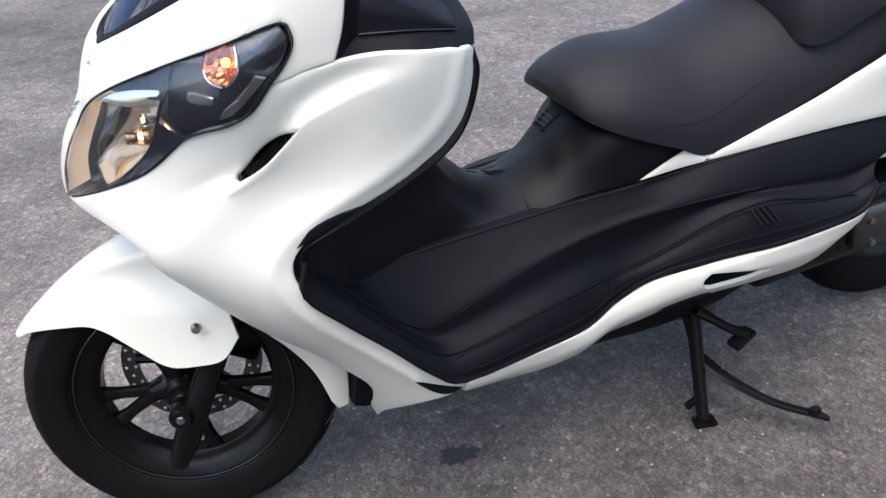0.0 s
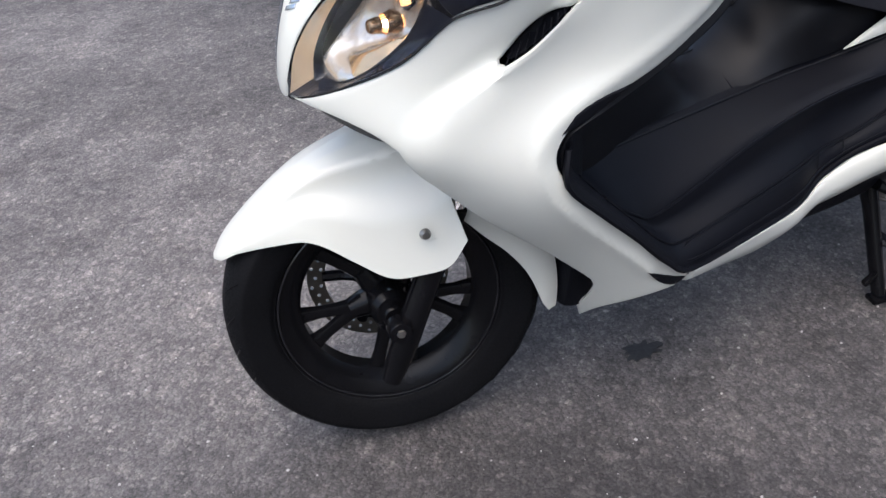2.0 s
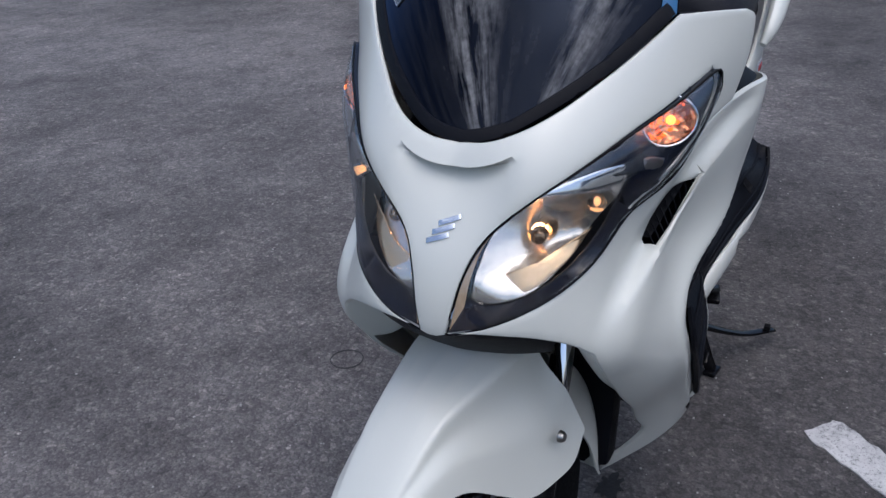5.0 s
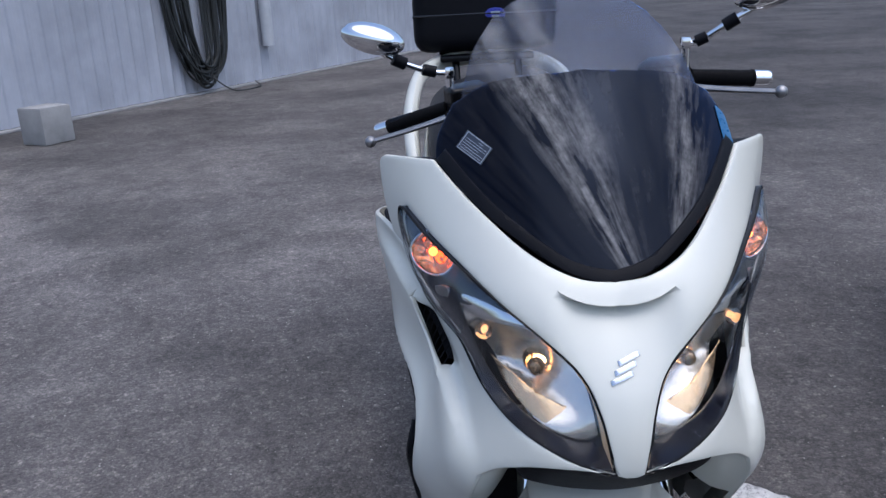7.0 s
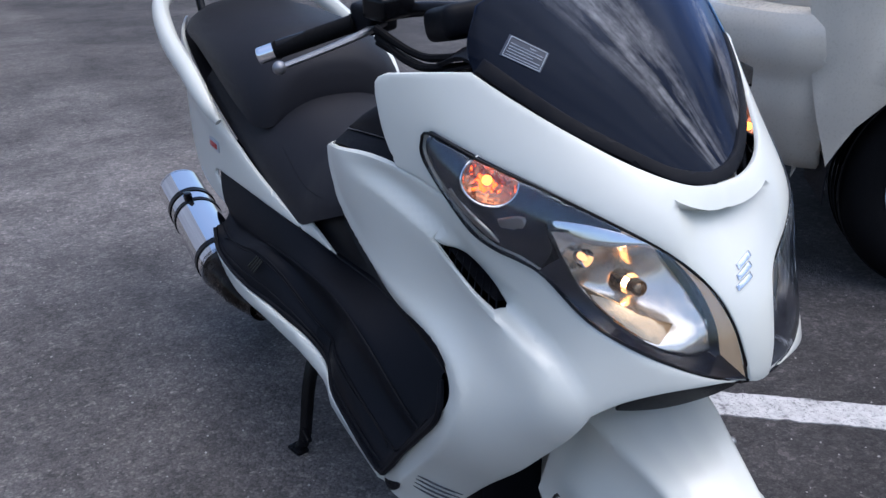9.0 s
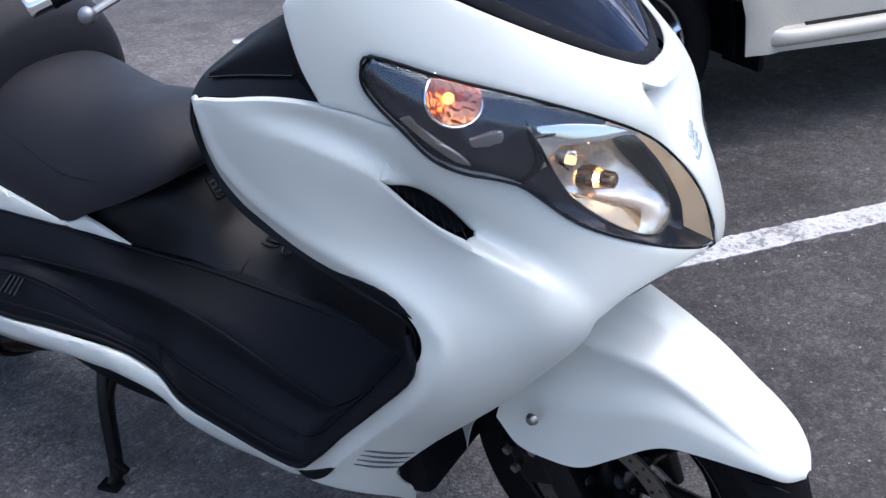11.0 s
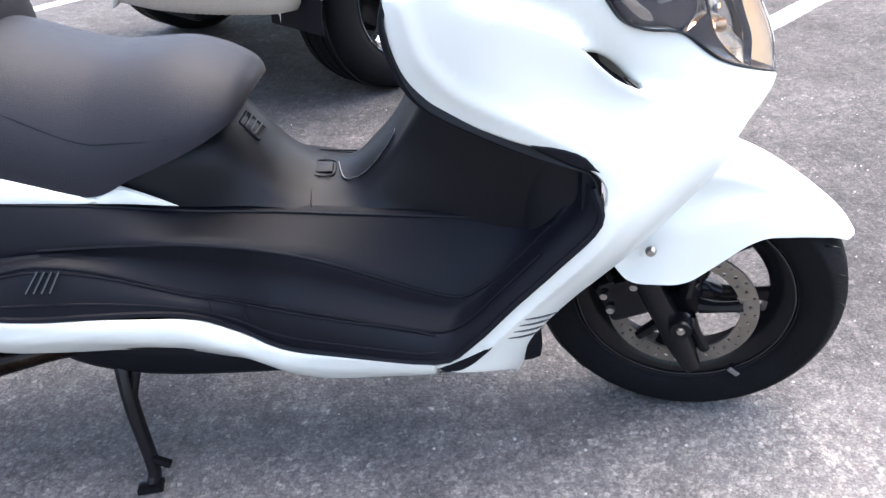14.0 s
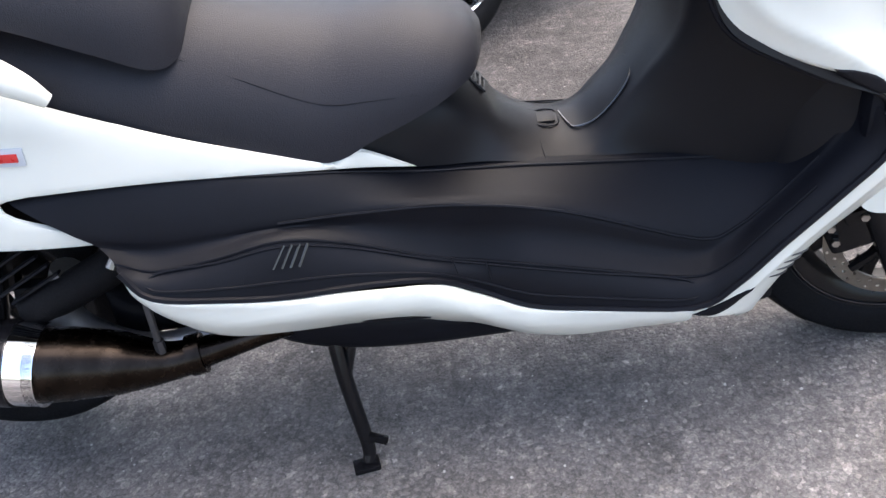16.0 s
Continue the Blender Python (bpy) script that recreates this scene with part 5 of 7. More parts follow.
    tabp = [(0.84, 0.304), (0.87, 0.318), (0.91, 0.326), (0.95, 0.321)]
    part("sill_tab", sided(skin([tabp, [(0.95, 0.321), (0.91, 0.300), (0.87, 0.296), (0.84, 0.304)]], lambda u, v: (-u, sill_in(u, v)[1] + 0.003, v), 0.006, 0.003, 0.010)), BLACK, scooter, "black rubber tab under the sill")

# under-belly
sections = []
for x, w, zt, zb in ((-0.46, 0.175, 0.285, 0.235), (-0.64, 0.174, 0.270, 0.214), (-0.90, 0.174, 0.290, 0.203), (-1.05, 0.174, 0.308, 0.226), (-1.14, 0.172, 0.318, 0.280)):
    sections.append([Vector((x, y, z)) for y, z in ((w, zt), (w + 0.004, (zt + zb) / 2 + 0.012), (w - 0.03, zb), (0, zb - 0.008), (-w + 0.03, zb), (-w - 0.004, (zt + zb) / 2 + 0.012), (-w, zt))])
part("belly_pan", grid_mesh([spl(s, 4) for s in zip(*[spl([r[i] for r in sections], 4) for i in range(7)])], cap=False, thick=0.004), BLACK, scooter, "black plastic belly pan")
# the upright slab behind the shield is an added filler against light gaps
core = merged(box((0.80, 0.19, 0.18), (-0.85, 0, 0.365), 0.03), box((0.06, 0.30, 0.25), (-0.325, 0, 0.335), 0.02, (0, -10, 0)), box((0.05, 0.30, 0.26), (-0.258, 0, 0.59), 0.015), box((0.12, 0.18, 0.24), (-0.27, 0, 0.74), 0.04, (0, -24, 0)))
# unseen corner blocks added to stop light through gaps at the shield
for sg in (1, -1):
    core = merged(core, box((0.030, 0.045, 0.12), (-0.216, 0.226 * sg, 0.57), 0.01))
part("frame_core", core, BLACK, scooter, "black inner frame and radiator shroud with unseen gap fillers")

# tunnel between the rider's feet, running up into the dash
C0 = [(-0.960, 0, 0.655), (-0.800, 0, 0.650), (-0.735, 0, 0.612), (-0.700, 0, 0.568), (-0.640, 0, 0.536), (-0.586, 0, 0.540), (-0.545, 0, 0.573), (-0.500, 0, 0.624), (-0.455, 0, 0.715), (-0.455, 0, 0.860)]
C1 = [(-0.960, 0.070, 0.650), (-0.800, 0.066, 0.645), (-0.732, 0.050, 0.598), (-0.696, 0.050, 0.554), (-0.636, 0.052, 0.523), (-0.580, 0.054, 0.526), (-0.538, 0.058, 0.560), (-0.492, 0.066, 0.612), (-0.448, 0.090, 0.705), (-0.458, 0.10, 0.860)]
C2 = [(-0.960, 0.130, 0.620), (-0.810, 0.124, 0.610), (-0.735, 0.090, 0.562), (-0.688, 0.086, 0.528), (-0.632, 0.088, 0.508), (-0.570, 0.090, 0.508), (-0.515, 0.096, 0.538), (-0.462, 0.108, 0.595), (-0.425, 0.14, 0.695), (-0.452, 0.17, 0.855)]
C3 = [(-0.960, 0.162, 0.560), (-0.830, 0.130, 0.525), (-0.745, 0.114, 0.514), (-0.690, 0.110, 0.506), (-0.630, 0.108, 0.499), (-0.560, 0.108, 0.494), (-0.450, 0.110, 0.488), (-0.288, 0.162, 0.490), (-0.268, 0.213, 0.690), (-0.450, 0.235, 0.852)]
half_t = [C0, C1, C2, C3]
tunnel = part("centre_tunnel", loft([[(x, -y, z) for x, y, z in c] for c in (C3, C2, C1)] + half_t, 5, 4), TUNNEL, scooter, "black plastic centre tunnel")
# unseen block added to stop light through the gap at the tunnel's front
part("tunnel_gap_filler", box((0.07, 0.20, 0.24), (-0.365, 0, 0.47), 0.01), BLACK, tunnel)
part("tunnel_seam", tube([(-0.652, -0.001, 0.539), (-0.647, -0.052, 0.5245), (-0.643, -0.088, 0.5095), (-0.641, -0.109, 0.500)], 0.0014, 6), BLACK, tunnel)
part("tunnel_seam", tube([(-0.652, 0.001, 0.539), (-0.647, 0.052, 0.5245), (-0.643, 0.088, 0.5095), (-0.641, 0.109, 0.500)], 0.0014, 6), BLACK, tunnel)
part("lock_plate", box((0.028, 0.026, 0.005), (-0.629, -0.022, 0.5315), 0.002, (13, 0, 0)), TUNNEL, tunnel, "small lock cover")
part("lock_frame", tube([(-0.645, -0.040, 0.5285), (-0.613, -0.040, 0.5265), (-0.613, -0.005, 0.534), (-0.645, -0.005, 0.536)], 0.0013, 6, closed=True, steps=5), BLACK, tunnel)
lid = [(-0.607, -0.008, 0.5335), (-0.598, -0.040, 0.529), (-0.588, -0.056, 0.526), (-0.562, -0.063, 0.536), (-0.536, -0.066, 0.560), (-0.510, -0.060, 0.592), (-0.499, -0.040, 0.612), (-0.502, -0.012, 0.618)]
part("fuel_lid_seam", tube(lid, 0.0019, 6), BLACK_GLOSS, tunnel, "seam of the fuel lid")
c00, c01, c11, c10 = Vector((-0.750, 0.004, 0.625)), Vector((-0.752, -0.036, 0.623)), Vector((-0.724, -0.043, 0.595)), Vector((-0.721, -0.004, 0.597))
vent_out = (c10 - c00).cross(c01 - c00).normalized()
vent_out = vent_out if vent_out.x > 0 else -vent_out
part("vent_recess", loft([[c00 + vent_out * 0.0012, c01 + vent_out * 0.0012], [c10 + vent_out * 0.0012, c11 + vent_out * 0.0012]], 4, 4), RUBBER, tunnel, "dark recess of the vent")
part("vent_frame", merged(*[tube([a + vent_out * 0.0015, b + vent_out * 0.0015], 0.0022, 6) for a, b in ((c00, c01), (c01, c11), (c11, c10), (c10, c00))]), TUNNEL, tunnel, "vent frame under the seat")
for k in range(3):
    f = (k + 1) / 4
    part("vent_slat", tube([c00.lerp(c10, f) + vent_out * 0.003, c01.lerp(c11, f) + vent_out * 0.003], 0.0019, 6), DARK_ALLOY, tunnel)

# inner face of the leg shield
E0 = [(-0.212, 0.255, 0.545), (-0.210, 0.252, 0.590), (-0.224, 0.256, 0.616), (-0.288, 0.262, 0.646), (-0.352, 0.271, 0.680), (-0.425, 0.276, 0.724), (-0.458, 0.280, 0.768), (-0.474, 0.284, 0.830), (-0.468, 0.282, 0.866)]
E1 = [(-0.235, 0.220, 0.500), (-0.228, 0.220, 0.592), (-0.235, 0.224, 0.640), (-0.250, 0.236, 0.690), (-0.310, 0.242, 0.730), (-0.385, 0.248, 0.765), (-0.440, 0.25, 0.800), (-0.472, 0.25, 0.845), (-0.478, 0.245, 0.872)]
E2 = [(-0.300, 0.165, 0.465), (-0.300, 0.165, 0.592), (-0.300, 0.168, 0.650), (-0.310, 0.178, 0.700), (-0.350, 0.19, 0.745), (-0.400, 0.205, 0.785), (-0.446, 0.21, 0.815), (-0.474, 0.21, 0.850), (-0.488, 0.20, 0.876)]
E3 = [(-0.330, 0.100, 0.465), (-0.330, 0.100, 0.592), (-0.340, 0.100, 0.650), (-0.360, 0.10, 0.700), (-0.385, 0.11, 0.745), (-0.410, 0.12, 0.785), (-0.430, 0.13, 0.815), (-0.455, 0.13, 0.850), (-0.475, 0.13, 0.878)]
both("inner_shield", loft([E0, E1, E2, E3], 5, 5, thick=0.003), TUNNEL, scooter, "black inner face of the leg shield")
beadp = [(x - 0.002, y - 0.003, z) for x, y, z in E0[3:]]
both("shield_bead", tube(beadp, 0.0035, 8, steps=5), BLACK, scooter, "black edge bead of the leg shield")

# dash with its storage lids
D0 = [(-0.272, 0.262, 0.874), (-0.330, 0.284, 0.878), (-0.400, 0.292, 0.880), (-0.470, 0.280, 0.870), (-0.478, 0.250, 0.874)]
D1 = [(-0.280, 0.262, 0.900), (-0.335, 0.268, 0.900), (-0.405, 0.266, 0.897), (-0.480, 0.246, 0.884), (-0.494, 0.220, 0.884)]
D2 = [(-0.290, 0.250, 0.945), (-0.345, 0.235, 0.930), (-0.410, 0.222, 0.915), (-0.485, 0.190, 0.898), (-0.502, 0.170, 0.895)]
D3 = [(-0.300, 0.225, 0.982), (-0.355, 0.185, 0.962), (-0.415, 0.160, 0.942), (-0.485, 0.125, 0.915), (-0.505, 0.110, 0.908)]
D4 = [(-0.260, 0.0, 1.000), (-0.350, 0.0, 0.985), (-0.415, 0.0, 0.965), (-0.480, 0.0, 0.930), (-0.505, 0.0, 0.915)]
dash = part("dashboard", loft([D0, D1, D2, D3, D4] + [[(x, -y, z) for x, y, z in d] for d in (D3, D2, D1, D0)], 5, 5, thick=0.004), BLACK, scooter, "black dashboard with glove-box lids")
for sg in (1, -1):
    lidp = [[(-0.318, 0.268, 0.905), (-0.390, 0.270, 0.900), (-0.455, 0.262, 0.889)], [(-0.318, 0.260, 0.948), (-0.390, 0.262, 0.924), (-0.457, 0.258, 0.893)], [(-0.318, 0.218, 0.968), (-0.390, 0.216, 0.940), (-0.464, 0.224, 0.899)], [(-0.318, 0.150, 0.976), (-0.395, 0.145, 0.952), (-0.478, 0.150, 0.908)]]
    b_ = loft(lidp, 6, 6, thick=0.008)
    part("glovebox_lid", b_ if sg > 0 else flipped(b_), BLACK, dash, "black glove-box lid")
    b_ = tube([(-0.322, 0.2695, 0.904), (-0.390, 0.2715, 0.899), (-0.457, 0.263, 0.8885)], 0.0014, 6)
    part("lid_seam", b_ if sg > 0 else flipped(b_), BLACK_GLOSS, dash)
    # upright web behind the wing of the cowl
    web = [[shell(math.radians(p) * UNIT, z, 0.004) for p, z in ((56.0, 0.874), (58.6, 0.92), (60.0, 0.965), (57, 0.990), (45, 0.994))], [(-0.335, 0.262, 0.880), (-0.345, 0.255, 0.92), (-0.345, 0.240, 0.955), (-0.335, 0.215, 0.975), (-0.29, 0.18, 0.985)]]
    b_ = loft(web, 5, 5, thick=0.003)
    part("cowl_web", b_ if sg > 0 else flipped(b_), BLACK, dash)
hood = [[(-0.205, y, 0.985 - 1.2 * y * y) for y in (-0.16, -0.08, 0, 0.08, 0.16)], [(-0.30, y, 1.035 - 1.5 * y * y) for y in (-0.16, -0.08, 0, 0.08, 0.16)], [(-0.40, y, 1.010 - 1.6 * y * y) for y in (-0.15, -0.08, 0, 0.08, 0.15)]]
part("instrument_hood", loft(hood, 6, 6, thick=0.006), BLACK, dash, "black instrument hood")

# ---- seat ----
def seat_rows(stations, n=26):
    """Sections (x, half width, crown, shoulder drop, base height)."""
    keys = list(zip(*stations))
    t = np.linspace(0, len(stations) - 1, 44)
    idx = list(range(len(stations)))
    out = []
    for q in t:
        x, w, top, drop, base = (curve1(q, idx, list(k)) for k in keys)
        row = []
        for k in range(n + 1):
            a = math.pi * k / n
            c, s = math.cos(a), math.sin(a)
            yy = w * math.copysign(abs(c) ** 0.78, c)
            h = max(0.0, s) ** 0.84
            zz = base + (top - base) * h - drop * (abs(c) ** 2.2) * h
            row.append(Vector((x, yy, zz)))
        out.append(row)
    return out


rider = [(-0.720, 0.024, 0.690, 0.0, 0.684), (-0.725, 0.066, 0.697, 0.004, 0.672), (-0.740, 0.112, 0.714, 0.016, 0.655), (-0.780, 0.146, 0.734, 0.026, 0.636), (-0.830, 0.162, 0.748, 0.030, 0.616), (-0.890, 0.170, 0.748, 0.030, 0.594), (-0.950, 0.175, 0.748, 0.028, 0.570),
         (-1.020, 0.181, 0.764, 0.026, 0.586), (-1.100, 0.187, 0.788, 0.026, 0.616), (-1.200, 0.192, 0.808, 0.026, 0.655), (-1.350, 0.196, 0.840, 0.024, 0.715), (-1.50, 0.194, 0.860, 0.024, 0.770)]
rows = seat_grid = seat_rows(rider)
seat = part("seat", grid_mesh(rows, closed=True, cap=True), SEAT, scooter, "charcoal vinyl two-tier seat")
pill = [(-1.118, 0.060, 0.838, 0.0, 0.800), (-1.128, 0.140, 0.872, 0.006, 0.745), (-1.160, 0.182, 0.905, 0.014, 0.735), (-1.230, 0.200, 0.934, 0.018, 0.772), (-1.340, 0.206, 0.945, 0.020, 0.822), (-1.50, 0.200, 0.950, 0.020, 0.868), (-1.68, 0.180, 0.955, 0.02, 0.890), (-1.80, 0.120, 0.948, 0.01, 0.905)]
rows = seat_rows(pill)
part("pillion_seat", grid_mesh(rows, closed=True, cap=True), SEAT, seat, "raised charcoal vinyl pillion seat with bolster")
def seat_point(q, f):
    """A point on the rider's seat: share q of its length, f round the section from one edge (0) to the other (1)."""
    r_ = seat_grid[min(len(seat_grid) - 1, int(q * (len(seat_grid) - 1)))]
    return r_[min(len(r_) - 1, int(f * (len(r_) - 1)))]


for sg in (0, 1):
    pts = [seat_point(q, abs(sg - f)) for q, f in ((0.36, 0.055), (0.46, 0.10), (0.56, 0.15), (0.68, 0.19), (0.78, 0.21))]
    part("seat_seam", tube(pts, 0.0007, 6, steps=5), BLACK, seat, "stitched seam along the seat side")

# ---- tail ----
def tail_at(u, v):
    x = -u
    y = curve1(u, [0.82, 0.90, 1.0, 1.2, 1.4, 1.6, 1.8, 1.98], [0.150, 0.166, 0.186, 0.212, 0.222, 0.212, 0.175, 0.110])
    zt = curve1(u, [0.82, 0.95, 1.2, 1.5, 2.0], [0.56, 0.575, 0.66, 0.79, 0.89])
    d = v - zt
    y -= 1.6 * max(0.0, d + 0.05) ** 2 * (1 if u > 0.95 else 0.3)
    if v < 0.56:
        y -= 0.9 * (0.56 - v) ** 2
    # a soft step where the grab rail meets the panel
    y += 0.006 * math.exp(-((v - 0.700 - 0.22 * (u - 1.35)) / 0.02) ** 2) * min(1, max(0, (u - 1.22) * 8))
    return (x, y, v)


TAIL = [[(0.836, 0.535), (0.875, 0.560), (0.917, 0.584)], [(0.917, 0.584), (0.935, 0.577), (0.953, 0.570)], [(0.953, 0.570), (1.02, 0.592), (1.165, 0.650), (1.355, 0.738), (1.55, 0.815), (1.75, 0.872), (1.93, 0.900)],
        [(1.93, 0.900), (1.975, 0.875), (1.96, 0.82)], [(1.96, 0.82), (1.85, 0.68), (1.70, 0.575), (1.58, 0.528), (1.446, 0.508), (1.268, 0.497)],
        [(1.268, 0.497), (1.33, 0.528), (1.394, 0.556), (1.412, 0.572), (1.408, 0.584), (1.366, 0.589)], [(1.366, 0.589), (1.28, 0.588), (1.177, 0.583), (1.05, 0.570), (0.92, 0.552), (0.836, 0.535)]]
tails = both("tail_panel", skin(TAIL, tail_at, 0.003, 0.006, 0.016), WHITE, scooter, "pearl white tail side panel")
for sg, tl in zip((1, -1), tails):
    c = Vector(tail_at(1.378, 0.654))
    plate = box((0.062, 0.004, 0.026), c * 1.0 + Vector((0, 0.002, 0)), 0.0015, (0, 4, -2))
    part("emblem", plate if sg > 0 else flipped(plate), PIPE_GREY, tl, "small grey emblem plate")
    bar_ = box((0.046, 0.003, 0.012), c + Vector((0, 0.005, 0)), 0.001, (0, 4, -2))
    part("emblem_bar", bar_ if sg > 0 else flipped(bar_), RED, tl, "red bar on the emblem")
rail = [(-1.285, 0.232, 0.728), (-1.32, 0.245, 0.765), (-1.42, 0.252, 0.825), (-1.60, 0.248, 0.885), (-1.78, 0.215, 0.953), (-1.88, 0.13, 0.985), (-1.91, 0.0, 0.993)]
rail = rail + [(x, -y, z) for x, y, z in reversed(rail[:-1])]
part("grab_rail", tube(rail, [0.008, 0.020, 0.022, 0.022, 0.020, 0.022, 0.022, 0.020, 0.008], 12, steps=6, flat=1.3), WHITE, scooter, "pearl white grab rail round the seat")
part("tail_deck", loft([[(-1.50, y, 0.80 - abs(y) * 0.2) for y in (-0.19, 0, 0.19)], [(-1.75, y, 0.90 - abs(y) * 0.2) for y in (-0.17, 0, 0.17)], [(-1.95, y, 0.90 - abs(y) * 0.3) for y in (-0.10, 0, 0.10)]], 5, 5, thick=0.01), BLACK, scooter, "black tail deck")

# luggage case
case = part("luggage_case", box((0.40, 0.46, 0.30), (-2.02, 0.0, 1.160), 0.06, (0, -2, 0), 5), BLACK, scooter, "black hard luggage case")
part("case_seam", box((0.404, 0.464, 0.008), (-2.02, 0.0, 1.125), 0.003, (0, -2, 0)), BLACK_GLOSS, case)
ov = [[(0.034 * math.cos(a), 0.020 * math.sin(a)) for a in [2 * math.pi * k / 24 for k in range(25)]]]
part("case_badge", skin(ov, lambda y, z: (-1.8185, y + 0.03, z + 1.130), 0.003, 0.002, 0.008), BLUE, case, "blue oval badge")
for k, w in ((0, 0.03), (1, 0.024)):
    part("case_badge_bar", box((0.002, w, 0.006), (-1.8145, 0.03, 1.135 - 0.012 * k), 0.0005), PRINT, case)
part("case_carrier", merged(box((0.34, 0.30, 0.02), (-1.98, 0, 0.997), 0.006), tube([(-1.84, 0.1, 0.985), (-1.80, 0.1, 0.90)], 0.012), tube([(-1.84, -0.1, 0.985), (-1.80, -0.1, 0.90)], 0.012)), IRON, scooter, "black steel luggage carrier")

# ---- rear wheel, engine and exhaust ----
REAR = Vector((-1.590, 0, 0.296))
rear = part("rear_wheel", lathe(rim_profile(0.160, 0.066), REAR, 64), IRON, scooter, "black rear wheel")
part("tyre", lathe(tyre_profile(0.268, 0.074, 0.166), REAR, 90), RUBBER, rear, "worn black rear tyre")
for k in range(5):
    a = radians(72 * k)
    part("spoke", tube([REAR + Vector((0.02 * math.cos(a), 0, 0.02 * math.sin(a))), REAR + Vector((0.135 * math.cos(a), 0, 0.135 * math.sin(a)))], [0.024, 0.016], 8), IRON, rear)
engine = part("engine_case", merged(box((0.52, 0.11, 0.17), (-1.36, 0.12, 0.33), 0.04, (0, 4, 0), 3), box((0.26, 0.26, 0.19), (-1.16, 0.0, 0.38), 0.04, (0, 10, 0), 3)), IRON, scooter, "dark engine and drive casing")
part("swing_arm", tube([(-1.20, -0.13, 0.262), (-1.31, -0.14, 0.255), (-1.395, -0.14, 0.290), (-1.43, -0.14, 0.345), (-1.40, -0.135, 0.42)], [0.022, 0.024, 0.030, 0.034, 0.030], 12, flat=0.8), ALLOY, engine, "grey cast swing arm")
part("arm_plate", box((0.20, 0.02, 0.17), (-1.27, -0.105, 0.345), 0.01), IRON, engine)
part("air_hose", tube([(-1.25, -0.12, 0.455), (-1.31, -0.15, 0.43), (-1.40, -0.16, 0.39), (-1.47, -0.15, 0.36)], 0.030, 12), RUBBER, engine, "black air hose")
part("hose_clip", tube([(-1.295, -0.17, 0.462), (-1.31, -0.185, 0.44)], 0.008, 8), STEEL, engine)
for k in range(5):
    part("cooling_fin", box((0.10, 0.012, 0.004), (-1.44 - 0.012 * k, -0.168, 0.41 + 0.016 * k), 0.001, (0, -28, 0)), BLACK, engine)
part("shock_absorber", tube([(-1.56, -0.12, 0.33), (-1.46, -0.13, 0.62)], 0.028, 12), IRON, scooter, "black rear shock absorber")
part("gear_cover", box((0.14, 0.03, 0.10), (-1.40, 0.180, 0.33), 0.02, (0, 4, 0), 3), DARK_ALLOY, engine, "dark grey drive cover")
for k in range(4):
    a = 1.57 * k + 0.6
    part("bolt", lathe([(0.0, 0.010), (0.007, 0.010), (0.008, 0.0)], (-1.40 + 0.055 * math.cos(a), 0.193, 0.33 + 0.038 * math.sin(a)), 6, closed=False), STEEL, engine)
pipe = part("exhaust", tube([(-1.00, -0.12, 0.270), (-1.10, -0.17, 0.285), (-1.19, -0.20, 0.280), (-1.26, -0.212, 0.274), (-1.33, -0.216, 0.284), (-1.40, -0.218, 0.294), (-1.46, -0.220, 0.300)], [0.020, 0.021, 0.024, 0.032, 0.050, 0.058, 0.061], 24), BRONZE, scooter, "heat-stained exhaust pipe with chromed silencer")
m0, m1 = Vector((-1.445, -0.220, 0.300)), Vector((-1.920, -0.205, 0.385))
way = (m1 - m0).normalized()
part("silencer", tube([m0, m0 + way * 0.012, m0 + way * 0.03, m1 - way * 0.03, m1], [0.058, 0.066, 0.066, 0.066, 0.066], 36, steps=4), CHROME, pipe, "chromed silencer can")
part("silencer_band", tube([m0 + way * 0.040, m0 + way * 0.058], 0.069, 36), IRON, pipe)
part("silencer_band", tube([m1 - way * 0.14, m1 - way * 0.12], 0.069, 36), IRON, pipe)
part("silencer_strap", merged(tube([m1 - way * 0.20, m1 - way * 0.185], 0.0685, 36), box((0.03, 0.02, 0.03), m1 - way * 0.19 + Vector((0, -0.020, 0.068)), 0.004)), IRON, pipe, "black clamp strap of the silencer")
part("pipe_collar", tube([(-1.205, -0.204, 0.2785), (-1.228, -0.207, 0.276)], 0.033, 20), BRONZE, pipe)
part("oxygen_sensor", merged(tube([(-1.262, -0.222, 0.290), (-1.262, -0.222, 0.325)], 0.0085, 6), tube([(-1.262, -0.222, 0.325), (-1.263, -0.215, 0.395)], 0.006, 8)), DARK_ALLOY, pipe, "steel exhaust sensor")

# ---- centre stand ----
stand = part("centre_stand", tube([(-0.978, 0.150, 0.262), (-0.978, 0.0, 0.255), (-0.978, -0.150, 0.262)], 0.014, 10), IRON, scooter, "black centre stand, lowered")
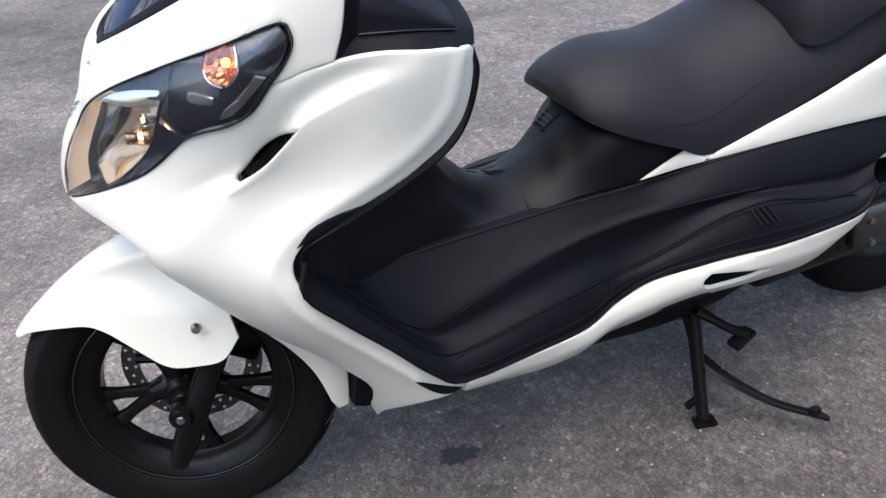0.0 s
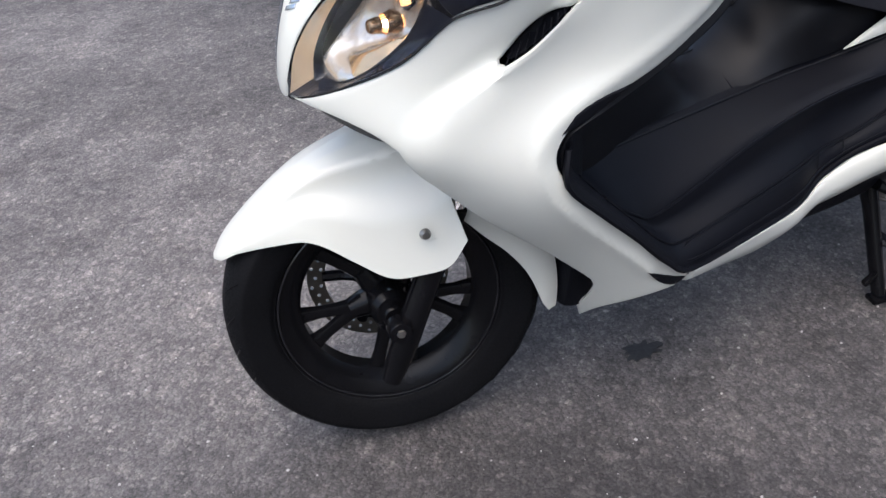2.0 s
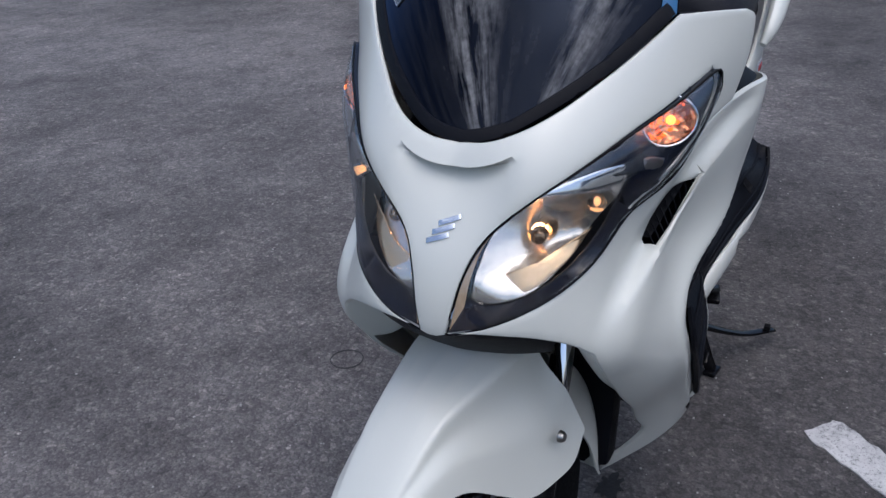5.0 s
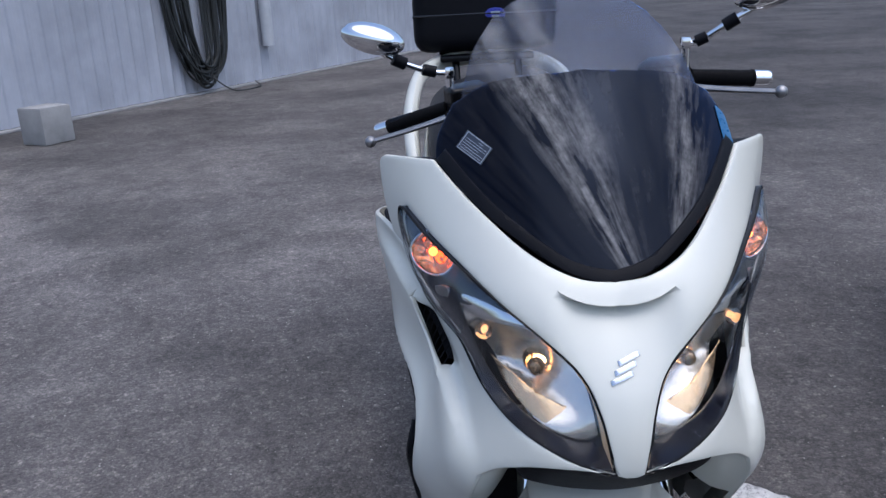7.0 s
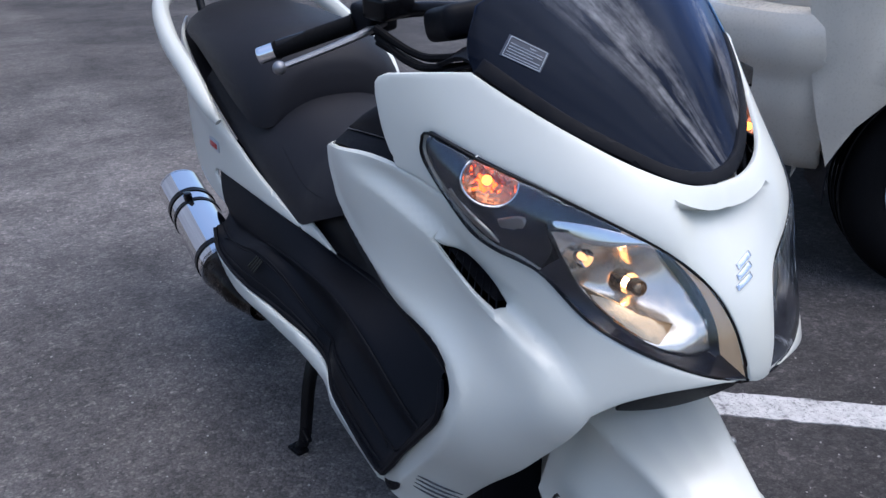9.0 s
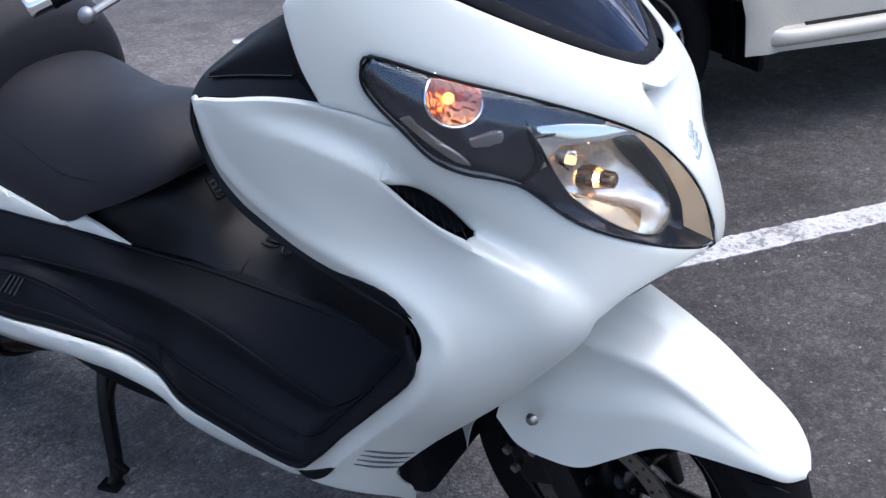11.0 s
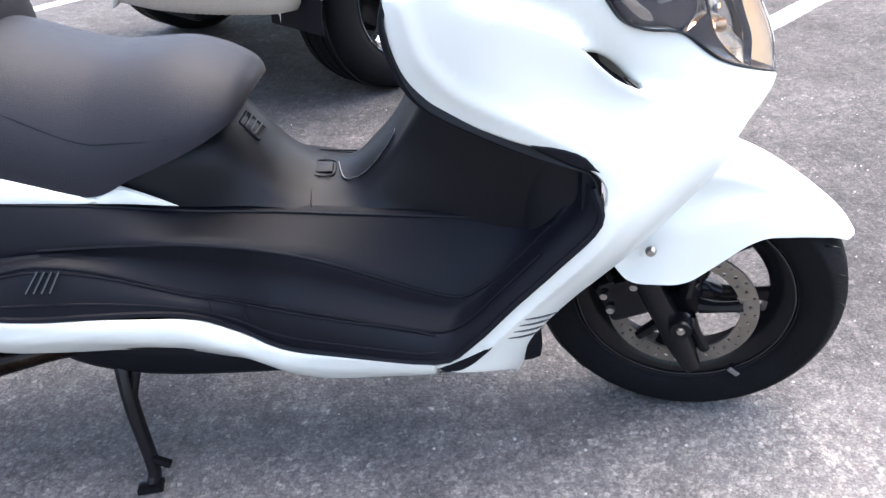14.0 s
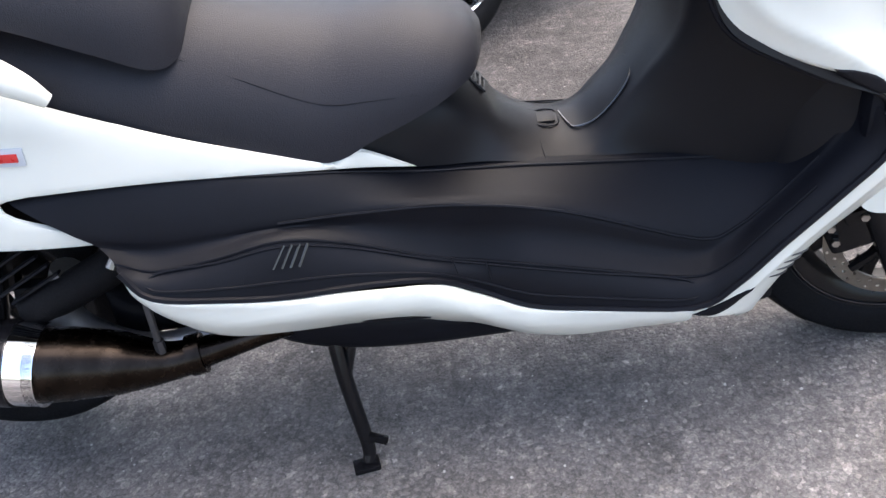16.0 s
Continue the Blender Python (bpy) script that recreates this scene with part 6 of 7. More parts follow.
for sg in (1, -1):
    part("stand_leg", tube([(-0.978 if sg > 0 else -1.012, 0.135 * sg, 0.262), (-0.975 if sg > 0 else -1.000, 0.174 * sg, 0.165), (-0.966 if sg > 0 else -0.980, (0.226 if sg > 0 else 0.204) * sg, 0.040), (-0.964 if sg > 0 else -0.982, (0.239 if sg > 0 else 0.218) * sg, 0.012)], [0.019, 0.017, 0.015, 0.014], 10, flat=0.8), IRON, stand)
    part("stand_brace", tube([(-0.950, 0.140, 0.262), (-0.970, 0.180, 0.150)] if sg > 0 else [(-0.972, -0.146, 0.256), (-0.996, -0.170, 0.172)], 0.008, 8), IRON, stand)
    part("stand_foot", box((0.046, 0.030, 0.010), (-0.966 if sg > 0 else -0.986, (0.241 if sg > 0 else 0.222) * sg, 0.007), 0.003, (0, 0, -12 * sg)), IRON, stand)
    part("stand_tab", box((0.034, 0.012, 0.014), (-0.944 if sg > 0 else -0.960, (0.225 if sg > 0 else 0.206) * sg, 0.052), 0.003, (0, 25, 0)), IRON, stand)
part("stand_lever", tube([(-0.985, 0.185, 0.120), (-1.02, 0.240, 0.092), (-1.08, 0.300, 0.060), (-1.15, 0.352, 0.042), (-1.165, 0.362, 0.036)], [0.018, 0.014, 0.011, 0.010, 0.008], 8, flat=0.5), IRON, stand, "foot lever of the stand")
part("lever_tip", box((0.020, 0.016, 0.020), (-1.142, 0.346, 0.050), 0.004), RUBBER, stand)
spring = [(-1.030 + 0.011 * math.cos(t * 1.57), 0.150 + 0.011 * math.sin(t * 1.57), 0.245 - 0.0016 * t) for t in range(48)]
part("stand_spring", tube(spring, 0.0026, 5, steps=2), STEEL, stand, "coil spring")
side_stand = part("side_stand", tube([(-0.965, 0.175, 0.240), (-1.00, 0.190, 0.215), (-1.035, 0.205, 0.190), (-1.062, 0.215, 0.180)], [0.016, 0.013, 0.012, 0.016], 8, flat=0.7), IRON, scooter, "folded black side stand")
part("side_stand_foot", box((0.055, 0.030, 0.014), (-1.055, 0.214, 0.168), 0.004, (0, 20, 12)), IRON, side_stand)

# ---- handlebar: turned with the front wheel ----
MIRROR_AT = {-1: (Vector((-0.55, -0.170, 1.081)), Vector((-0.55, -0.204, 1.085)), Vector((-0.535, -0.257, 1.106)), Vector((-0.525, -0.285, 1.124)), Vector((-0.53, -0.298, 1.147)), -17),
             1: (Vector((-0.50, 0.227, 1.114)), Vector((-0.50, 0.252, 1.117)), Vector((-0.48, 0.295, 1.147)), Vector((-0.47, 0.329, 1.167)), Vector((-0.475, 0.352, 1.190)), 12)}
BAR_L = [(-0.42, 0.0, 1.035), (-0.45, 0.06, 1.040), (-0.52, 0.13, 1.044), (-0.575, 0.20, 1.033), (-0.60, 0.29, 1.017), (-0.612, 0.335, 1.009)]
bar_pts = [(x, -y, z) for x, y, z in reversed(BAR_L[1:])] + BAR_L
bar = steered("handlebar", tube(bar_pts, 0.0115, 12), IRON, scooter, "black handlebar turned to one side")
steered("bar_cover", box((0.12, 0.26, 0.05), (-0.425, 0.0, 1.032), 0.018, (0, -10, 0), 3), BLACK, bar, "black handlebar cover")
for sg in (1, -1):
    a, b = Vector((-0.580, 0.215 * sg, 1.030)), (Vector((-0.608, 0.320, 1.011)) if sg > 0 else Vector((-0.613, -0.335, 1.005)))
    d = (b - a).normalized()
    grip = steered("grip", tube([a, a + d * 0.01, b - d * 0.004, b], [0.0165, 0.0140, 0.0140, 0.0155], 16), RUBBER, bar, "black rubber grip")
    steered("bar_end", tube([b, b + d * 0.030, b + d * 0.034], [0.0140, 0.0140, 0.011], 16), CHROME, bar, "silver bar end")
    steered("switch_box", box((0.052, 0.060, 0.046), a - d * 0.035, 0.010, (0, 8, -28 * sg), 3), BLACK, bar, "black switch box")
    steered("master_cylinder", box((0.050, 0.070, 0.036), a - d * 0.05 + Vector((0.048, 0, 0.018)), 0.008, (0, 8, -28 * sg), 3), IRON, bar)
    if sg < 0:
        steered("stop_switch", box((0.014, 0.018, 0.012), a - d * 0.035 + Vector((-0.022, 0, 0.020)), 0.003, (0, 30, 28)), RED, bar, "red engine stop switch")
    l0 = Vector((-0.552, 0.172 * sg, 1.028))
    ball = Vector((-0.502, 0.350 * sg, 0.998))
    steered("lever", tube([l0, l0.lerp(ball, 0.25) + Vector((0.006, 0, -0.002)), l0.lerp(ball, 0.6) + Vector((0.004, 0, -0.002)), ball], [0.009, 0.0085, 0.007, 0.006], 10, flat=0.7), ALLOY, bar, "silver brake lever")
    bb = bmesh.new()
    bmesh.ops.create_uvsphere(bb, u_segments=14, v_segments=10, radius=0.0105)
    bb.transform(Matrix.Translation(ball))
    steered("lever_ball", bb, ALLOY, bar)
    # mirror on a jointed chrome stem
    s0, j1, j2, elbow, head, tilt = MIRROR_AT[sg]
    mirror = part("mirror", tube([s0, j1, j2, elbow, head - Vector((0, 0, 0.010))], 0.0052, 12), CHROME, bar, "chrome mirror on a jointed stem")
    part("joint", tube([j1.lerp(s0, 0.30), j1.lerp(j2, 0.22)], 0.0100, 12), BLACK, bar)
    part("joint", tube([j2.lerp(j1, 0.22), j2.lerp(elbow, 0.30)], 0.0110, 12), BLACK, bar)
    part("clamp", merged(tube([s0 - Vector((0, 0, 0.045)), s0 + Vector((0, 0, 0.006))], 0.007, 12), box((0.016, 0.016, 0.020), s0, 0.004)), CHROME, bar)
    mb = bmesh.new()
    bmesh.ops.create_uvsphere(mb, u_segments=28, v_segments=18, radius=1.0)
    for v in mb.verts:
        if v.co.x < 0:
            v.co.x *= 0.15
    mb.transform(Matrix.Translation(head) @ pose(0, 0, 0, tilt, 0, 0) @ Matrix.Diagonal((0.040, 0.056, 0.026, 1)))
    part("mirror_head", mb, CHROME, bar, "rounded chrome mirror shell")
for k, (dy, dz) in enumerate(((0.05, 0.0), (0.07, 0.012), (0.09, -0.008))):
    steered("cable", tube([(-0.49, -0.20, 1.02 + dz), (-0.43, -0.19 + dy * 0.4, 0.985 + dz), (-0.36, -0.17 + dy * 0.5, 0.985 + dz), (-0.30, -0.10 + dy, 0.99 + dz)], 0.006, 8), RUBBER, bar, "black control cable")
    steered("cable", tube([(-0.49, 0.20, 1.02 + dz), (-0.43, 0.19 - dy * 0.4, 0.985 + dz), (-0.36, 0.17 - dy * 0.5, 0.985 + dz), (-0.30, 0.10 - dy, 0.99 + dz)], 0.006, 8), RUBBER, bar, "black control cable")

# ---- cables and downpipe on the far wall ----
def on_wall(s, out, z):
    return wall_a + wd * s + wn_ * (0.03 + out) + Vector((0, 0, z))


coil = new("cable_coil")
tagged(coil, "thick hank of black cables hung on the metal wall", "cable")
rnd = random.Random(7)
S_C = 4.75
for k in range(26):
    w = rnd.uniform(0.14, 0.56)
    c = S_C + rnd.uniform(-0.05, 0.05)
    low_z = rnd.uniform(0.08, 0.36)
    pts = [on_wall(c - w + rnd.uniform(-0.06, 0.04), 0.03 + 0.05 * rnd.random(), 2.6), on_wall(c - w, 0.05 + 0.08 * rnd.random(), 1.2), on_wall(c - w * 0.7, 0.08 + 0.1 * rnd.random(), low_z + 0.25),
           on_wall(c + rnd.uniform(-0.05, 0.05), 0.08 + 0.1 * rnd.random(), low_z), on_wall(c + w * 0.7, 0.08 + 0.1 * rnd.random(), low_z + 0.25), on_wall(c + w, 0.05 + 0.08 * rnd.random(), 1.2), on_wall(c + w + rnd.uniform(-0.04, 0.06), 0.04, 2.6)]
    part("cable", tube(pts, rnd.uniform(0.010, 0.018), 6), CABLE, coil)
part("cable", tube([on_wall(S_C + 0.05, 0.15, 0.22), on_wall(S_C + 0.25, 0.35, 0.02), on_wall(S_C + 0.7, 0.42, 0.015), on_wall(S_C + 1.0, 0.12, 0.05)], 0.010, 6), CABLE, coil)
pipe_s = S_C + 1.42
down = tagged(part("downpipe", tube([on_wall(pipe_s, 0.09, 4.1), on_wall(pipe_s, 0.09, 0.50)], 0.085, 20), PIPE_GREY), "grey plastic downpipe on the metal wall", "pipe")
part("pipe_bracket", tube([on_wall(pipe_s, 0.09, 1.00), on_wall(pipe_s, 0.09, 1.04)], 0.091, 20), PIPE_GREY, down)
part("pipe_bracket", tube([on_wall(pipe_s, 0.09, 2.40), on_wall(pipe_s, 0.09, 2.44)], 0.091, 20), PIPE_GREY, down)

# ---- off-road car parked beyond the line ----
# Own axes: forward x, left y, up z; its near front wheel stands at HUB_CAR.
CAR_YAW = 180 + 48.5
HUB_CAR = Vector((-0.668, 1.790, 0.350))
near = Vector((0.0, 0.80, 0.350))  # the hub in the car's own axes
CAR = Matrix.Translation(HUB_CAR) @ pose(0, 0, 0, 0, 0, CAR_YAW) @ Matrix.Translation(-near)
car = tagged(new("off_road_car"), "champagne off-road car with bright alloy wheels parked beside the line", "car")
car.matrix_world = CAR


def car_wheel(x, side, name):
    c = Vector((x, 0.80 * side, 0.385))
    seat_on = Matrix.Translation((x, 0.80 * side, 0.350)) @ Matrix.Scale(0.91, 4) @ Matrix.Translation(-c)

    def fitted(name_, bm_, mat_, parent_, label_=""):
        bm_.transform(seat_on)
        return part(name_, bm_, mat_, parent_, label_)
    yo = lambda p: [((r + 0.024 if 0.18 < r < 0.24 else r * 1.02), side * h) for r, h in p]
    rim_ = fitted(name, lathe(yo([(0.226, 0.0), (0.222, 0.012), (0.214, 0.006), (0.205, -0.05), (0.190, -0.15), (0.215, -0.16), (0.222, -0.05)]), c, 64), CAR_ALLOY, car, "bright alloy five-spoke car wheel")
    fitted("tyre", lathe(yo([(0.220, -0.002), (0.232, 0.016), (0.275, 0.026), (0.330, 0.020), (0.360, 0.000), (0.374, -0.030), (0.378, -0.125), (0.374, -0.215), (0.350, -0.25), (0.26, -0.26), (0.220, -0.20)]), c, 88), RUBBER, rim_, "black off-road tyre")
    for sh in (0.03, 0.075, 0.125, 0.175):
        fitted("groove", lathe(yo([(0.3795, -sh - 0.004), (0.3795, -sh + 0.004), (0.374, -sh + 0.004), (0.374, -sh - 0.004)]), c, 72), IRON, rim_)
    for k in range(5):
        a = radians(72 * k + 22)
        for off in (-0.17, 0.17):
            pts = [c + Vector((r * math.cos(a + off * w), side * h, r * math.sin(a + off * w))) for r, w, h in ((0.055, 0.5, 0.0), (0.11, 0.95, -0.008), (0.18, 1.0, -0.004), (0.236, 1.0, 0.004))]
            fitted("spoke", tube(pts, [0.032, 0.026, 0.026, 0.030], 8, flat=0.7), CAR_ALLOY, rim_)
    fitted("hub_cap", lathe(yo([(0.0, 0.020), (0.036, 0.020), (0.044, 0.014), (0.048, -0.02)]), c, 32, closed=False), ALLOY, rim_, "grey hub cap")
    fitted("hub_mark", lathe(yo([(0.012, 0.0215), (0.018, 0.0215), (0.018, 0.019), (0.012, 0.019)]), c, 24), STEEL, rim_)
    for k in range(5):
        a = radians(72 * k + 58)
        fitted("wheel_nut", tube([c + Vector((0.066 * math.cos(a), -0.02 * side, 0.066 * math.sin(a))), c + Vector((0.066 * math.cos(a), 0.012 * side, 0.066 * math.sin(a)))], [0.013, 0.011], 6), STEEL, rim_)
    fitted("brake_drum", lathe(yo([(0.0, -0.12), (0.15, -0.12), (0.17, -0.16), (0.0, -0.16)]), c, 32, closed=False), IRON, rim_)


for x in (0.0, -2.79):
    car_wheel(x, 1, "wheel")
    car_wheel(x, -1, "wheel")

ARCH = 0.420


def side_outline():
    def arch(cx, a0, a1):
        return [(cx + ARCH * math.cos(a), 0.345 + ARCH * math.sin(a)) for a in np.linspace(a0, a1, 9)]
    return [[(0.52, 0.97), (0.48, 0.88), (0.46, 0.70), (0.43, 0.54), (0.413, 0.43)], arch(0, 0.21, math.pi + 0.05),
            [(-0.420, 0.325), (-0.60, 0.32), (-1.40, 0.30), (-2.20, 0.30), (-2.371, 0.324)], arch(-2.79, -0.05, math.pi + 0.05), [(-3.211, 0.325), (-3.50, 0.36), (-3.72, 0.46)],
            [(-3.72, 0.46), (-3.78, 0.8), (-3.74, 1.15)], [(-3.74, 1.15), (-3.55, 1.70), (-3.30, 1.80)], [(-3.30, 1.80), (-2.0, 1.84), (-1.10, 1.76)], [(-1.10, 1.76), (-0.75, 1.50), (-0.35, 1.14)], [(-0.35, 1.14), (0.30, 1.08), (0.48, 1.04), (0.52, 0.97)]]


def car_side(u, v):
    y = 0.87 - 0.06 * max(0, (0.5 - v)) - 0.28 * max(0.0, v - 1.05) ** 1.3 + 0.012 * math.exp(-((v - 0.78) / 0.05) ** 2)
    y -= 1.9 * max(0.0, u - 0.32) ** 1.6 + 0.25 * max(0.0, -3.2 - u) ** 2
    r = math.hypot(u, v - 0.345)
    y += 0.028 * math.exp(-((r - ARCH - 0.04) / 0.05) ** 2)
    return (u, y, v)


glass_hole = [[[(-3.35, 1.18), (-3.30, 1.62)], [(-3.30, 1.62), (-2.0, 1.68), (-1.20, 1.62)], [(-1.20, 1.62), (-0.70, 1.20)], [(-0.70, 1.20), (-3.35, 1.18)]]]
side_bm = skin(side_outline(), lambda u, v: car_side(u, v), 0.02, 0.012, 0.07, holes=glass_hole)
s2 = flipped(side_bm)
part("body_side", side_bm, PEARL_CAR, car, "champagne painted body side")
part("body_side", s2, PEARL_CAR, car, "champagne painted body side")
top = [[(0.73 - 0.42 * y * y, y * 0.90, 1.035), (0.55 - 0.30 * y * y, y * 0.95, 1.058), (0.25, y, 1.09), (-0.35, y * 1.06, 1.15)] for y in (-0.66, -0.3, 0, 0.3, 0.66)]
part("bonnet", loft(top, 6, 4, thick=0.02), PEARL_CAR, car, "champagne bonnet")
part("roof", box((2.3, 1.42, 0.06), (-2.15, 0, 1.80), 0.025), PEARL_CAR, car)
part("rear_door", box((0.06, 1.5, 1.3), (-3.72, 0, 1.08), 0.02), PEARL_CAR, car)
DARK_GLASS = thin_glass("dark_car_glass", rgb(0.05, 0.06, 0.06), 0.02, 0.04)
wsb = loft([[(-0.36, y, 1.14), (-0.75, y * 0.94, 1.50), (-1.10, y * 0.9, 1.77)] for y in (-0.70, 0, 0.70)], 4, 4, thick=0.008)
part("windscreen", wsb, DARK_GLASS, car, "dark windscreen glass")
for sg in (1, -1):
    b_ = skin([s for s in glass_hole[0]], lambda u, v: (car_side(u, v)[0], car_side(u, v)[1] - 0.015, v), 0.005, 0.002, 0.12)
    part("side_window", b_ if sg > 0 else flipped(b_), DARK_GLASS, car, "dark side glass")
part("chassis", merged(box((2.3, 1.30, 0.30), (-1.40, 0, 0.50), 0.02), box((3.9, 1.05, 0.34), (-1.55, 0, 0.62), 0.02), box((0.14, 1.5, 0.06), (0, 0, 0.375), 0.01)), IRON, car, "dark underside")
for x in (0.0, -2.79):
    for sg in (1, -1):
        rows = [[Vector((x + 0.410 * math.cos(a), sg * y, 0.345 + 0.410 * math.sin(a))) for a in np.linspace(-0.1, math.pi + 0.1, 20)] for y in (0.84, 0.55)]
        part("wheel_arch_liner", grid_mesh(rows, thick=0.004), BLACK, car, "black wheel-arch liner")
# bumper with lamps, and the running board
PLAN_U = [0.0, 0.281, 0.510, 0.711, 0.867, 0.977]


def front_plan(u, out):
    """A point of the car's front at u along its plan from the middle, out metres proud of it."""
    def at(w):
        a = abs(w)
        return Vector((curve1(a, PLAN_U, [0.83, 0.805, 0.74, 0.65, 0.55, 0.44]), math.copysign(curve1(a, PLAN_U, [0.0, 0.28, 0.50, 0.68, 0.80, 0.845]), w) if w else 0.0))
    d = at(u + 0.004) - at(u - 0.004)
    n = Vector((d.y, -d.x)).normalized()
    return at(u) + n * out


def bumper_at(u, z):
    q = front_plan(u, curve1(z, [0.36, 0.40, 0.48, 0.57, 0.60, 0.685, 0.715, 0.79, 0.835, 0.862, 0.875], [-0.15, -0.11, -0.066, -0.034, -0.030, -0.024, -0.002, 0.0, -0.012, -0.04, -0.12]))
    return (q.x, q.y, z)


def nose_front(u, z, deep=0.0):
    q = front_plan(u, -0.115 - 0.30 * max(0.0, z - 0.90) - deep)
    return (q.x, q.y, z)


def rounded(pts):
    return [[a, b] for a, b in zip(pts, pts[1:] + pts[:1])]


FOG_GLASS = thin_glass("fog_lens", rgb(0.80, 0.84, 0.84), 0.03, 0.10)
INTAKE = [(0.27, 0.600), (0.45, 0.590), (0.60, 0.598), (0.715, 0.618), (0.720, 0.680), (0.60, 0.702), (0.45, 0.724), (0.28, 0.738)]
mouth = [(-0.22, 0.585), (0.22, 0.585), (0.22, 0.672), (-0.22, 0.672)]
bumper = part("front_bumper", skin([[(-0.97, 0.37), (0.0, 0.36), (0.97, 0.37)], [(0.97, 0.37), (0.975, 0.62), (0.97, 0.872)], [(0.97, 0.872), (0.0, 0.875), (-0.97, 0.872)], [(-0.97, 0.872), (-0.975, 0.62), (-0.97, 0.37)]],
              bumper_at, 0.030, 0.006, 0.030, holes=[rounded(INTAKE), rounded([(-u, z) for u, z in reversed(INTAKE)]), rounded(mouth)]), PEARL_CAR, car, "champagne front bumper with lamp openings")
part("bumper_backing", skin(rounded([(-0.80, 0.50), (0.80, 0.50), (0.80, 0.80), (-0.80, 0.80)]), lambda u, z: (*front_plan(u, -0.085), z), 0.01, 0.002, 0.06), BLACK, bumper, "black backing of the bumper openings")
part("plate_holder", box((0.018, 0.46, 0.13), (0.823, 0.0, 0.650), 0.004), BLACK, bumper, "black plate holder")
part("number_plate", box((0.006, 0.43, 0.10), (0.834, 0.0, 0.652), 0.002), PRINT, bumper, "grey number plate")
for k, y in enumerate((-0.14, -0.07, 0.0, 0.07, 0.14)):
    part("plate_bar", box((0.003, 0.036, 0.055), (0.8385, y, 0.650), 0.001), BLACK, bumper)
HEAD = [(0.40, 0.895), (0.55, 0.885), (0.72, 0.895), (0.88, 0.915), (0.90, 1.000), (0.72, 1.022), (0.55, 1.026), (0.41, 1.018)]
nose_panel = part("nose_panel", skin(rounded([(-0.96, 0.845), (0.96, 0.845), (0.95, 1.03), (-0.95, 1.03)]), nose_front, 0.012, 0.005, 0.035,
                  holes=[rounded(HEAD), rounded([(-u, z) for u, z in reversed(HEAD)]), rounded([(-0.34, 0.885), (0.34, 0.885), (0.34, 1.005), (-0.34, 1.005)])]), PEARL_CAR, car, "champagne front panel round the lamps")
part("grille_backing", skin(rounded([(-0.36, 0.87), (0.36, 0.87), (0.36, 1.02), (-0.36, 1.02)]), lambda u, z: nose_front(u, z, 0.05), 0.006, 0.002, 0.06), BLACK, nose_panel)
for k in range(4):
    part("grille_bar", tube([nose_front(u, 0.900 + 0.030 * k, 0.012) for u in (-0.34, -0.17, 0, 0.17, 0.34)], 0.009, 8), CHROME, nose_panel, "chrome grille bar")
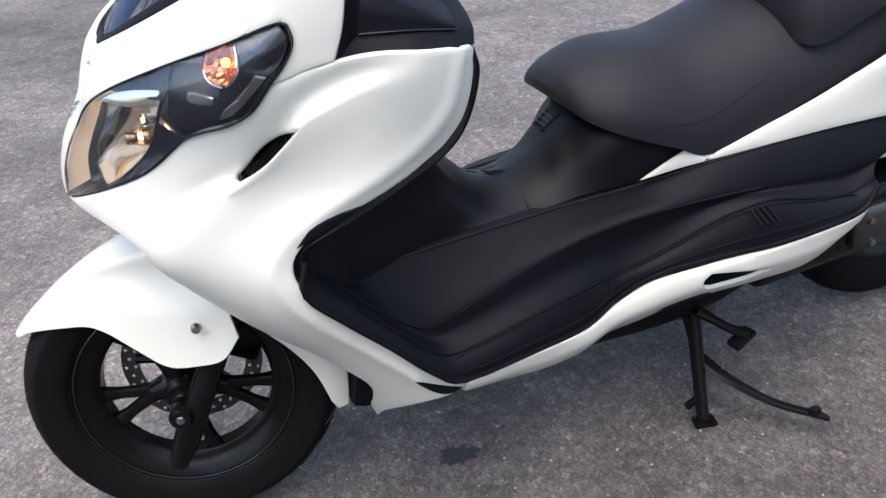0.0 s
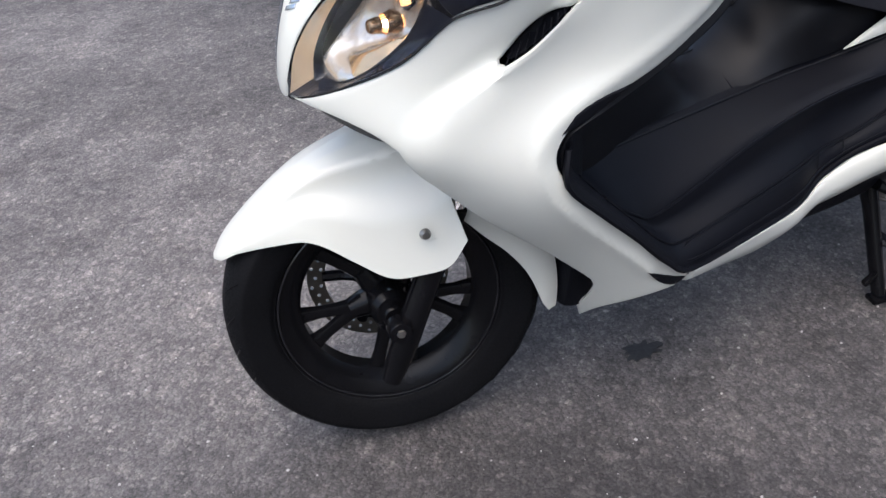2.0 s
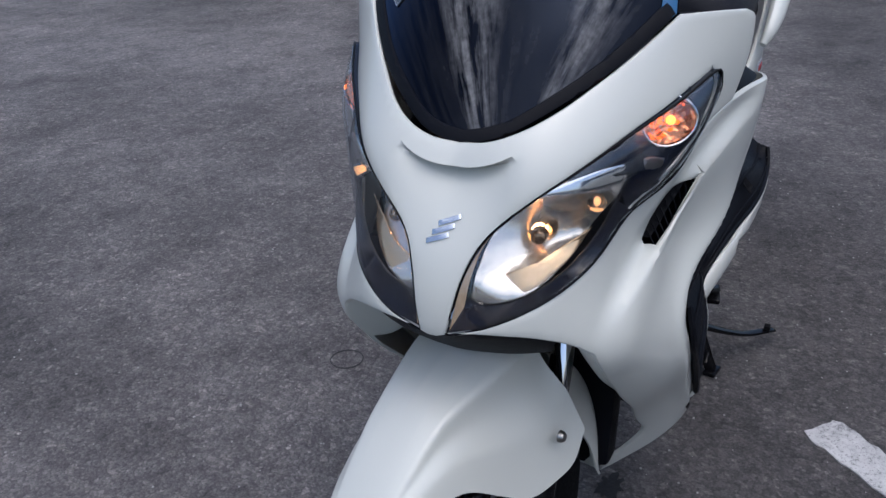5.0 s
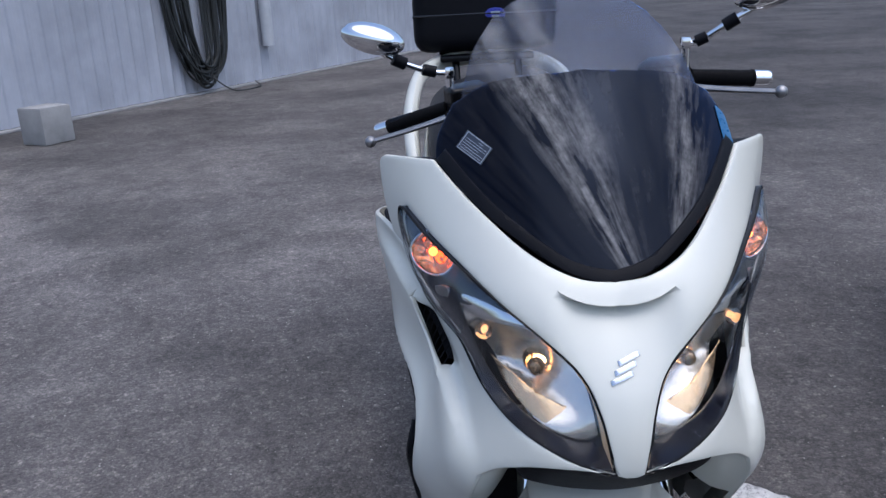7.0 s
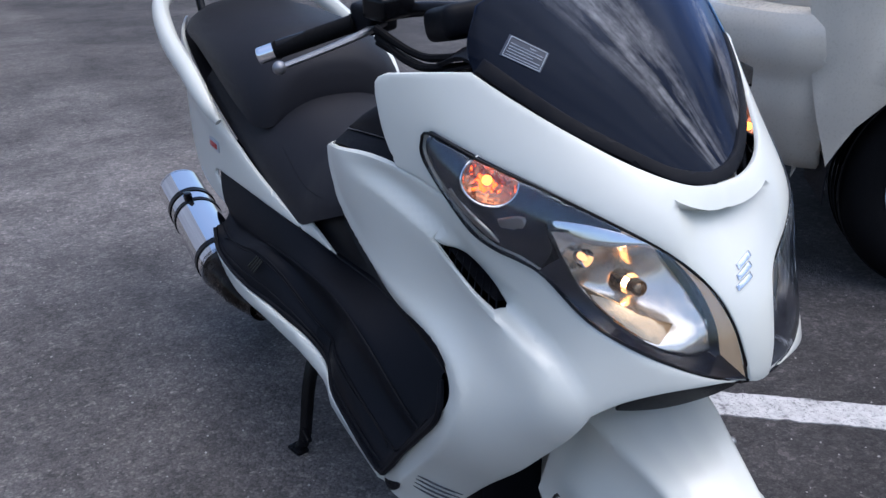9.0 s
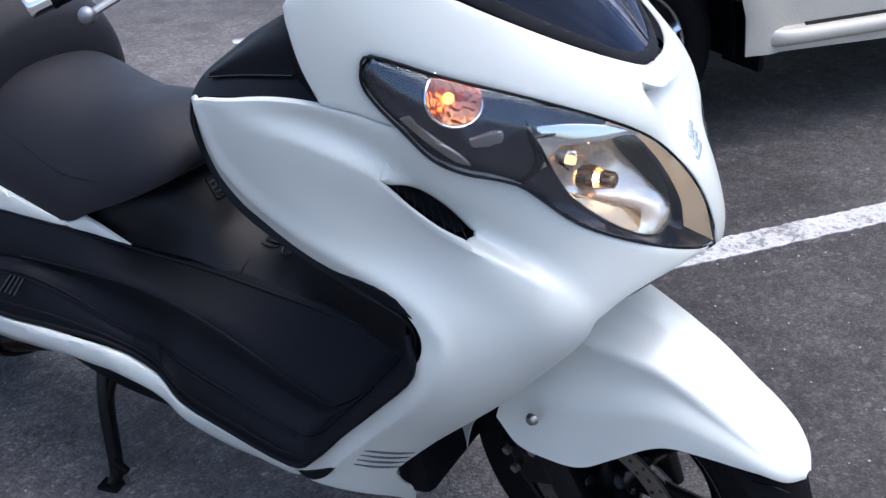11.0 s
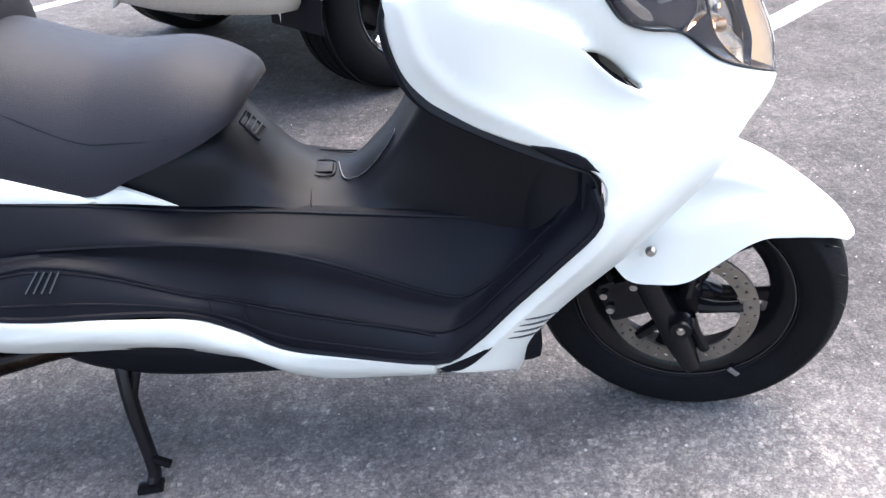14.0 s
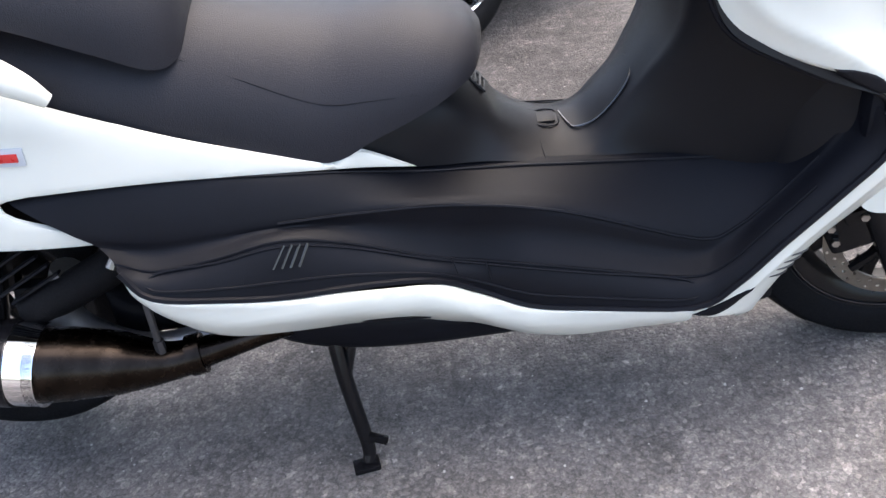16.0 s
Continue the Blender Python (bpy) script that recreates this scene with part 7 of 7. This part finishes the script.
for sg in (1, -1):
    def sided(bm_, sgn=sg):
        return bm_ if sgn > 0 else flipped(bm_)
    fog = part("fog_lamp", sided(skin(rounded([(0.495, 0.600), (0.60, 0.606), (0.708, 0.630), (0.712, 0.684), (0.60, 0.699), (0.495, 0.704)]), lambda u, z: (*front_plan(u, -0.040), z), 0.003, 0.004, 0.03)), FOG_GLASS, bumper, "clear fog lamp")
    fog.visible_shadow = False
    c = Vector((*front_plan(0.60, -0.066), 0.650))
    ray_out = Vector((0.85, 0.45, 0.0)).normalized()
    part("fog_bowl", sided(tube([c - ray_out * 0.010, c, c + ray_out * 0.016], [0.012, 0.030, 0.042], 20, cap=False)), CHROME, fog)
    part("fog_divider", sided(box((0.05, 0.012, 0.11), Vector((*front_plan(0.482, -0.05), 0.65)), 0.003, (0, 0, 62))), PEARL_CAR, bumper)
    head = part("head_lamp", sided(skin(rounded(HEAD), lambda u, z: nose_front(u, z, 0.002), 0.004, 0.006, 0.03)), FOG_GLASS, car, "clear headlamp")
    head.visible_shadow = False
    part("lamp_backing", sided(skin(rounded(HEAD), lambda u, z: nose_front(u, z, 0.090), 0.003, 0.002, 0.04)), ALLOY, head)
    part("lamp_trim", sided(tube([nose_front(u, z, 0.002) for u, z in HEAD], 0.005, 6, closed=True)), IRON, head)
    for u, r in ((0.50, 0.045), (0.70, 0.055)):
        c = Vector(nose_front(u, 0.955, 0.070))
        part("lamp_bowl", sided(tube([c - ray_out * 0.012, c, c + ray_out * 0.040], [0.014, r * 0.75, r], 22, cap=False)), CHROME, head)
    board_rows = []
    for x, k in ((-0.490, 0.55), (-0.54, 0.9), (-0.62, 1.0), (-0.80, 1.0), (-1.10, 1.0), (-1.50, 1.0), (-1.85, 1.0), (-2.08, 1.0), (-2.21, 0.95), (-2.30, 0.6)):
        board_rows.append([(x, sg * (0.855 + w * k), z) for w, z in ((0.0, 0.470), (0.012, 0.430), (0.040, 0.408), (0.070, 0.398), (0.084, 0.378), (0.076, 0.352), (0.040, 0.338), (0.0, 0.336))])
    part("running_board", loft(board_rows, 4, 3, thick=0.006), PEARL_CAR, car, "champagne running board")
    part("board_tread", loft([[(x, sg * y, z) for x in (-0.64, -1.4, -2.2)] for y, z in ((0.866, 0.438), (0.880, 0.420), (0.908, 0.408))], 4, 3, thick=0.004), BLACK, car, "black tread strip")
    part("mud_flap", box((0.02, 0.22, 0.22), (-0.50, 0.76 * sg, 0.36), 0.005), BLACK, car)
part("chin", box((0.26, 0.70, 0.10), (0.46, 0, 0.365), 0.03), BLACK, car, "black chin under the bumper")

# ---- concrete block by the wall ----
tagged(part("concrete_block", box((0.34, 0.30, 0.34), (-6.98, -3.66, 0.17), 0.02, (0, 0, -27)), CONCRETE), "weathered pale concrete block standing on the asphalt", "concrete block")

# ---- loose grit on the asphalt ----
rnd = random.Random(21)
GRIT = worn("pale_grit", rgb(0.34, 0.33, 0.315), 0.8, vary=0.45, scale=40, fine=200)
verts_, faces_ = [], []
for k in range(2600):
    x, y = rnd.uniform(-2.6, 1.3), rnd.uniform(-1.5, 1.6)
    r = 0.0010 + 0.0026 * rnd.random() ** 4
    n0, turn = len(verts_), rnd.uniform(0, 6.28)
    flat_ = rnd.uniform(0.45, 0.8)
    for j in range(5):
        a = turn + 2 * math.pi * j / 5
        w = r * rnd.uniform(0.75, 1.2)
        verts_.append((x + w * math.cos(a), y + w * math.sin(a), 0.0))
    for j in range(5):
        a = turn + 0.3 + 2 * math.pi * j / 5
        w = r * rnd.uniform(0.5, 0.8)
        verts_.append((x + w * math.cos(a), y + w * math.sin(a), r * flat_))
    faces_ += [(n0 + j, n0 + (j + 1) % 5, n0 + 5 + (j + 1) % 5, n0 + 5 + j) for j in range(5)] + [tuple(n0 + 5 + j for j in range(5))]
grit_mesh = bpy.data.meshes.new("loose_grit")
grit_mesh.from_pydata(verts_, [], faces_)
grit_mesh.materials.append(GRIT)
tagged(new("loose_grit", grit_mesh), "loose pale grit scattered over the asphalt", "grit", kind="stuff")
